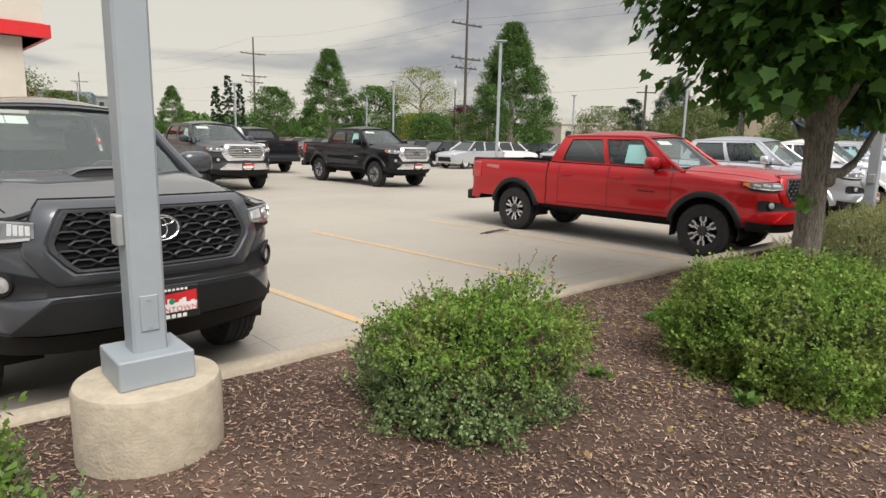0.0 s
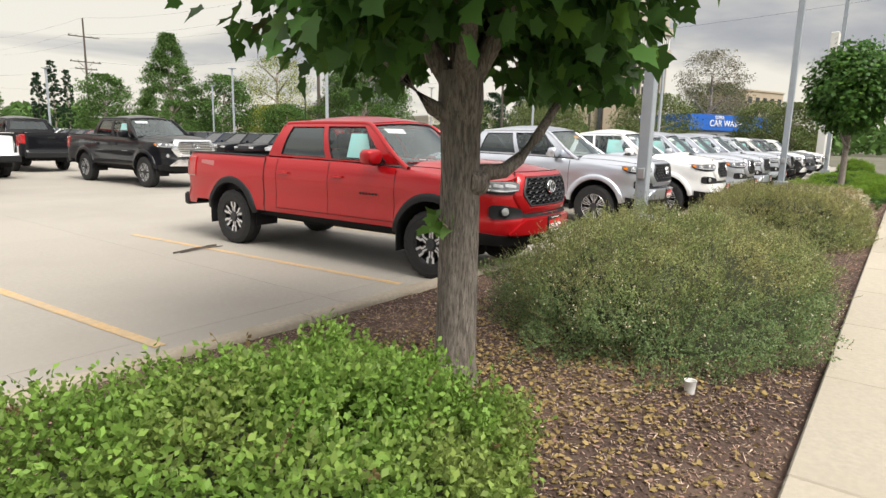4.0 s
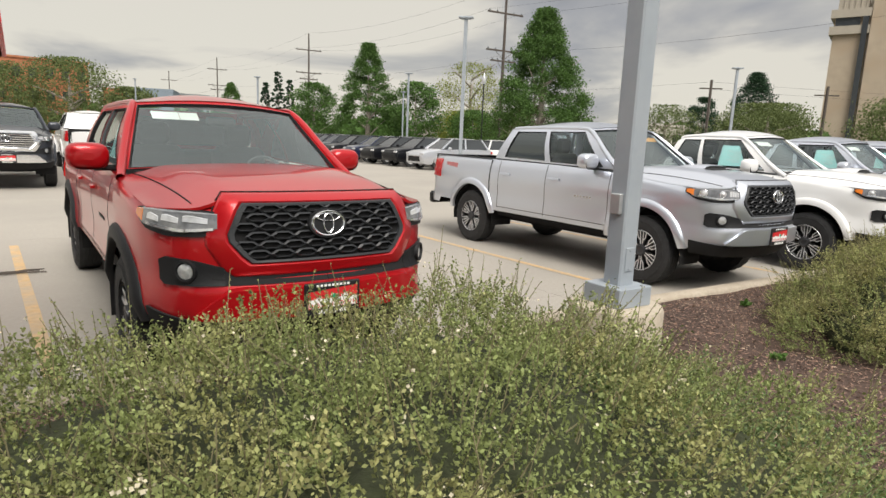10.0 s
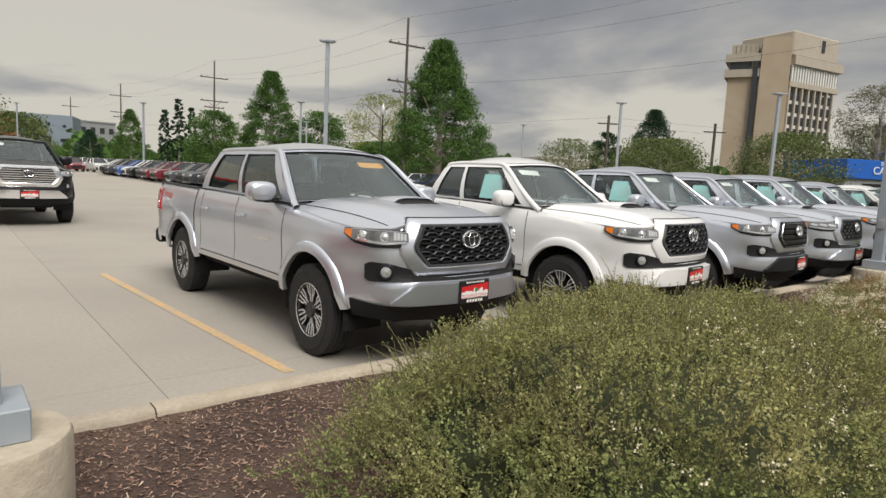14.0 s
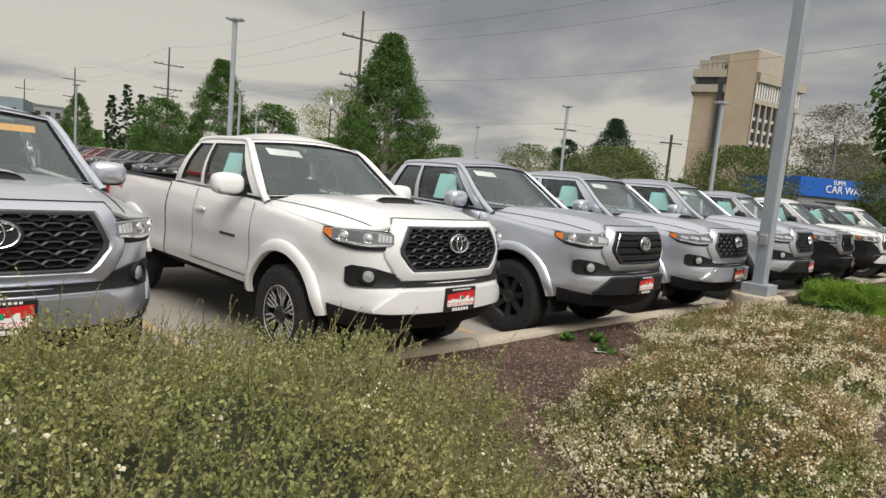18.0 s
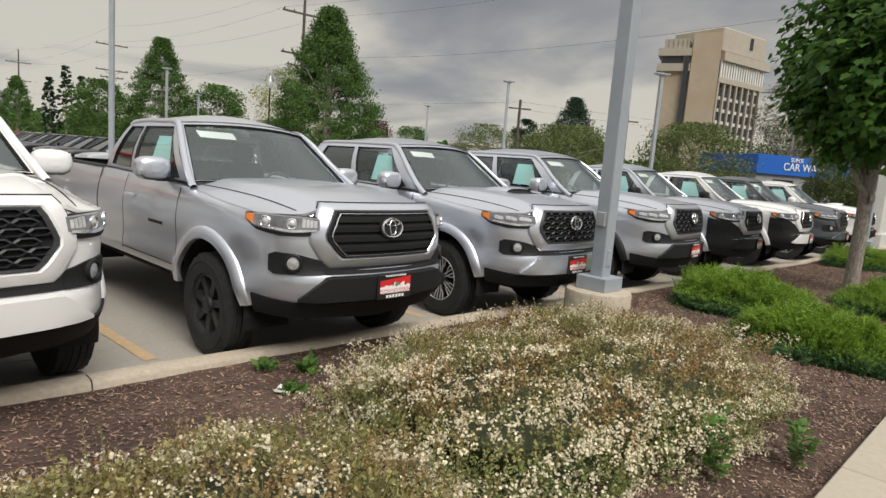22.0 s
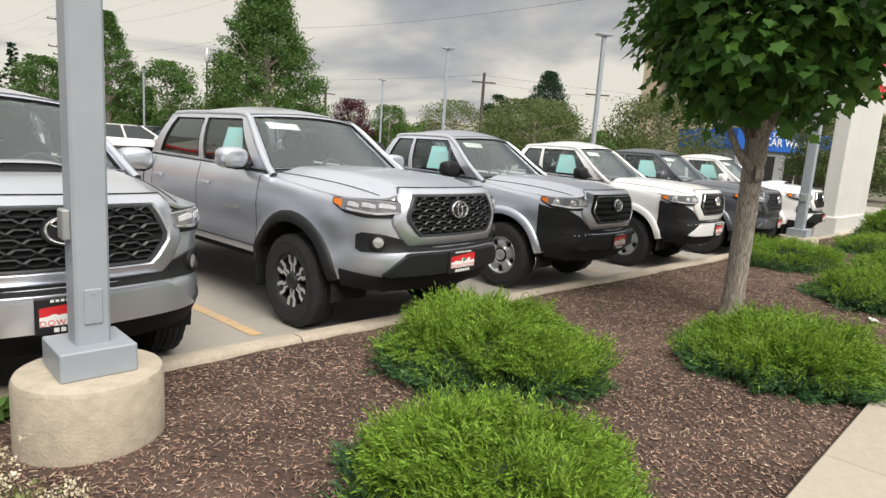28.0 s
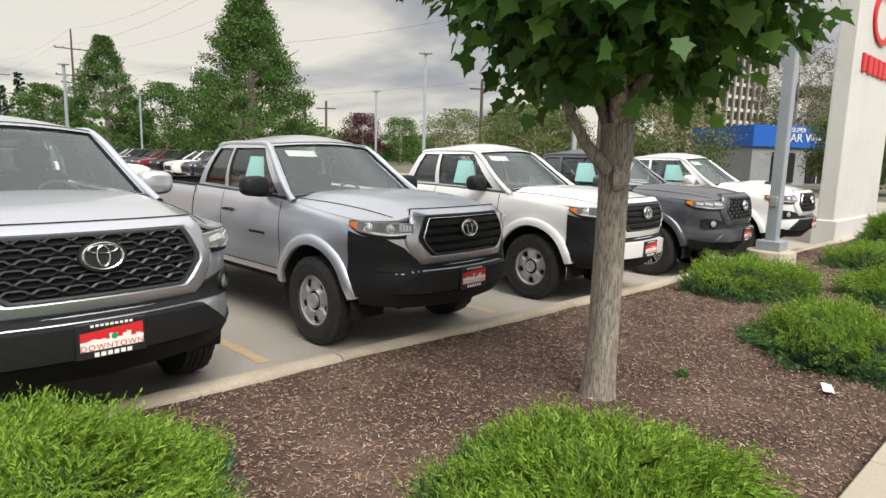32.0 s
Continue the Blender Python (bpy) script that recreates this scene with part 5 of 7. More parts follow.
def dealer_plate(parent, at_):
    """A paper dealer plate in a black frame: red band, white skyline, green mark."""
    def frame_():
        g = Geo()
        g.box(-0.168, -0.008, -0.092, 0.168, 0.012, 0.092, bevel=0.006)
        return g.mesh("dealer_plate", PLATEBLACK, 30)
    p = put("dealer_plate", cached("plate", frame_), parent, "dealer plate with red band and white skyline")
    p.matrix_basis = Matrix.Translation(at_)
    def red():
        g = Geo()
        g.add([(-0.150, -0.0100, -0.002), (0.150, -0.0100, -0.002), (0.150, -0.0100, 0.066), (-0.150, -0.0100, 0.045)], [(0, 1, 2, 3)])
        return g.mesh("red_band", PLATERED, 0)
    put("red_band", cached("plate_red", red), p)
    def white():
        g = Geo()
        rng = random.Random(4)
        x = -0.150
        while x < 0.148:
            w = rng.uniform(0.014, 0.026)
            h = rng.uniform(-0.002, 0.026) * (1.2 if abs(x) < 0.08 else 0.5)
            x1 = min(x + w, 0.150)
            g.add([(x, -0.0112, -0.048), (x1, -0.0112, -0.048), (x1, -0.0112, h), (x, -0.0112, h)], [(0, 1, 2, 3)])
            x = x1
        return g.mesh("skyline", PLATEWHITE, 0)
    put("skyline", cached("plate_white", white), p)
    def bars():
        g = Geo()
        for k in range(9):
            x = -0.10 + 0.023 * k
            g.add([(x, -0.0098, 0.070), (x + 0.016, -0.0098, 0.070), (x + 0.016, -0.0098, 0.083), (x, -0.0098, 0.083)], [(0, 1, 2, 3)])
        for k in range(6):
            x = -0.088 + 0.031 * k
            g.add([(x, -0.0098, -0.082), (x + 0.023, -0.0098, -0.082), (x + 0.023, -0.0098, -0.060), (x, -0.0098, -0.060)], [(0, 1, 2, 3)])
        return g.mesh("white_lettering", PLATEWHITE, 0)
    put("white_lettering", cached("plate_bars", bars), p)["kind"] = "stuff"
    def leafm():
        g = Geo()
        g.lathe([(0.0, 0.0), (0.016, 0.0)], 12, pose(0.01, -0.0125, 0.012, 90))
        return g.mesh("green_mark", PLATEGREEN, 0)
    put("green_mark", cached("plate_green", leafm), p)
    if "word" not in CACHE:
        cu = bpy.data.curves.new("town_word", "FONT")
        cu.body, cu.size, cu.align_x, cu.align_y = "DOWNTOWN", 0.042, "CENTER", "CENTER"
        cu.space_character = 1.15
        ob = new("town_word", cu)
        deps = bpy.context.evaluated_depsgraph_get()
        CACHE["word"] = bpy.data.meshes.new_from_object(ob.evaluated_get(deps))
        bpy.data.objects.remove(ob)
        CACHE["word"].materials.clear()
        CACHE["word"].materials.append(PLATERED)
    put("town_word", CACHE["word"], p, m=pose(0, -0.0128, -0.034, 90))


# the kerbside row; x and y are the emblem's place
def parked(x, y, turn, label, **kw):
    return pickup(label, pose(x, y, 0.0, 0, 0, turn), **{"scale": (1.0, 1.0, 1.03), **kw})


parked(1.41, 3.48, 3.0, "dark grey double-cab pickup with hood scoop facing the kerb", color=DARKGREY, scoop=True, bumper_mat=BLACKTRIM)
parked(10.072, 3.01, 2.2, "bright red long-bed double-cab pickup with black flares", color=RED, base=3.571, wheels="block", flares=BLACKTRIM, lamps="dark", decal=True, scale=(1.0, 1.0, 1.015))
parked(15.40, 3.36, 1.6, "silver double-cab pickup with orange windscreen tag", color=SILVER, scoop=True, tag="orange", sticker=False, decal=True)
parked(18.24, 2.96, 3.7, "white access-cab pickup with hood scoop", color=WHITE, cab="access", scoop=True, decal=True)
parked(20.845, 2.865, 3.0, "silver access-cab pickup with dark wheels and barred grille", color=SILVER, cab="access", grille="bars", wheels="dark", bumper_mat=BLACKTRIM)
parked(23.36, 2.93, 1.2, "silver long-bed double-cab pickup with hood scoop", color=SILVER, base=3.571, scoop=True, lamps="dark", decal=True)
parked(26.295, 2.96, 4.2, "silver double-cab pickup with black flares and block-spoke wheels", color=SILVER, wheels="block", flares=BLACKTRIM, lamps="dark", bumper_mat=BLACKTRIM, scale=(1.045, 1.03, 1.06))
parked(29.165, 3.07, 4.2, "silver access-cab work pickup with black bumper and steel wheels", color=SILVER, cab="access", grille="bars", wheels="steel", bumper="black", mirrors=BLACKTRIM, fog=False)
parked(32.15, 3.05, 4.2, "white access-cab work pickup with black bumper and steel wheels", color=WHITE, cab="access", grille="bars", wheels="steel", bumper="black", mirrors=BLACKTRIM, fog=False)
parked(34.85, 2.98, 4.2, "dark grey access-cab pickup with honeycomb grille", color=DARKGREY, cab="access", lamps="dark")
parked(37.80, 2.96, 4.2, "white access-cab pickup beside the sign pylon", color=WHITE, cab="access", grille="bars", scoop=True, bumper_mat=BLACKTRIM)
# full-size pickups in the middle of the lot
BIG = (1.08, 1.075, 1.13)
for x, y, turn, col, text in ((13.6, 16.1, 2.0, BLACK, "black full-size pickup with a bright chrome grille"), (8.05, 17.2, 2.0, GREYMET, "dark grey full-size pickup with a bright chrome grille")):
    pickup(text, pose(x, y, 0, 0, 0, turn), col, grille="chrome", wheels="split", bumper_mat=CHROME, scale=BIG, group="full-size pickups", near=False, sticker=True)
for x, y, turn, col, text in ((10.1, 22.2 + 5.8, 182, WHITE, "white full-size pickup seen from behind"), (13.1, 25.3 + 5.8, 182, BLACK, "black full-size pickup seen from behind")):
    pickup(text, pose(x, y, 0, 0, 0, turn), col, grille="chrome", wheels="split", bumper_mat=CHROME, scale=BIG, group="full-size pickups", near=False, sticker=False)

# ---- plants: leaves are single small meshes gathered into crowns and shrubs ----
BARK = mat("maple_bark", (0.35, 0.31, 0.265), 0.95, vary=0.35, scale=30, bump=1.0, bump_scale=42, second=(0.18, 0.15, 0.125), stain_scale=26.0, second_at=(0.48, 0.62), stretch=0.16)
MAPLE = leaf_mat("maple_leaf", (0.068, 0.155, 0.034), 0.45, 0.42, 0.4)
MAPLE_BRIGHT = leaf_mat("young_maple_leaf", (0.105, 0.21, 0.036), 0.35, 0.45, 0.4)
SHRUB_GREEN = leaf_mat("fresh_shrub_leaf", (0.185, 0.31, 0.06), 0.5, 0.4, 0.5, second=(0.23, 0.30, 0.08))
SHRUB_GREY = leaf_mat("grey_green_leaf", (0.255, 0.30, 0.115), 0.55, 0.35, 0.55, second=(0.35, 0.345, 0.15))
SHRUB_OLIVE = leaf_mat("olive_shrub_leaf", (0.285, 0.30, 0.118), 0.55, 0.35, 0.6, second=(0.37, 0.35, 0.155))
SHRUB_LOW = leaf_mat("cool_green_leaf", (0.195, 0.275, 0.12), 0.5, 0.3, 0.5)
SHRUB_TAN = leaf_mat("olive_tan_leaf", (0.265, 0.25, 0.10), 0.55, 0.3, 0.6, second=(0.37, 0.24, 0.115))
BLOSSOM = leaf_mat("white_blossom", (0.76, 0.69, 0.52), 0.3, 0.3, 0.6)
# shade inside the shrubs is put into this dark twig colour
TWIG_SHADE = mat("shaded_shrub_twig", (0.038, 0.045, 0.02), 0.95, vary=0.4, scale=25, bump=0.8, bump_scale=60)
STEM = mat("green_brown_stem", (0.17, 0.15, 0.08), 0.8, vary=0.2, scale=10)
BARK_NEAR = mat("furrowed_grey_bark", (0.21, 0.185, 0.16), 0.95, vary=0.35, scale=45, bump=1.0, bump_scale=130, second=(0.10, 0.085, 0.072), stain_scale=85.0, second_at=(0.47, 0.60), stretch=0.16)
BARK_PALE = mat("pale_grey_bark", (0.31, 0.275, 0.235), 0.95, vary=0.3, scale=45, bump=1.0, bump_scale=130, second=(0.15, 0.13, 0.11), stain_scale=85.0, second_at=(0.47, 0.60), stretch=0.16)
REDTWIG = leaf_mat("reddish_shoot_leaf", (0.16, 0.11, 0.05), 0.4, 0.3, 0.5)
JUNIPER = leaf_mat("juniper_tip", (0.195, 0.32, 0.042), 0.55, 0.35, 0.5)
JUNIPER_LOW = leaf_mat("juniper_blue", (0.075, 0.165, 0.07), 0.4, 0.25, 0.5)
JUNIPER_SHADE = mat("juniper_inner_shade", (0.022, 0.045, 0.018), 0.95, vary=0.4, scale=40, bump=0.8, bump_scale=70)
LITTER = leaf_mat("dry_leaf_litter", (0.30, 0.22, 0.09), 0.45, 0.2, 0.8)
WEED = leaf_mat("weed_leaf", (0.11, 0.21, 0.05), 0.35, 0.35, 0.5)
FAR_GREEN = leaf_mat("far_tree_leaf", (0.082, 0.155, 0.038), 0.5, 0.3, 0.6)
FAR_DARK = leaf_mat("far_conifer_leaf", (0.03, 0.065, 0.032), 0.5, 0.2, 0.7)
FAR_OLIVE = leaf_mat("far_olive_leaf", (0.13, 0.165, 0.06), 0.35, 0.3, 0.6)
FAR_YELLOW = leaf_mat("far_yellow_leaf", (0.20, 0.23, 0.04), 0.4, 0.35, 0.6)
FAR_RED = leaf_mat("far_red_leaf", (0.07, 0.018, 0.025), 0.4, 0.2, 0.6)
FAR_BARE = leaf_mat("far_bare_twig", (0.165, 0.15, 0.10), 0.3, 0.1, 0.9)
RNG = np.random.default_rng(7)


def fast_mesh(name, verts, faces, material, smooth=False):
    """verts (n, 3); faces (m, k) of equal size."""
    me = bpy.data.meshes.new(name)
    m, k = faces.shape
    me.vertices.add(len(verts))
    me.vertices.foreach_set("co", np.ascontiguousarray(verts, dtype=np.float32).ravel())
    me.loops.add(m * k)
    me.loops.foreach_set("vertex_index", np.ascontiguousarray(faces, dtype=np.int32).ravel())
    me.polygons.add(m)
    me.polygons.foreach_set("loop_start", np.arange(0, m * k, k, dtype=np.int32))
    me.materials.append(material)
    me.update(calc_edges=True)
    if smooth:
        me.polygons.foreach_set("use_smooth", [True] * m)
    return me


def unit(v):
    return v / np.maximum(np.linalg.norm(v, axis=1, keepdims=True), 1e-9)


DIAMOND = np.array([(0, 0, 0), (0.32, 0.5, 0.07), (0, 1.0, -0.05), (-0.32, 0.5, 0.07)])
NEEDLE = np.array([(-0.09, 0, 0), (0.09, 0, 0), (0.05, 1.0, 0.05), (-0.05, 1.0, 0.0)])
HALF_MAPLE = [(0.13, -0.03, 0.0), (0.38, -0.03, 0.03), (0.37, 0.09, 0.03), (0.33, 0.18, 0.02), (0.46, 0.29, 0.05), (0.57, 0.46, 0.09), (0.44, 0.45, 0.06), (0.35, 0.51, 0.04), (0.31, 0.62, 0.03), (0.19, 0.64, 0.02), (0.09, 0.83, -0.02)]
MAPLE_SHAPE = np.array([(0, 0, 0)] + HALF_MAPLE + [(0.0, 1.0, -0.06)] + [(-x, y, z) for x, y, z in HALF_MAPLE[::-1]])


def leaves(name, places, along, normals, sizes, shape, material):
    """One mesh of many leaves: each has a place, the way its tip points, its upper side and a length."""
    a = unit(along)
    n = unit(normals - a * np.sum(normals * a, axis=1, keepdims=True))
    s = np.cross(a, n)
    k = len(shape)
    v = (places[:, None, :] + sizes[:, None, None] * (shape[None, :, 0, None] * s[:, None, :] + shape[None, :, 1, None] * a[:, None, :] + shape[None, :, 2, None] * n[:, None, :]))
    f = np.arange(len(places) * k).reshape(-1, k)
    return fast_mesh(name, v.reshape(-1, 3), f, material)


def bumpy(dirs, amount, freq, seed):
    """Slow lumps over directions."""
    r = np.random.default_rng(seed)
    out = np.zeros(len(dirs))
    for k in range(14):
        w = r.normal(size=3) * freq * r.uniform(0.5, 1.6)
        out += np.sin(dirs @ w + r.uniform(0, 6.28)) / 4.2
    return 1 + amount * out


def shrub(label, x, y, rx, ry, h, count, leaf, low=None, size=0.03, seed=1, blossom=0, shoots=60, category="shrub", shoot_mat=None, flat=1.6, lumps=0.10, z0=0.10, blossom_side=None):
    """A clipped mound of small leaves over a mass of twigs darkened as shade."""
    ob = thing("shrub", label, category, "shrubs in the planting strip", pose(x, y, z0))
    r = np.random.default_rng(seed)
    dirs = unit(r.normal(size=(count, 3)))
    dirs[:, 2] = np.abs(dirs[:, 2]) * 1.0 - 0.05
    def skin(d, scale):
        # a squarish dome
        p = 2.0 + flat * 0.5
        q = (np.abs(d[:, 0]) ** p + np.abs(d[:, 1]) ** p + np.abs(np.maximum(d[:, 2], 0)) ** p) ** (1 / p)
        b = bumpy(d, lumps, 5.5, seed) * bumpy(d, lumps * 0.6, 17, seed + 5) * bumpy(d, 0.045, 46, seed + 6)
        return d / q[:, None] * b[:, None] * scale[:, None] * np.array([rx, ry, h])
    # leaves sit along short sprigs that reach out and up
    per = 9
    ns = count // per
    dirs = dirs[:ns]
    foot = skin(dirs, 0.965 - np.abs(r.normal(size=ns)) * 0.075)
    out_ = unit(dirs * np.array([1 / rx, 1 / ry, 1 / h]))
    way = unit(out_ * 0.8 + np.array([0, 0, 0.55]) + r.normal(size=(ns, 3)) * 0.45)
    ln = size * r.uniform(1.6, 4.2, ns)
    t = np.linspace(-0.25, 1.0, per)
    n = ns * per
    pts = (foot[:, None, :] + way[:, None, :] * (ln[:, None] * t[None, :])[:, :, None]).reshape(-1, 3) + r.normal(size=(n, 3)) * size * 0.16
    along = unit(np.repeat(way, per, axis=0) * 0.75 + r.normal(size=(n, 3)) * 0.75)
    normal = unit(np.repeat(out_, per, axis=0) + r.normal(size=(n, 3)) * 0.7)
    sizes = size * r.uniform(0.55, 1.25, n)
    keep = pts[:, 2] > -0.02
    pts, along, normal, sizes = pts[keep], along[keep], normal[keep], sizes[keep]
    n = len(pts)
    if low is not None:
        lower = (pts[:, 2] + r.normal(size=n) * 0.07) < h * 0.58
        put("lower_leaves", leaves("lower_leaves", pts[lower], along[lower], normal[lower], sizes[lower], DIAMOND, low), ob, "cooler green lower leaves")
        pts, along, normal, sizes = pts[~lower], along[~lower], normal[~lower], sizes[~lower]
    put("leaves", leaves("leaves", pts, along, normal, sizes, DIAMOND, leaf), ob)
    # twig mass inside, a dome coloured near black for shade between the leaves
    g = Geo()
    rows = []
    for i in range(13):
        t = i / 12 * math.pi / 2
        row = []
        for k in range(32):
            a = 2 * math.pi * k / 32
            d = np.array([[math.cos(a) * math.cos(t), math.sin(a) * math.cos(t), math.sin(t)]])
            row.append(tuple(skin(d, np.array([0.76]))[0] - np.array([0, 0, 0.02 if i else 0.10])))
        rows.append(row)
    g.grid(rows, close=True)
    put("twig_mass", g.mesh("twig_mass", TWIG_SHADE, 60), ob, "dense twigs under the leaves, shade of the gaps in their colour")
    if shoots:
        d = unit(r.normal(size=(shoots, 3)) * np.array([1, 1, 0.6]) + np.array([0, 0, 0.9]))
        base = skin(d, np.full(shoots, 0.95))
        way = unit(d + np.array([0, 0, 0.7]) + r.normal(size=(shoots, 3)) * 0.55)
        ln = 0.03 + 0.17 * r.uniform(0, 1, shoots) ** 3
        per = 9
        t = np.linspace(0.1, 1, per)
        pl = (base[:, None, :] + way[:, None, :] * ln[:, None, None] * t[None, :, None]).reshape(-1, 3)
        al = unit(np.repeat(way, per, axis=0) + r.normal(size=(shoots * per, 3)) * 0.9)
        put("shoot_foliage", leaves("shoot_foliage", pl, al, r.normal(size=al.shape), size * r.uniform(0.5, 0.9, len(pl)), DIAMOND, shoot_mat or leaf), ob, "thin new shoots")["kind"] = "stuff"
        g = Geo()
        for k in range(shoots):
            g.tube([tuple(base[k] - way[k] * 0.03), tuple(base[k] + way[k] * ln[k])], [0.0022, 0.001], 4)
        put("shoot_stem_mass", g.mesh("shoot_stem_mass", STEM, 0), ob)["kind"] = "stuff"
    if blossom:
        d = unit(r.normal(size=(blossom, 3)))
        d[:, 2] = np.abs(d[:, 2])
        if blossom_side is not None:
            d = d[(d @ np.array(blossom_side) + r.normal(size=len(d)) * 0.25) > 0.15]
        keep = bumpy(d, 1.0, 11, seed + 9) + r.normal(size=len(d)) * 0.30 > 1.12
        d = d[keep]
        d = np.repeat(d, 4, axis=0)
        p = np.repeat(skin(d[::4], r.uniform(0.97, 1.04, len(d) // 4)), 4, axis=0) + r.normal(size=(len(d), 3)) * 0.009
        al = r.normal(size=(len(d), 3))
        put("blossom", leaves("blossom", p, al, d + r.normal(size=d.shape) * 0.4, (0.0125 if blossom > 10000 else 0.010) * r.uniform(0.6, 1.4, len(d)), np.array([(-0.5, 0, 0), (0, -0.5, 0.1), (0.5, 0, 0), (0, 0.5, 0.1)]), BLOSSOM), ob, "tiny white blossom")
    return ob


shrub("fresh green leafy shrub beside the light pole", -0.02, 1.78, 0.64, 0.64, 0.92, 52000, SHRUB_GREEN, SHRUB_LOW, 0.026, 11, shoots=90, shoot_mat=REDTWIG)
shrub("loose green shrub with reddish new shoots on mulch", 2.70, 2.26, 0.57, 0.55, 0.60, 46000, SHRUB_GREEN, SHRUB_LOW, 0.023, 12, shoots=420, shoot_mat=REDTWIG, lumps=0.20)
shrub("rounded fresh green shrub on mulch", 5.00, 1.32, 0.92, 0.76, 0.76, 84000, SHRUB_GREEN, None, 0.027, 13, shoots=70, shoot_mat=REDTWIG)
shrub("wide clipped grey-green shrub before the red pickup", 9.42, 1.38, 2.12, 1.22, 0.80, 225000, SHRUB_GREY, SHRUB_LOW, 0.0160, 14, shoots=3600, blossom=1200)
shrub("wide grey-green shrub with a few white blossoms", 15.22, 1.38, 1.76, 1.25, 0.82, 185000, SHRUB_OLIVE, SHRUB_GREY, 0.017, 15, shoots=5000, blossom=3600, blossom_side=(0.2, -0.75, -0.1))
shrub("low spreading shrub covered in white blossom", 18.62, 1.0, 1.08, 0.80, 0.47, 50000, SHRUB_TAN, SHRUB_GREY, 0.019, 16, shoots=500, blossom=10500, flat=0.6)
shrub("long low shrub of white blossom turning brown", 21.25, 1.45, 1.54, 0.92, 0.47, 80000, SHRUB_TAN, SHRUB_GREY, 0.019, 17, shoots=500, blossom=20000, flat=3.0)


def juniper(label, x, y, rx, ry, h, seed, n_s=5600):
    ob = thing("juniper", label, "shrub", "junipers in the planting strip", pose(x, y, 0.09, 0, 0, seed * 40))
    r = np.random.default_rng(seed)
    per = 14
    d = unit(r.normal(size=(n_s, 3)))
    d[:, 2] = np.abs(d[:, 2])
    b = bumpy(d, 0.13, 6, seed) * bumpy(d, 0.07, 19, seed + 3)
    base = d * (b * (0.96 - np.abs(r.normal(size=n_s)) * 0.11))[:, None] * np.array([rx, ry, h])
    # neighbouring sprays lean the same way
    lean = np.stack([bumpy(d, 1.0, 7, seed + 11 + k) - 1 for k in range(3)], axis=1)
    way = unit(d * np.array([1, 1, 0.45]) + np.array([0, 0, 0.34]) + lean * 0.55 + r.normal(size=(n_s, 3)) * 0.16)
    ln = r.uniform(0.055, 0.115, n_s)
    t = np.linspace(-0.7, 1, per)
    curl = np.array([0, 0, 0.12]) + r.normal(size=(n_s, 3)) * 0.08
    pl = (base[:, None, :] + way[:, None, :] * (ln[:, None] * t[None, :])[:, :, None] + curl[:, None, :] * (ln[:, None] * (t * np.abs(t))[None, :])[:, :, None]).reshape(-1, 3)
    side = unit(np.cross(way, d + r.normal(size=(n_s, 3)) * 0.3))
    flip = np.where(np.arange(per) % 2, 1.0, -1.0)
    al = (way[:, None, :] * 0.85 + side[:, None, :] * flip[None, :, None] * 0.55).reshape(-1, 3)
    al = unit(al + r.normal(size=(n_s * per, 3)) * 0.22)
    pl[:, 2] = np.maximum(pl[:, 2], -0.01)
    size = 0.030 * np.tile(np.linspace(1.15, 0.75, per), n_s) * r.uniform(0.7, 1.25, len(pl))
    # sprays below about a third of the height take the darker, bluer green
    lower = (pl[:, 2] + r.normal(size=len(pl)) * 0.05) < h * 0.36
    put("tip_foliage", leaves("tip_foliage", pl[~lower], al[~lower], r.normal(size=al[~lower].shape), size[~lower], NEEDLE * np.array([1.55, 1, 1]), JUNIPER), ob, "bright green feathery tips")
    put("lower_foliage", leaves("lower_foliage", pl[lower], al[lower], r.normal(size=al[lower].shape), size[lower], NEEDLE * np.array([1.55, 1, 1]), JUNIPER_LOW), ob, "darker blue-green lower sprays")
    # solid inner dome; its near-black green paints the shade between the sprays
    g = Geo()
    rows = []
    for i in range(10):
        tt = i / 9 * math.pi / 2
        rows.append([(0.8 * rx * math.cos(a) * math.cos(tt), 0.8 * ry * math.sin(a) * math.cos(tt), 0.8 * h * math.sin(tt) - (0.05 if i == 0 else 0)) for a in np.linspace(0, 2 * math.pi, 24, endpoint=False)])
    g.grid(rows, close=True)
    put("inner_mass", g.mesh("inner_mass", JUNIPER_SHADE, 60), ob, "inner mass, shade between the sprays in its dark green")


JUN = "low spreading bright green juniper on bark mulch"
juniper(JUN, 25.82, 2.05, 0.86, 0.82, 0.47, 1)
juniper(JUN, 24.52, 0.84, 0.74, 0.64, 0.42, 2)
juniper(JUN, 27.65, 0.68, 0.76, 0.66, 0.40, 3)
juniper(JUN, 33.35, 2.20, 0.85, 0.75, 0.46, 4, 2400)
juniper(JUN, 31.40, 0.75, 0.85, 0.70, 0.42, 5, 2400)
juniper(JUN, 36.8, 1.5, 0.95, 0.8, 0.46, 6, 2400)
juniper(JUN, 34.4, 0.7, 0.8, 0.7, 0.42, 7, 2400)
juniper("tall juniper mound beside the white pylon", 39.6, 1.7, 0.85, 0.9, 0.95, 8)


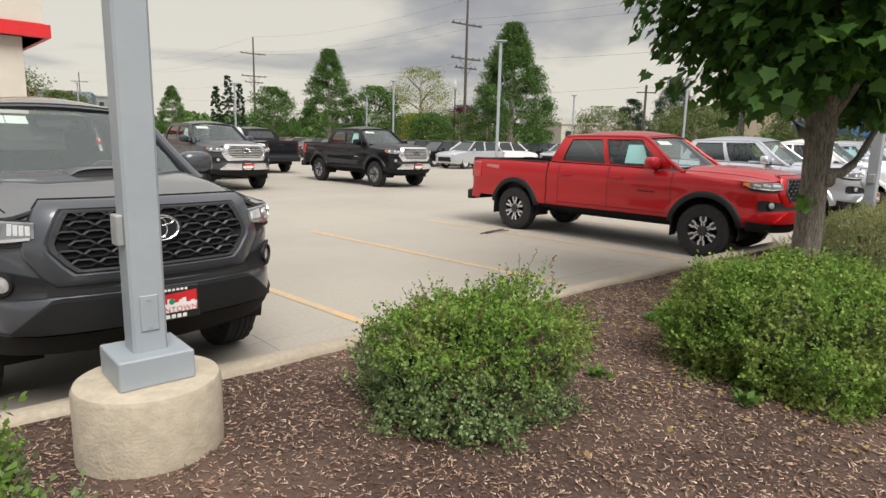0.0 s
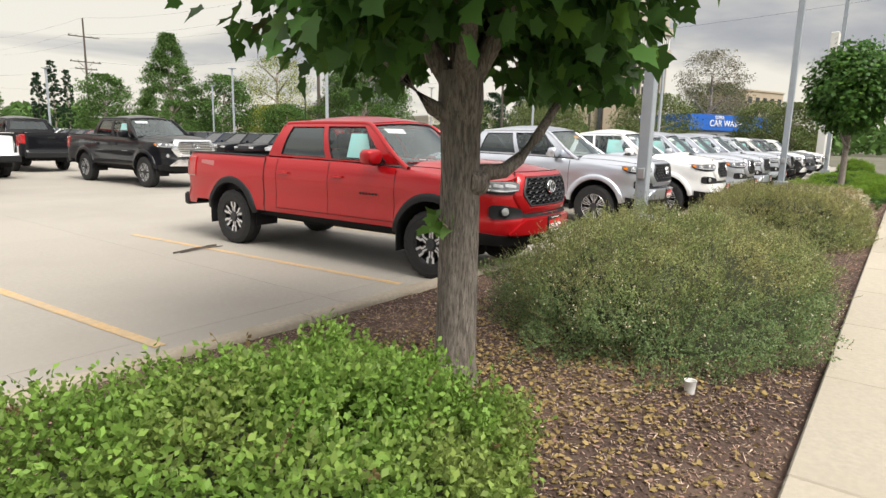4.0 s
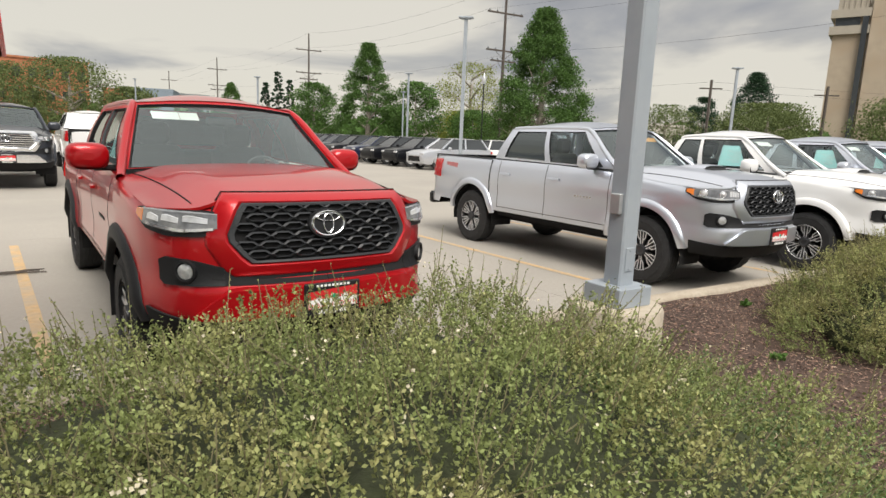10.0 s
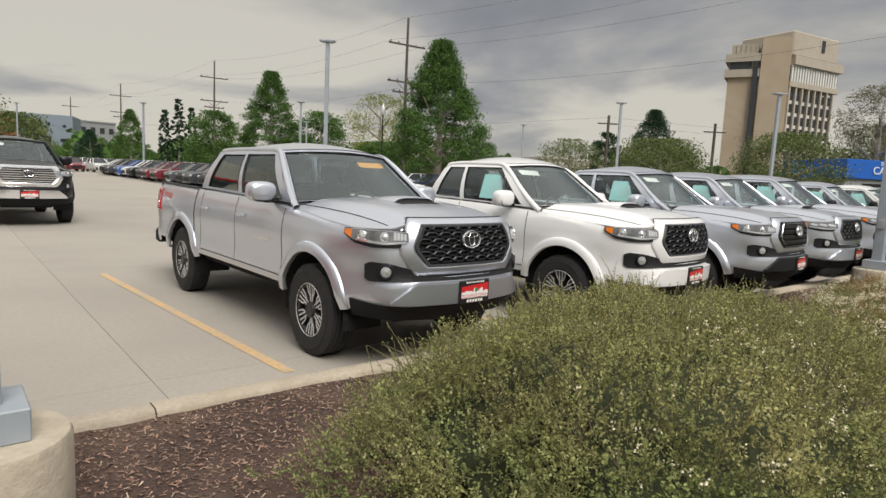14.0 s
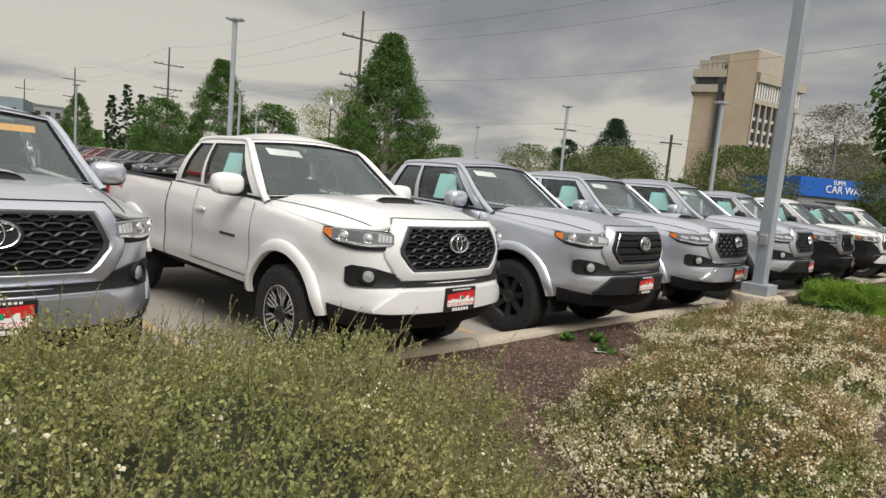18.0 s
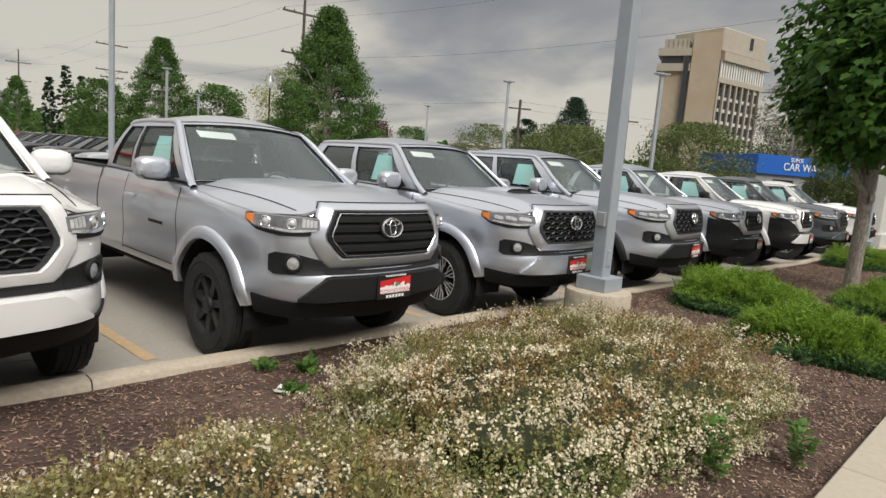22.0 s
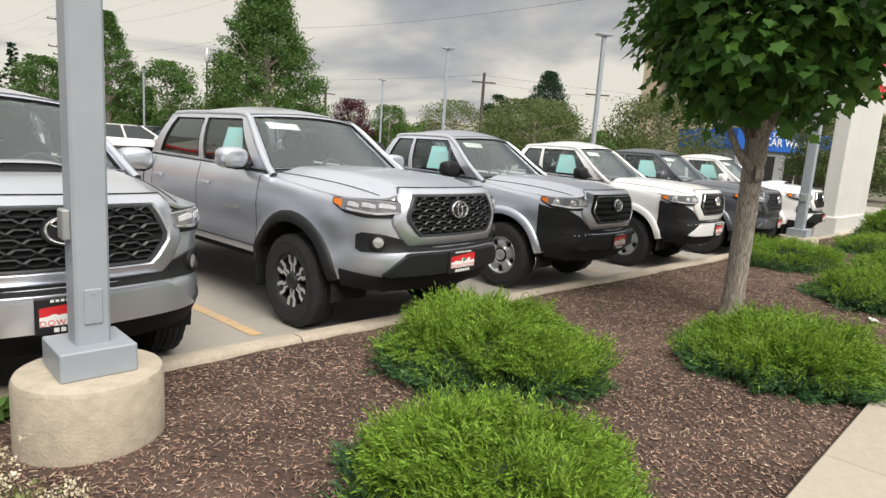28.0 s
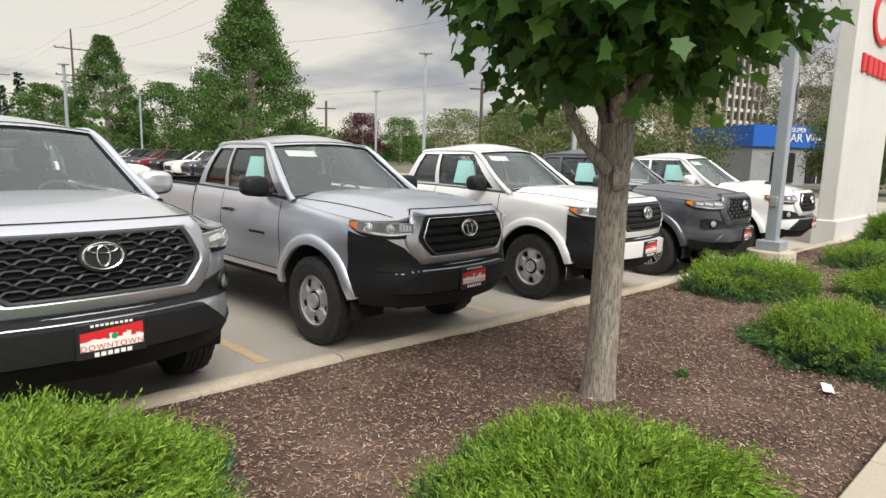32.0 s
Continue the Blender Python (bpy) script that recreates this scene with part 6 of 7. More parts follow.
def street_tree(label, x, y, trunk_r, fork, crown_r, crown_z, crown_h, count, seed, side_limb=None, sprout=None, lean=0.0, young=0.10, leaf_scale=1.0, droop=None, up_limb=None, bark=None):
    bark = bark or BARK_NEAR
    ob = thing("maple_tree", label, "tree", "maples in the planting strip", pose(x, y, 0.08))
    r = np.random.default_rng(seed)
    rr = random.Random(seed)
    g = Geo()
    zs0 = [-0.12, 0.0, 0.06, 0.18, 0.4, 0.7, 1.0, 1.3, 1.6, fork - 0.1, fork + 0.1]
    rad = [1.55, 1.42, 1.22, 1.10, 1.02, 1.0, 0.97, 0.95, 0.98, 1.10, 1.05]
    rows = []
    for z in np.linspace(-0.12, fork + 0.1, 60):
        k = float(np.interp(z, zs0, rad))
        row = []
        for q in range(44):
            a = 2 * math.pi * q / 44
            rq = trunk_r * k * (1 + 0.055 * noise.noise((math.cos(a) * 2.2, math.sin(a) * 2.2, z * 1.2 + seed)) + 0.03 * noise.noise((math.cos(a) * 7, math.sin(a) * 7, z * 4)) + 0.022 * noise.noise((math.cos(a) * 2, math.sin(a) * 2, z * 22 + 5)))
            row.append((rq * math.cos(a) + lean * z + 0.012 * math.sin(z * 2), rq * math.sin(a), z))
        rows.append(row)
    g.grid(rows, close=True)
    put("trunk", g.mesh("trunk", bark, 60), ob, "grey-brown furrowed trunk")
    if side_limb:
        # a burl round a sawn-off branch at the side limb's foot
        g = Geo()
        m = Matrix.Translation(Vector(side_limb[0])) @ pose(0, 0, -0.04, 90, 0, 20)
        g.lathe([(0.0, trunk_r + 0.010), (0.022, trunk_r + 0.012), (0.030, trunk_r + 0.022), (0.045, trunk_r + 0.024), (0.066, trunk_r + 0.004), (0.09, trunk_r - 0.05)], 16, m)
        put("burl", g.mesh("burl", bark, 60), ob, "round healed pruning scar")
    limbs = []
    for k in range(5):
        a = 2 * math.pi * k / 5 + rr.uniform(-0.3, 0.3)
        rise = rr.uniform(0.9, 1.5)
        reach = crown_r * rr.uniform(0.45, 0.75)
        p0 = Vector((lean * fork, 0, fork - 0.05))
        pts = [p0]
        for t in (0.25, 0.5, 0.75, 1.0):
            pts.append(Vector((p0.x + math.cos(a) * reach * t ** 1.15 + rr.uniform(-0.05, 0.05), math.sin(a) * reach * t ** 1.15 + rr.uniform(-0.05, 0.05), fork + rise * t * 1.1)))
        limbs.append((pts, trunk_r * 0.55))
    limbs.append(([Vector((lean * fork, 0, fork)), Vector((0.05, 0.03, fork + 1.0)), Vector((0, 0, crown_z + crown_h * 0.6))], trunk_r * 0.7))
    if side_limb:
        limbs.append(([Vector(p) for p in side_limb], trunk_r * 0.50))
    if up_limb:
        limbs.append(([Vector(p) for p in up_limb], trunk_r * 0.46))
    for pts, r0 in limbs:
        g = Geo()
        g.tube(pts, [r0 * (1 - 0.78 * i / (len(pts) - 1)) for i in range(len(pts))], 9)
        put("limb", g.mesh("limb", bark, 60), ob)
    # twigs and leaves: clumps over the whole crown, denser outside
    clumps = 420
    d = unit(r.normal(size=(clumps, 3)))
    rad_c = r.uniform(0.35, 1.0, clumps) ** 0.55
    c = d * rad_c[:, None] * np.array([crown_r, crown_r, crown_h])
    low = c[:, 2] < 0
    c[low, 2] *= 0.86
    c *= bumpy(d, 0.10, 4, seed)[:, None]
    per = count // clumps
    n = clumps * per
    off = np.clip(r.normal(size=(n, 3)), -1.8, 1.8) * np.array([0.17, 0.17, 0.13])
    pl = np.repeat(c, per, axis=0) + off + np.array([0, 0, crown_z])
    outd = unit(pl - np.array([0, 0, crown_z - 0.4]))
    along = unit(outd * np.array([1, 1, 0.2]) * 0.8 + np.array([0, 0, -0.75]) + r.normal(size=(n, 3)) * 0.35)
    normal = unit(outd * 0.7 + np.array([0, 0, 0.7]) + r.normal(size=(n, 3)) * 0.35)
    size = r.uniform(0.085, 0.16, n) * leaf_scale
    flat_r = np.hypot(pl[:, 0], pl[:, 1])
    clear = fork - 0.04 + 0.50 * np.exp(-(flat_r / 0.62) ** 2) + 0.20 * np.clip(-pl[:, 1] / 0.8, 0, 1)
    keep = pl[:, 2] > clear + 0.10 * r.normal(size=n)
    bright = r.uniform(size=n) < young
    for nm, sel, m in (("crown", keep & ~bright, MAPLE), ("young_leaves", keep & bright, MAPLE_BRIGHT)):
        put(nm, leaves(nm, pl[sel], along[sel], normal[sel], size[sel], MAPLE_SHAPE, m), ob, "dark green lobed leaves" if nm == "crown" else "lighter green young leaves")
    if droop:
        # leaves hanging from the end of the side limb
        c = np.array(droop)
        n = 460
        p = c + np.clip(r.normal(size=(n, 3)), -1.8, 1.8) * np.array([0.22, 0.22, 0.15])
        put("limb_leaves", leaves("limb_leaves", p, unit(r.normal(size=(n, 3)) * 0.5 + np.array([0.2, -0.1, -0.9])), unit(r.normal(size=(n, 3)) * 0.5 + np.array([0, -0.3, 0.8])), r.uniform(0.08, 0.15, n), MAPLE_SHAPE, MAPLE), ob, "dark green leaves hanging from the side limb")
    if sprout:
        p = np.array(sprout) + r.normal(size=(9, 3)) * 0.04
        g = Geo()
        g.tube([(sprout[0] * 0.3, sprout[1] * 0.3, sprout[2] - 0.1), tuple(sprout)], [0.008, 0.003], 5)
        put("sprout_stem", g.mesh("sprout_stem", BARK, 60), ob)
        put("sprout_leaves", leaves("sprout_leaves", p, unit(r.normal(size=(9, 3)) + np.array([0, 0, -1.0])), r.normal(size=(9, 3)) + np.array([-0.6, -0.8, 0.3]), np.full(9, 0.095), MAPLE_SHAPE, MAPLE_BRIGHT), ob, "sprout of pale green leaves")
    return ob


street_tree("broad maple with a low side limb on mulch", 6.68, 1.83, 0.119, 1.78, 1.48, 3.35, 1.75, 18000, 21,
            side_limb=[(0.02, -0.02, 1.31), (0.13, -0.10, 1.32), (0.22, -0.16, 1.33), (0.33, -0.20, 1.40), (0.46, -0.24, 1.53), (0.64, -0.26, 1.71), (0.80, -0.28, 1.90), (0.95, -0.3, 2.3)], sprout=(-0.20, 0.0, 1.08), droop=(0.72, -0.28, 2.06),
            up_limb=[(-0.02, 0.0, 1.60), (-0.15, 0.09, 1.68), (-0.30, 0.18, 1.83), (-0.46, 0.28, 2.02), (-0.62, 0.38, 2.3)])
street_tree("young maple with pruned trunk on mulch", 28.90, 1.50, 0.100, 1.75, 1.25, 3.35, 1.60, 11000, 22, young=0.3, leaf_scale=0.98, bark=BARK_PALE,
            side_limb=[(-0.04, 0, 1.55), (-0.16, 0.1, 1.72), (-0.30, 0.2, 2.0), (-0.45, 0.3, 2.4)], lean=0.02)

# bark chips over the soil
def chips(name, n, ln, wd, material, seed, label, fresh=1.0):
    """fresh: the share that lies on the newer, darker stretch of the bed."""
    r = np.random.default_rng(seed)
    x = r.uniform(-1.5, 40, n)
    x = x[r.uniform(size=n) < np.interp(x, [8.5, 10.0, 20.0, 23.5], [1.0, fresh, fresh, 1.0])]
    n = len(x)
    y = 0.06 + r.uniform(0, 1, n) * (3.72 - 0.0135 * (x - 2.0) - KERB_W - 0.08)
    z = np.array([strip_z(a, b) for a, b in zip(x, y)]) + r.uniform(0.002, 0.014, n)
    a = r.uniform(0, math.pi, n)
    al = np.stack([np.cos(a), np.sin(a), r.normal(size=n) * 0.16], axis=1)
    nm = np.stack([r.normal(size=n) * 0.25, r.normal(size=n) * 0.25, np.ones(n)], axis=1)
    shape = np.array([(-wd, -0.5, -0.05), (wd, -0.42, 0.05), (wd * 0.8, 0.5, -0.05), (-wd * 0.9, 0.42, 0.05)])
    me_v = leaves(name, np.stack([x, y, z], axis=1), al, nm, ln * r.uniform(0.4, 1.5, n), shape, material)
    tagged(put(name, me_v), label, "mulch", kind="stuff")


chips("bark_chips", 190000, 0.026, 0.12, CHIP, 31, "reddish brown shredded bark chips on the bed")
chips("dry_bark_chips", 72000, 0.030, 0.07, PALECHIP, 32, "sun-bleached pale bark chips on the bed", 0.35)
r_ = np.random.default_rng(33)
n_ = 7000
px_, py_ = 6.6 + r_.normal(size=n_) * 1.3, 1.5 + r_.normal(size=n_) * 0.8
sel_ = (py_ > 0.1) & (py_ < 3.35)
px_, py_ = px_[sel_], py_[sel_]
pz_ = np.array([strip_z(a, b) for a, b in zip(px_, py_)]) + 0.014
tagged(put("leaf_litter", leaves("leaf_litter", np.stack([px_, py_, pz_], axis=1), r_.normal(size=(len(px_), 3)) * np.array([1, 1, 0.2]), np.array([0, 0, 1.0]) + r_.normal(size=(len(px_), 3)) * 0.4, r_.uniform(0.012, 0.036, len(px_)), MAPLE_SHAPE, LITTER)), "dry tan leaves and seeds under the maple", "leaf litter", kind="stuff")

# small weeds
for x, y, s in ((5.1, 2.45, 0.10), (3.6, 2.0, 0.08), (22.6, 2.95, 0.10), (23.05, 3.05, 0.12), (20.2, 2.85, 0.12), (19.9, 2.55, 0.10), (14.3, 2.9, 0.07), (3.9, 1.2, 0.09), (29.7, 1.3, 0.07), (16.9, 2.6, 0.08), (17.3, 2.2, 0.07), (20.0, 3.05, 0.10), (5.6, 2.2, 0.07), (13.0, 1.9, 0.06)):
    r = np.random.default_rng(int(x * 100))
    n = 34
    a = r.uniform(0, 6.28, n)
    al = np.stack([np.cos(a), np.sin(a), r.uniform(0.3, 1.4, n)], axis=1)
    pl = r.normal(size=(n, 3)) * s * 0.3
    pl[:, 2] = np.abs(pl[:, 2]) * 0.8
    w = tagged(put("weed", leaves("weed", pl, al, r.normal(size=(n, 3)) + np.array([0, 0, 1.0]), s * r.uniform(0.4, 1.0, n), DIAMOND, WEED)), "small green weed growing out of the mulch", "weed", "weeds in the bed", "stuff")
    w.matrix_basis = pose(x, y, strip_z(x, y))

def leafy_weed(x, y, h, seed):
    """An upright weed: stems set with long pale green leaves."""
    ob = thing("tall_weed", "upright leafy green weed growing out of the mulch", "weed", "tall weeds in the bed", pose(x, y, strip_z(x, y)))
    r = np.random.default_rng(seed)
    for k in range(4):
        a = r.uniform(0, 6.28)
        tip = Vector((math.cos(a) * h * 0.3, math.sin(a) * h * 0.3, h * r.uniform(0.7, 1.0)))
        g = Geo()
        g.tube([(0, 0, -0.01), tuple(tip * 0.5 + Vector((0, 0, 0.02))), tuple(tip)], [0.004, 0.003, 0.0015], 5)
        put("stem", g.mesh("stem", STEM, 60), ob)
        n = 26
        t = r.uniform(0.2, 1.0, n)
        p = np.array(tip)[None, :] * t[:, None]
        b = r.uniform(0, 6.28, n)
        al = np.stack([np.cos(b), np.sin(b), r.uniform(0.1, 0.8, n)], axis=1)
        put("leaf_spray", leaves("leaf_spray", p, al, np.array([0, 0, 1.0]) + r.normal(size=(n, 3)) * 0.4, h * 0.26 * r.uniform(0.5, 1.0, n), DIAMOND * np.array([0.8, 1, 1]), WEED), ob)


leafy_weed(21.05, 0.40, 0.36, 61)
leafy_weed(21.60, 0.22, 0.30, 62)
leafy_weed(24.20, 0.17, 0.20, 63)

# ---- the rest of the lot: rows of parked vehicles far off ----
def suv_parts(color, seed):
    """Meshes of a small crossover facing -y, 4.6 m long, nose at y = 0."""
    out = []
    sec = [(0.0, 0.55, 0.72, 0.70), (0.08, 0.32, 0.88, 0.82), (0.35, 0.28, 0.97, 0.89), (0.80, 0.30, 1.02, 0.915), (1.25, 0.30, 1.06, 0.92), (2.4, 0.30, 1.08, 0.92), (3.6, 0.30, 1.10, 0.92), (4.3, 0.32, 1.10, 0.89), (4.55, 0.36, 1.06, 0.83), (4.60, 0.60, 0.95, 0.76)]
    g = Geo()
    rows = []
    for y, lo, hi, w in sec:
        mid = (lo + hi) / 2
        half = [(w * 0.93, lo), (w, lo + 0.10), (w, mid + 0.08), (w * 0.965, hi - 0.05), (w * 0.86, hi), (w * 0.4, hi + 0.02)]
        rows.append([(x, y, z) for x, z in half] + [(-x, y, z) for x, z in half[::-1]])
    g.grid(rows, close=True, flip=True)
    g.add(rows[0], [tuple(range(12))])
    g.add(rows[-1], [tuple(range(12))[::-1]])
    out.append(("body", g.mesh("body", color, 40), ""))
    # greenhouse
    low = [(-0.78, 1.22, 1.06), (0.78, 1.22, 1.06), (0.80, 4.28, 1.09), (-0.80, 4.28, 1.09)]
    top = [(-0.58, 2.02, 1.60), (0.58, 2.02, 1.60), (0.58, 3.95, 1.60), (-0.58, 3.95, 1.60)]
    g = Geo()
    g.add(low + top, [(0, 1, 5, 4), (1, 2, 6, 5), (2, 3, 7, 6), (3, 0, 4, 7)])
    out.append(("glasshouse", g.mesh("glasshouse", FARGLASS, 0), "dark tinted glass"))
    g = Geo()
    rows = [[(x * (1 if 0 < i < 5 else 0.97), y, 1.605 + 0.06 * (1 - (x / 0.6) ** 2) * math.sin(math.pi * (0.1 + 0.8 * i / 5))) for x in (-0.6, -0.4, 0, 0.4, 0.6)] for i, y in enumerate((1.98, 2.2, 2.7, 3.3, 3.8, 4.02))]
    g.grid(rows, flip=True)
    out.append(("roof", g.mesh("roof", color, 40), ""))
    for x in (-1, 1):
        for (l, t) in ((low[0], top[0]), (low[3], top[3]), ((0.79, 2.75, 1.08), (0.59, 2.85, 1.59))):
            g = Geo()
            g.tube([(abs(l[0]) * x, l[1], l[2]), (abs(t[0]) * x, t[1], t[2] + 0.01)], [0.05, 0.045], 5)
            out.append(("pillar", g.mesh("pillar", color, 40), ""))
    for x in (-1, 1):
        g = Geo()
        g.box(min(0.48 * x, 0.80 * x), 0.02, 0.74, max(0.48 * x, 0.80 * x), 0.22, 0.86, bevel=0.03)
        out.append(("headlight", g.mesh("headlight", LAMPGLASS, 30), ""))
        g = Geo()
        g.box(min(0.50 * x, 0.84 * x), 4.44, 0.86, max(0.50 * x, 0.84 * x), 4.60, 1.02, bevel=0.03)
        out.append(("tail_light", g.mesh("tail_light", REDLENS, 30), ""))
        g = Geo()
        g.box(min(0.90 * x, 1.06 * x), 1.50, 1.05, max(0.90 * x, 1.06 * x), 1.64, 1.19, bevel=0.03)
        out.append(("side_mirror", g.mesh("side_mirror", color, 30), ""))
    g = Geo()
    g.box(-0.52, -0.02, 0.42, 0.52, 0.06, 0.68, bevel=0.02)
    out.append(("grille", g.mesh("grille", BLACKTRIM, 30), ""))
    return out


FARGLASS = mat("far_car_glass", (0.03, 0.035, 0.038), 0.06, vary=0.05, spec=0.9)


def suv_wheel():
    g = Geo()
    m = pose(0, 0, 0, 0, 90, 0)
    g.lathe([(0.2, -0.10), (0.33, -0.11), (0.35, -0.07), (0.35, 0.07), (0.33, 0.11), (0.2, 0.10)], 24, m)
    g.slot = 1
    g.lathe([(0.0, -0.085), (0.20, -0.10)], 16, m)
    g.lathe([(0.20, 0.10), (0.0, 0.085)], 16, m)
    return g.mesh("wheel", [TYRE, MACHINED], 40)


SUV_WHEEL = suv_wheel()
SUVS = []


def suv(color, text, at_, group):
    for made_color, proto in SUVS:
        if made_color is color:
            ob = copy_thing(proto, at_)
            ob["label"], ob["group"] = text, group
            return ob
    ob = thing("parked_car", text, "car", group, at_)
    for nm, me, lab in suv_parts(color, 1):
        put(nm, me, ob, lab)
    for x in (-0.80, 0.80):
        for y in (0.92, 3.62):
            put("wheel", SUV_WHEEL, ob, m=pose(x, y, 0.35))
    SUVS.append((color, ob))
    return ob


CAR_TEXT = {BLACK: "black", GREYMET: "dark grey", WHITE: "white", COOLSILVER: "silver", NAVY: "navy blue", BLUE: "bright blue", MAROON: "dark red", DARKGREY: "charcoal", RED: "red"}
rr = random.Random(5)
COLUMNS_ = [
    (24.6, 27.0, 17, -88, [COOLSILVER, BLACK, BLACK, NAVY, BLACK, GREYMET, BLACK, DARKGREY, MAROON, MAROON, GREYMET, BLACK, WHITE, BLUE, GREYMET, BLACK, WHITE]),
    (34.0, 28.5, 15, 92, [WHITE, BLACK, GREYMET, COOLSILVER, BLACK, MAROON, NAVY, GREYMET]),
    (38.2, 24.5, 16, -88, [GREYMET, BLACK, COOLSILVER, BLACK, NAVY, WHITE, BLACK, MAROON]),
]
for x0, y0, n, turn, cols in COLUMNS_:
    for k in range(n):
        c = cols[k % len(cols)]
        y = y0 + 2.75 * k + rr.uniform(-0.1, 0.1)
        suv(c, "%s crossover in a long row across the lot" % CAR_TEXT[c], pose(x0 + rr.uniform(-0.2, 0.2), y, 0, 0, 0, turn + rr.uniform(-1.5, 1.5)), "cars in the far rows")
for y, x0, n, turn, cols in ((79.0, 16.0, 7, 0, [WHITE, RED, COOLSILVER, MAROON, WHITE, GREYMET]), (90.0, 14.0, 8, 0, [WHITE, COOLSILVER, RED, WHITE, GREYMET])):
    for k in range(n):
        c = cols[k % len(cols)]
        suv(c, "%s crossover at the far end of the lot" % CAR_TEXT[c], pose(x0 + 2.72 * k + rr.uniform(-0.12, 0.12), y + rr.uniform(-0.2, 0.2), 0, 0, 0, turn + rr.uniform(2, 5)), "cars in the far rows")
suv(RED, "red car beyond the last pickup", pose(52.5, 12.5, 0, 0, 0, 80), "cars in the far rows")


# ---- far lamps, utility poles and wires ----
WOODPOLE = mat("weathered_pole_wood", (0.09, 0.075, 0.065), 0.95, vary=0.3, scale=8)
DARKMETAL = mat("dark_metal", (0.025, 0.027, 0.03), 0.6, vary=0.1)


def far_lamp(x, y, h, turn, label, heads=2):
    ob = thing("lot_lamp", label, "lamp post", "far lot lamps", pose(x, y, 0, 0, 0, turn))
    g = Geo()
    g.box(-0.075, -0.075, 0, 0.075, 0.075, h, bevel=0.01)
    put("shaft", g.mesh("shaft", POLE, 30), ob)
    g = Geo()
    g.lathe([(0.3, -0.05), (0.3, 0.5), (0.0, 0.51)], 20)
    put("concrete_base", g.mesh("concrete_base", BASECON, 40), ob)
    lamp_heads(ob, h, heads)


for x, y, h, turn in ((24.6, 22.7, 6.9, -40), (45.9, 23.1, 6.8, -40), (44.6, 13.0, 6.5, -30), (44.4, 63.5, 6.9, -40), (27.0, 62.0, 7.0, -40), (34.5, 45.0, 6.9, -40), (20.5, 100.0, 8.5, -40), (56.0, 41.0, 6.9, -40)):
    far_lamp(x, y, h, turn, "grey double-head lot lamp above the parked rows")


def utility_pole(x, y, h):
    ob = thing("utility_pole", "tall weathered wooden utility pole with crossarms", "utility pole", "utility poles", pose(x, y, 0))
    g = Geo()
    g.tube([(0, 0, -0.3), (0, 0, h * 0.5), (0, 0, h)], [0.20, 0.16, 0.11], 12)
    put("pole", g.mesh("pole", WOODPOLE, 60), ob)
    for z, w in ((h - 2.6, 2.1), (h - 6.2, 2.1), (h - 7.2, 1.5)):
        g = Geo()
        g.box(-w, -0.10, z - 0.07, w, 0.10, z + 0.07, pose(0, 0, 0, 0, 0, -4), 0.01)
        for dx in (-1, 1):
            if z < h - 3:
                g.tube([(dx * w * 0.55, 0, z), (0, 0, z - 0.9)], [0.03, 0.03], 5)
        put("crossarm", g.mesh("crossarm", WOODPOLE, 30), ob)
        for dx in (-0.95, -0.5, 0.5, 0.95):
            g = Geo()
            g.lathe([(0.0, 0.07), (0.05, 0.07), (0.06, 0.16), (0.03, 0.24), (0.0, 0.25)], 8, pose(dx * w, 0, z))
            put("insulator", g.mesh("insulator", DARKMETAL, 40), ob)


POLES = [(50.6, 0.5, 17.0), (48.4, 50.2, 16.8), (46.3, 99.0, 17.7), (44.0, 152.0, 18.2), (41.8, 203.0, 18.5)]
for x, y, h in POLES:
    utility_pole(x, y, h)


def wire(a, b, sag, r=0.008):
    pts = [Vector(a).lerp(Vector(b), t) - Vector((0, 0, sag * 4 * t * (1 - t))) for t in np.linspace(0, 1, 17)]
    g = Geo()
    g.tube(pts, [r] * 17, 5)
    tagged(put("power_line", g.mesh("power_line", DARKMETAL, 60)), "thin dark overhead power line", "power line", "overhead wires")


for (x0, y0, h0), (x1, y1, h1) in zip(POLES[:-1], POLES[1:]):
    for dz, dx in ((-2.4, -2.0), (-2.4, 2.0), (-6.0, 1.9), (0.1, 0.0)):
        wire((x0 + dx, y0, h0 + dz), (x1 + dx, y1, h1 + dz), 1.1)
for x, y, h in ((65.3, 37.9, 8.5), (72.0, 30.0, 8.0), (58.0, 56.0, 7.5), (63.0, 60.0, 7.5)):
    ob = thing("wood_post", "short dark wooden line post among the trees", "utility pole", "line posts", pose(x, y, 0))
    g = Geo()
    g.tube([(0, 0, -0.3), (0, 0, h)], [0.16, 0.13], 10)
    put("pole", g.mesh("pole", WOODPOLE, 60), ob)
    g = Geo()
    g.box(-1.1, -0.06, h - 0.9, 1.1, 0.06, h - 0.78, pose(0, 0, 0, 0, 0, -40))
    put("crossarm", g.mesh("crossarm", WOODPOLE, 30), ob)
wire((65.3, 37.9, 8.3), (140, -10, 9.0), 1.0)
wire((65.3, 37.9, 7.6), (140, -10, 8.2), 1.0)
wire((65.3, 37.9, 8.3), (30, 140, 9), 1.5)
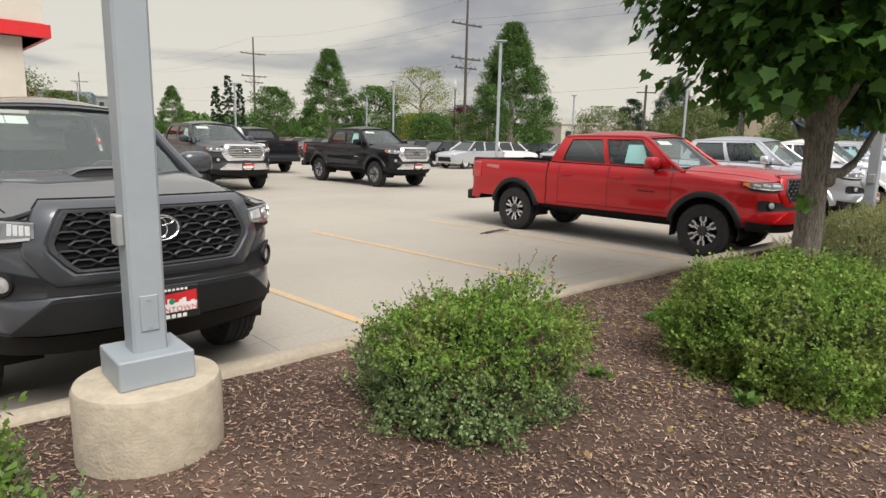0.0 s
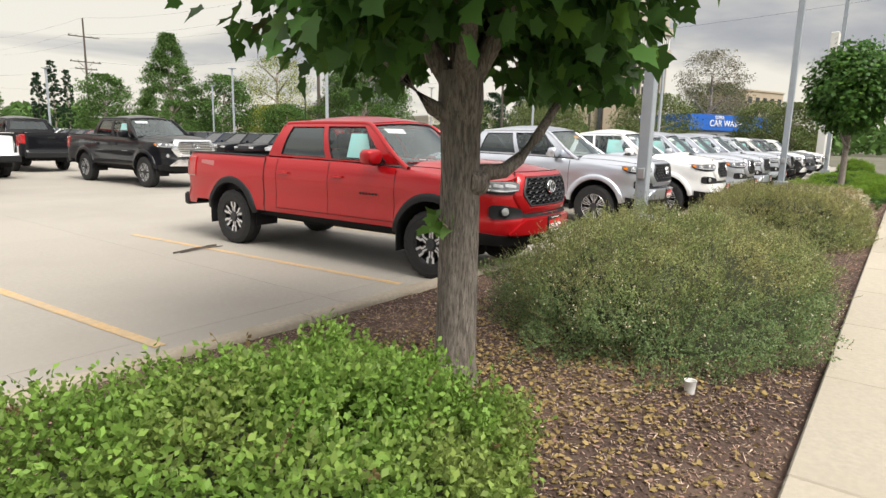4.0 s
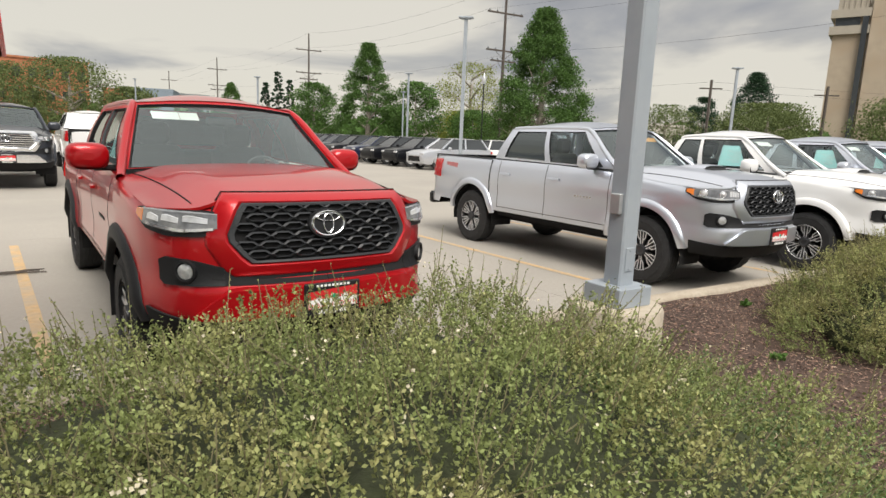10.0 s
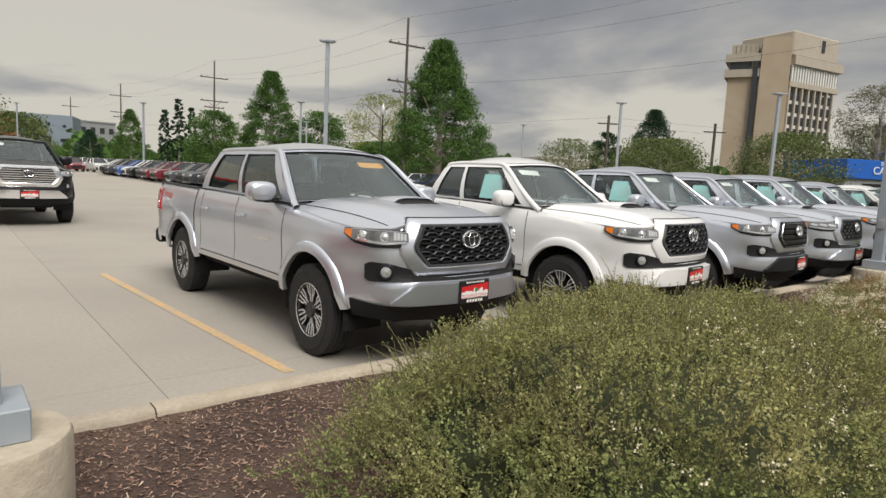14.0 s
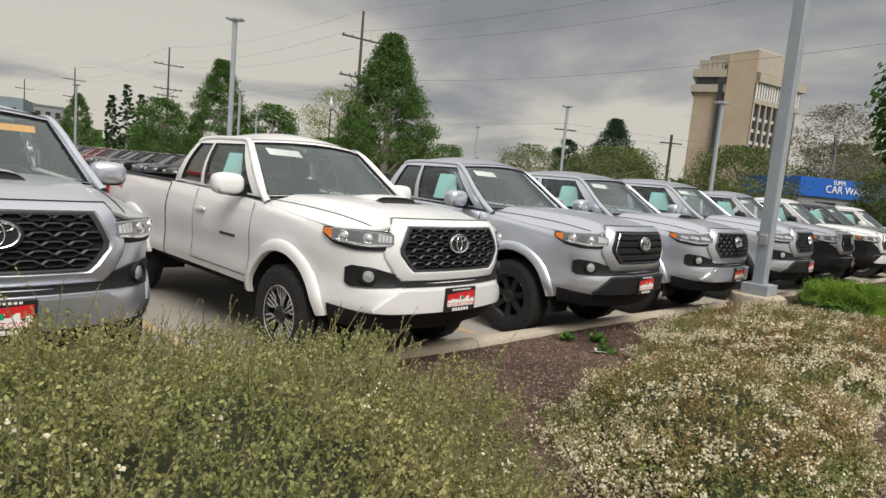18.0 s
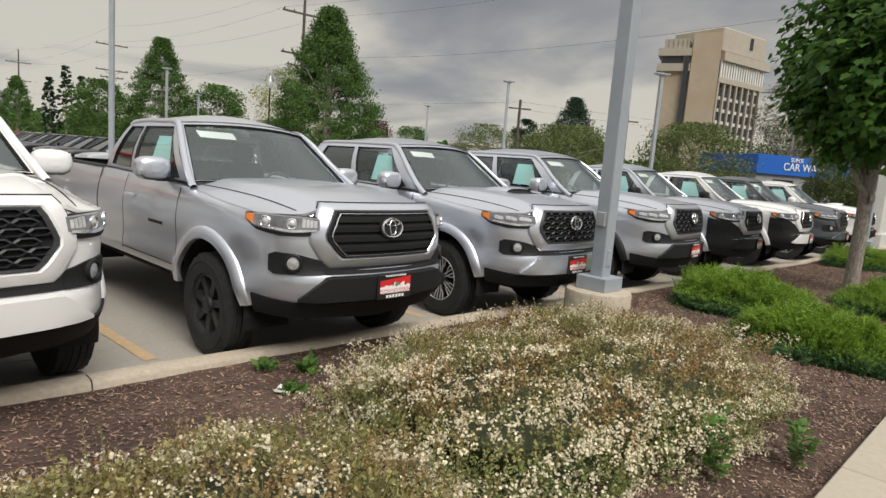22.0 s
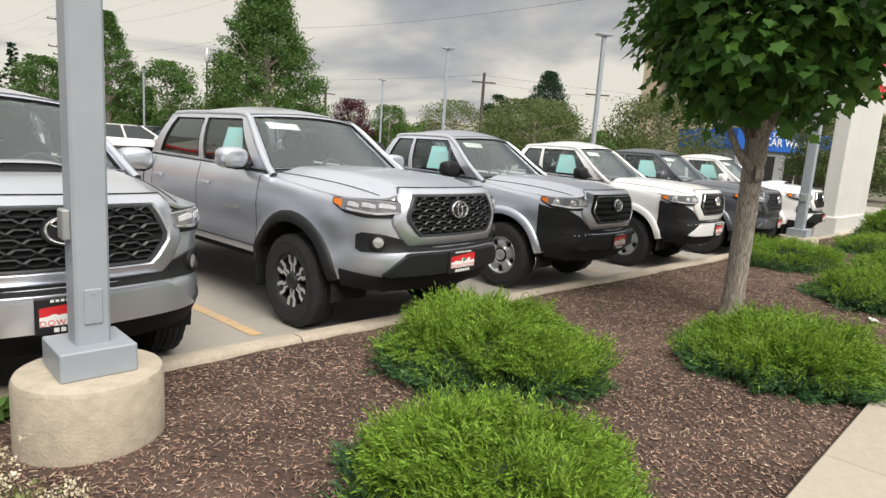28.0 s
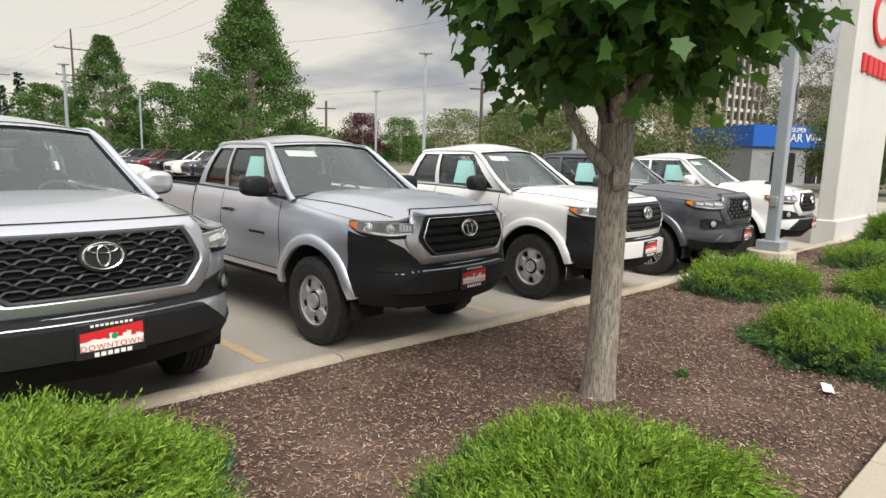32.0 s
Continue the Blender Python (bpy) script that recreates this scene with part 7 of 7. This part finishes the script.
# an acorn street lamp among the far rows
ob = thing("street_lamp", "dark post with an acorn-shaped lamp", "street lamp", at_=pose(43.0, 46.0, 0))
g = Geo()
g.lathe([(0.16, 0), (0.10, 0.6), (0.06, 1.0), (0.05, 6.6), (0.12, 6.7), (0.0, 6.75)], 12)
put("post", g.mesh("post", DARKMETAL, 50), ob)
g = Geo()
g.lathe([(0.12, 6.7), (0.20, 6.95), (0.17, 7.25), (0.07, 7.5), (0.02, 7.75), (0.0, 7.8)], 14)
put("globe", g.mesh("globe", LAMPGLASS, 50), ob)


# ---- far trees ----
def far_tree(label, x, y, h, w, kind, material, seed, bare=0.2, leaf=0.42, count=6000, name="tree"):
    if material is not FAR_BARE:
        leaf, count = leaf * 0.74, int(count * 1.6)
    ob = thing(name, label, "tree", "trees behind the lot", pose(x, y, 0))
    r = np.random.default_rng(seed)
    g = Geo()
    g.tube([(0, 0, -0.2), (0.1, 0, h * 0.4), (0, 0, h * 0.85)], [w * 0.035 + 0.06, w * 0.025 + 0.04, 0.03], 9)
    put("trunk", g.mesh("trunk", BARK, 60), ob)
    for k in range(6):
        a = k * 2.4 + r.uniform(-0.3, 0.3)
        z = h * (bare + 0.08 + 0.08 * k)
        g = Geo()
        g.tube([(0, 0, z), (math.cos(a) * w * 0.18, math.sin(a) * w * 0.18, z + h * 0.10), (math.cos(a) * w * 0.38, math.sin(a) * w * 0.38, z + h * 0.2)], [w * 0.014 + 0.02, w * 0.01 + 0.015, 0.015], 6)
        put("limb", g.mesh("limb", BARK, 60), ob)
    clumps = 320 if kind == "cone" else 170
    t = r.uniform(0, 1, clumps)
    if kind == "cone":
        prof = np.interp(t, [0, 0.08, 0.25, 0.6, 0.85, 1.0], [0.80, 0.98, 1.0, 0.62, 0.28, 0.03])
    elif kind == "column":
        prof = np.interp(t, [0, 0.2, 0.7, 1.0], [0.6, 1.0, 0.9, 0.3])
    else:
        prof = np.sqrt(np.maximum(0.02, 1 - (2 * t - 0.85) ** 2 / 1.35))
    a = r.uniform(0, 6.283, clumps)
    rad = prof * np.sqrt(r.uniform(0.45 if kind == "cone" else 0.25, 1.0, clumps)) * w / 2 * (1 + 0.12 * np.sin(3 * a + 9 * t))
    c = np.stack([np.cos(a) * rad, np.sin(a) * rad, h * (bare + (1 - bare) * t)], axis=1)
    per = int(count * (2.4 if kind == "cone" else 1.6)) // clumps
    n = clumps * per
    sp = 0.10 * w * (0.42 if kind != "round" else 0.7)
    pl = np.repeat(c, per, axis=0) + np.clip(r.normal(size=(n, 3)), -1.7, 1.7) * np.array([sp, sp, sp * 0.62])
    pl[:, 2] = np.minimum(pl[:, 2], h * 1.01)
    outd = unit(pl - np.array([0, 0, h * 0.4]))
    al = unit(outd + r.normal(size=(n, 3)) * 0.8)
    put("crown", leaves("crown", pl, al, outd + r.normal(size=(n, 3)) * 0.6, (0.52 if kind == "cone" else 0.66) * leaf * r.uniform(0.5, 1.2, n), DIAMOND * (np.array([2.6, 0.32, 1]) if material is FAR_BARE else np.array([1.6, 1, 1])), material), ob)


TREES = [
    (44.5, 39.8, 12.4, 8.6, "cone", FAR_GREEN, "tall dense conical green tree behind the cars", 0.02, 0.34, 20000),
    (43.0, 70.0, 12.6, 8.4, "cone", FAR_GREEN, "conical green tree behind the far rows", 0.03, 0.40, 12000),
    (47.5, 66.0, 8.2, 6.5, "round", FAR_GREEN, "round green tree beside the conical one", 0.12, 0.42, 5000),
    (39.0, 78.0, 8.0, 6.5, "round", FAR_GREEN, "round green tree behind the far rows", 0.1, 0.42, 5000),
    (37.0, 92.0, 8.8, 1.7, "column", FAR_DARK, "narrow dark columnar tree far off", 0.08, 0.35, 3500),
    (38.8, 92.0, 10.4, 2.0, "column", FAR_DARK, "narrow dark columnar tree, the tallest of three", 0.08, 0.35, 3500),
    (40.6, 92.0, 9.4, 1.7, "column", FAR_DARK, "narrow dark columnar tree far off", 0.08, 0.35, 3500),
    (36.5, 110.0, 9.6, 6.0, "cone", FAR_GREEN, "small conical green tree far off", 0.05, 0.45, 4500),
    (60.0, 72.0, 12.0, 9.5, "round", FAR_YELLOW, "thin-crowned pale yellow-green tree", 0.35, 0.36, 3000),
    (56.0, 68.0, 5.2, 7.5, "round", FAR_YELLOW, "low yellow-green tree behind the parked cars", 0.1, 0.4, 4500),
    (62.5, 66.0, 5.4, 6.0, "round", FAR_OLIVE, "low olive tree behind the parked cars", 0.1, 0.4, 4000),
    (52.0, 60.0, 5.0, 6.0, "round", FAR_GREEN, "low rounded green tree", 0.1, 0.4, 4000),
    (72.0, 48.0, 6.6, 8.0, "round", FAR_OLIVE, "loose olive tree with thin crown", 0.15, 0.34, 3200),
    (80.0, 48.5, 8.0, 4.0, "round", FAR_DARK, "small dark rounded evergreen", 0.08, 0.36, 4500),
    (84.5, 44.5, 11.2, 8.5, "cone", FAR_DARK, "broad dark evergreen tree", 0.1, 0.42, 6500),
    (65.0, 31.5, 5.8, 9.5, "round", FAR_OLIVE, "wide olive-green tree behind the lamps", 0.08, 0.34, 7000),
    (70.5, 33.5, 5.4, 7.0, "round", FAR_OLIVE, "olive-green tree behind the lamps", 0.08, 0.34, 5000),
    (66.0, 20.5, 6.2, 8.0, "round", FAR_OLIVE, "spreading olive-green tree near the car wash", 0.2, 0.34, 5500),
    (103.0, 24.5, 15.0, 10.5, "round", FAR_BARE, "large half-bare brown tree behind the car wash", 0.2, 0.45, 5500),
    (112.0, 26.0, 11.0, 12.0, "round", FAR_OLIVE, "olive tree behind the car wash", 0.1, 0.5, 5000),
    (84.0, 13.6, 6.5, 6.5, "round", FAR_OLIVE, "olive tree in front of the car wash sign", 0.12, 0.36, 5000),
    (80.0, 10.0, 6.0, 7.0, "round", FAR_OLIVE, "olive tree beside the car wash", 0.1, 0.36, 5000),
    (96.0, 100.0, 9.4, 9.0, "round", FAR_RED, "dark red-leaved round tree", 0.1, 0.5, 4000),
    (104.0, 98.0, 9.0, 8.0, "round", FAR_GREEN, "green tree beside the red one", 0.1, 0.5, 4000),
    (13.0, 120.0, 12.0, 16.0, "round", FAR_OLIVE, "broad olive tree before the brick building", 0.05, 0.6, 6000),
    (2.0, 125.0, 11.0, 16.0, "round", FAR_OLIVE, "broad olive tree before the brick building", 0.05, 0.6, 6000),
    (22.0, 118.0, 8.0, 9.0, "round", FAR_OLIVE, "olive tree far across the lot", 0.05, 0.6, 4000),
    (31.0, 112.0, 6.0, 5.0, "cone", FAR_DARK, "small dark evergreen far off", 0.05, 0.4, 3000),
]
for k, (x, y, h, w, kind, m_, text, bare, leaf, count) in enumerate(TREES):
    far_tree(text, x, y, h, w, kind, m_, 100 + k, bare, leaf, count)
# a low belt of woods closes the horizon
r = np.random.default_rng(77)
n = 26000
ang = r.uniform(radians(-12), radians(105), n)
dist = r.uniform(150, 230, n)
lump = 2.2 + 1.6 * np.sin(ang * 41) + 1.4 * np.sin(ang * 97 + 1)
hh = np.maximum(2.5, 4.0 + lump) * r.uniform(0, 1, n) ** 0.8
pl = np.stack([15 + np.cos(ang) * dist, np.sin(ang) * dist, hh * dist / 190], axis=1)
tagged(put("far_woods", leaves("far_woods", pl, r.normal(size=(n, 3)), r.normal(size=(n, 3)) + np.array([-0.5, -0.5, 0.4]), 1.5 * r.uniform(0.5, 1.3, n), DIAMOND * np.array([1.8, 1, 1]), FAR_GREEN)), "low belt of green trees along the horizon", "woods", kind="stuff")

# ---- buildings ----
TANWALL = mat("tan_tower_wall", (0.43, 0.355, 0.27), 0.9, vary=0.06, scale=0.6, stain=(0.40, 0.31, 0.22), stain_scale=0.15)
PALEBAND = mat("pale_concrete_band", (0.40, 0.36, 0.30), 0.9, vary=0.06, scale=0.8)
PIERTAN = mat("brown_pier_concrete", (0.27, 0.225, 0.18), 0.9, vary=0.08, scale=0.8)
DARKWINDOW = mat("dark_far_window", (0.035, 0.04, 0.045), 0.15, vary=0.2, scale=2)
BLUEGREY = mat("blue_grey_panel", (0.22, 0.27, 0.32), 0.8, vary=0.06, scale=0.5)
ORANGEWALL = mat("orange_brick", (0.42, 0.16, 0.08), 0.9, vary=0.12, scale=1.0)
GREYWALL = mat("grey_block_wall", (0.28, 0.29, 0.30), 0.9, vary=0.08, scale=1.5)
WASHBLUE = mat("blue_fascia", (0.01, 0.11, 0.48), 0.5, vary=0.05, scale=1)
WHITEPANEL = mat("white_metal_panel", (0.66, 0.66, 0.63), 0.5, vary=0.03, scale=0.7, stain=(0.58, 0.58, 0.55), stain_scale=0.6)
REDSIGN = mat("red_sign_paint", (0.60, 0.02, 0.025), 0.4, vary=0.05)
CREAM = mat("cream_panel", (0.55, 0.51, 0.45), 0.7, vary=0.04, scale=0.8)
WHITESIGN = mat("white_sign_paint", (0.82, 0.82, 0.82), 0.5, vary=0.03)


def framed(origin, to):
    """A frame whose x runs from origin to to, y points away behind, z up."""
    a, b = Vector((*origin, 0)), Vector((*to, 0))
    d = (b - a).normalized()
    m = Matrix(((d.x, -d.y, 0, a.x), (d.y, d.x, 0, a.y), (0, 0, 1, 0), (0, 0, 0, 1)))
    return m, (b - a).length


# the tower
tower = thing("office_tower", "tall tan concrete tower with pale cornice and window grid", "building", at_=Matrix.Identity(4))
mA, wA_ = framed((161.1, 73.2), (165.4, 61.8))
mB, wB_ = framed((165.4, 61.8), (185.0, 57.8))
TOP = 34.6
g = Geo()
g.box(0, 0, -0.3, wA_, 28, TOP - 2.5, mA)
put("wall", g.mesh("wall", TANWALL, 0), tower)
g = Geo()
g.box(-0.8, -0.8, TOP - 6.2, wA_ * 0.56, 29, TOP - 4.4, mA)
g.box(-0.8, -0.8, TOP - 2.6, wA_ * 0.56, 29, TOP - 0.8, mA)
g.box(1.6, -1.2, TOP - 3.4, wB_ + 1.2, 14, TOP - 1.4, mB)
g.box(1.2, -0.7, TOP - 8.4, wB_ + 0.8, 10, TOP - 7.2, mB)
put("cornice", g.mesh("cornice", PALEBAND, 0), tower, "pale concrete cornice bands")
g = Geo()
g.box(0.9, -0.6, TOP - 1.4, wB_ * 0.96, 13, TOP + 4.3, mB, 0.3)
put("penthouse", g.mesh("penthouse", PALEBAND, 30), tower, "pale blank upper storey")
g = Geo()
g.box(wB_ * 0.60, -0.75, TOP + 0.6, wB_ * 0.66, -0.55, TOP + 3.4, mB)
put("penthouse_slot", g.mesh("penthouse_slot", DARKWINDOW, 0), tower)
g = Geo()
g.box(1.4, -0.3, TOP - 7.2, wB_ + 0.4, 10, TOP - 3.4, mB)
put("louvre_recess", g.mesh("louvre_recess", DARKWINDOW, 0), tower)
for k in range(18):
    g = Geo()
    x = 1.6 + k * (wB_ - 1.4) / 18
    g.box(x, -0.6, TOP - 7.2, x + 0.62, -0.2, TOP - 3.4, mB)
    put("louvre", g.mesh("louvre", WHITEPANEL, 0), tower)
g = Geo()
g.box(wA_ * 0.57, -0.9, -0.3, wA_ + 0.9, 27, TOP + 2.6, mA)
put("stair_core", g.mesh("stair_core", TANWALL, 0), tower, "tan stair core rising above the roof")
g = Geo()
g.box(0.4, -0.3, TOP - 0.8, wA_ * 0.5, 6, TOP + 1.4, mA)
put("roof_screen", g.mesh("roof_screen", PALEBAND, 0), tower)
for k in range(7):
    g = Geo()
    g.box(0.4 + k * 1.05, -0.5, TOP - 0.8, 0.6 + k * 1.05, -0.3, TOP + 1.4, mA)
    put("screen_fin", g.mesh("screen_fin", PALEBAND, 0), tower)
g = Geo()
g.box(wA_ * 0.44, -0.95, 0, wA_ * 0.53, 0.1, TOP - 2.6, mA)
put("stair_window", g.mesh("stair_window", DARKWINDOW, 0), tower, "dark full-height glazed slot")
g = Geo()
g.box(0.2, -0.25, TOP - 4.4, wA_ * 0.40, 0.1, TOP - 2.6, mA)
put("top_window", g.mesh("top_window", DARKWINDOW, 0), tower)
for row in range(9):
    for col in range(7):
        g = Geo()
        x = 2.3 + col * 2.5
        z = TOP - 11.4 - row * 2.85
        if col == 0 or row < 8:
            g.box(x, -0.12, z, x + 1.55, 0.2, z + 2.0, mB)
            put("window", g.mesh("window", DARKWINDOW, 0), tower)
for col in range(8):
    g = Geo()
    x = 1.3 + col * 2.5
    g.box(x, -0.6, 6, x + 0.5, 0.1, TOP - 8.3, mB)
    put("pier", g.mesh("pier", PALEBAND, 0), tower, "pale concrete vertical pier")

# blue-grey block with an orange end
blk = thing("office_block", "blue-grey flat-roofed block with an orange brick end", "building", at_=Matrix.Identity(4))
m1, w1 = framed((26.5, 171.0), (37.0, 168.0))
g = Geo()
g.box(0, 0, -0.3, w1, 14, 11.2, m1)
put("wall", g.mesh("wall", BLUEGREY, 0), blk)
g = Geo()
g.box(-5.0, 0.6, -0.3, -0.05, 14, 10.8, m1)
put("brick_end", g.mesh("brick_end", ORANGEWALL, 0), blk, "orange brick end wall")
for x, z, w, h in ((8.4, 5.0, 1.8, 0.8), (5.0, 4.8, 1.5, 1.4), (5.6, 8.6, 0.8, 0.8), (8.9, 8.4, 0.7, 0.6), (-3.8, 4.6, 1.0, 1.4), (-1.6, 4.6, 1.0, 1.4)):
    g = Geo()
    g.box(x, -0.1 if x > 0 else 0.5, z, x + w, 0.7, z + h, m1)
    put("window", g.mesh("window", DARKWINDOW, 0), blk)
# brick building behind the trees, and low dark ones
def plain_building(label, x0, y0, x1, y1, depth, h, wall_mat, rows, cols):
    ob = thing("building", label, "building", "far buildings", Matrix.Identity(4))
    m, w = framed((x0, y0), (x1, y1))
    g = Geo()
    g.box(0, 0, -0.3, w, depth, h, m)
    g.box(-0.2, -0.2, h, w + 0.2, depth, h + 0.4, m)
    put("wall", g.mesh("wall", wall_mat, 0), ob)
    for i in range(rows):
        for k in range(cols):
            g = Geo()
            a = w * (k + 0.25) / cols
            z = h * (i + 0.45) / (rows + 0.3)
            g.box(a, -0.08, z, a + w / cols * 0.5, 0.1, z + h / rows * 0.42, m)
            put("window", g.mesh("window", DARKWINDOW, 0), ob)
    return ob


plain_building("low orange-brick building behind olive trees", -22, 150, 18, 156, 16, 14.5, ORANGEWALL, 3, 14)
plain_building("dark grey block far down the road", 44, 205, 54, 207, 12, 12, GREYWALL, 3, 4)
plain_building("pale low house between the trees", 62, 84, 70, 82, 8, 3.6, CREAM, 1, 3)
plain_building("low pale building behind the trees", 92, 70, 104, 64, 10, 5.2, CREAM, 1, 4)
plain_building("tan block behind the tower trees", 175, 34, 190, 28, 14, 15, TANWALL, 4, 5)

# car wash with a blue fascia
wash = thing("car_wash", "low grey car wash with a bright blue fascia", "building", at_=Matrix.Identity(4))
mW, wW = framed((87.2, 22.8), (101.0, 15.4))
g = Geo()
g.box(0.3, 0.3, -0.3, wW, 9, 3.5, mW)
put("wall", g.mesh("wall", GREYWALL, 0), wash)
g = Geo()
g.box(0, 0, 3.4, wW + 0.3, 9.3, 5.45, mW, 0.02)
put("fascia", g.mesh("fascia", WASHBLUE, 30), wash, "bright blue fascia")
for k in range(3):
    g = Geo()
    g.box(2.6 + k * 4.2, 0.18, 0.0, 5.3 + k * 4.2, 0.35, 2.9, mW)
    put("bay_opening", g.mesh("bay_opening", UNDER, 0), wash)
for k in range(3):
    g = Geo()
    g.tube([tuple(mW @ Vector((3 + k * 4.5, -0.4, 0))), tuple(mW @ Vector((3 + k * 4.5, -0.4, 2.6))), tuple(mW @ Vector((1.2 + k * 4.5, -0.4, 2.7)))], [0.06] * 3, 6)
    put("vacuum_boom", g.mesh("vacuum_boom", WHITEPANEL, 40), wash)


def lettering(word, size, material, parent, m, name="lettering", extrude=0.03):
    cu = bpy.data.curves.new(name, "FONT")
    cu.body, cu.size, cu.align_x, cu.align_y, cu.extrude = word, size, "LEFT", "BOTTOM", extrude
    tmp = new(name, cu)
    me = bpy.data.meshes.new_from_object(tmp.evaluated_get(bpy.context.evaluated_depsgraph_get()))
    bpy.data.objects.remove(tmp)
    me.materials.clear()
    me.materials.append(material)
    return put(name, me, parent, m=m)


lettering("CAR WASH", 1.15, WHITESIGN, wash, mW @ pose(3.4, -0.06, 3.72, 90))
lettering("SUPER", 0.62, WHITESIGN, wash, mW @ pose(4.3, -0.06, 4.75, 90))

# white sign pylon with red shapes
pyl = thing("sign_pylon", "tall white panel sign pylon with red lettering shapes", "sign", at_=pose(40.45, 3.2, 0))
g = Geo()
g.box(0, 0.0, -0.2, 3.4, 0.36, 7.2, bevel=0.03)
put("panel", g.mesh("panel", WHITEPANEL, 30), pyl)
g = Geo()
g.box(-0.06, -0.06, -0.2, 3.46, 0.42, 0.55, bevel=0.02)
put("plinth", g.mesh("plinth", WHITEPANEL, 30), pyl)
for k, w in enumerate((0.20, 0.24, 0.24, 0.24, 0.20, 0.24)):
    g = Geo()
    g.box(0.48 + 0.42 * k, -0.05, 3.70, 0.48 + 0.42 * k + w * 1.3, 0.0, 4.10, bevel=0.02)
    put("letter_bar", g.mesh("letter_bar", REDSIGN, 30), pyl)
g = Geo()
g.lathe([(0.52, 0.0), (0.52, 0.05), (0.66, 0.05), (0.66, 0.0)], 40, pose(1.70, 0.0, 4.95, 90) @ Matrix.Diagonal((1.2, 0.85, 1, 1)))
put("round_mark", g.mesh("round_mark", REDSIGN, 40), pyl)

# showroom with a red band
show = thing("showroom", "cream panelled showroom with a red band and tall windows", "building", at_=Matrix.Identity(4))
mS, wS = framed((-2.0, 39.95), (7.1, 40.2))
g = Geo()
g.box(0, 0.5, -0.3, wS - 1.0, 20, 6.6, mS)
put("lower_wall", g.mesh("lower_wall", CREAM, 0), show)
g = Geo()
g.box(0, 0.1, 6.6, wS, 20, 13, mS)
put("upper_wall", g.mesh("upper_wall", CREAM, 0), show)
for i in range(2):
    for k in range(3):
        g = Geo()
        g.box(wS - 4.2 * (i + 1) + 0.02, -0.02, 7.35 + 1.9 * k, wS - 4.2 * i - 0.02, 0.08, 7.35 + 1.9 * (k + 1) - 0.04, mS)
        put("wall_panel", g.mesh("wall_panel", CREAM, 0), show, "cream metal panel")
g = Geo()
g.box(-0.2, -0.25, 6.6, wS + 0.25, 20, 7.3, mS, 0.02)
put("red_band", g.mesh("red_band", REDSIGN, 0), show)
g = Geo()
g.box(2, 0.42, 0.4, wS - 3.6, 0.6, 6.3, mS)
put("shop_window", g.mesh("shop_window", DARKWINDOW, 0), show)
for k in range(5):
    g = Geo()
    g.box(2, 0.34, 1.2 + 1.2 * k, wS - 3.6, 0.42, 1.3 + 1.2 * k, mS)
    put("mullion", g.mesh("mullion", GALV, 0), show)
lettering("730", 0.95, DARKMETAL, show, mS @ pose(wS - 2.3, -0.05, 10.6, 90))

# ---- litter and small things ----
def flat_scrap(name, label, x, y, z, w, d, turn, material, category):
    g = Geo()
    rows = [[(w * (i / 4 - 0.5), d * (k / 3 - 0.5), 0.006 + 0.012 * noise.noise((i * 0.9, k * 0.9, x))) for k in range(4)] for i in range(5)]
    g.grid(rows)
    g.grid([[(p[0], p[1], p[2] - 0.002) for p in r] for r in rows], flip=True)
    tagged(put(name, g.mesh(name, material, 60), m=pose(x, y, z, 0, 0, turn)), label, category)


flat_scrap("paper_scrap", "torn white paper lying on the mulch", 30.33, 0.52, 0.125, 0.20, 0.07, 20, PAPER, "litter")
flat_scrap("napkin", "crumpled white napkin on the mulch", 19.88, 2.60, 0.13, 0.12, 0.10, 40, PAPER, "litter")
flat_scrap("green_wrapper", "small green wrapper on the mulch", 23.04, 0.66, 0.12, 0.07, 0.03, 10, PLATEGREEN, "litter")
flat_scrap("wood_splinter", "pale wood splinter on the mulch", 7.2, 0.95, 0.13, 0.24, 0.02, -35, PALECHIP, "litter")
flat_scrap("pavement_scrap", "white scrap at the sidewalk edge", 9.35, 0.2, 0.13, 0.09, 0.06, 20, PAPER, "litter")
g = Geo()
g.lathe([(0.028, 0), (0.036, 0.09), (0.038, 0.092), (0.034, 0.09), (0.026, 0.005), (0.0, 0.005)], 20)
tagged(put("paper_cup", g.mesh("paper_cup", PAPER, 40), m=pose(7.44, 0.64, 0.115)), "white paper cup standing on the mulch", "cup")
stick = thing("fallen_sticks", "thin dark sticks lying on the concrete", "stick", at_=pose(8.35, 7.40, 0.012))
for a, b in (((-0.38, -0.02, 0), (0.30, 0.05, 0.01)), ((-0.30, -0.06, 0), (0.36, -0.01, 0)), ((0.0, 0.02, 0), (0.34, 0.10, 0.01))):
    g = Geo()
    g.tube([a, ((a[0] + b[0]) / 2, (a[1] + b[1]) / 2 + 0.02, 0.012), b], [0.012, 0.011, 0.006], 6)
    put("stick", g.mesh("stick", WOODPOLE, 60), stick)

# ---- paving pieces, last ----
for k, (x0, y0, x1, y1, low) in enumerate(SLABS):
    put("slab", slab(x0, y0, x1, y1, low), lot_bed)
for k in range(42):
    put("paving_slab", walk_slab, sidewalk, m=pose(-15 + 1.5 * k, -0.855, 0.10))
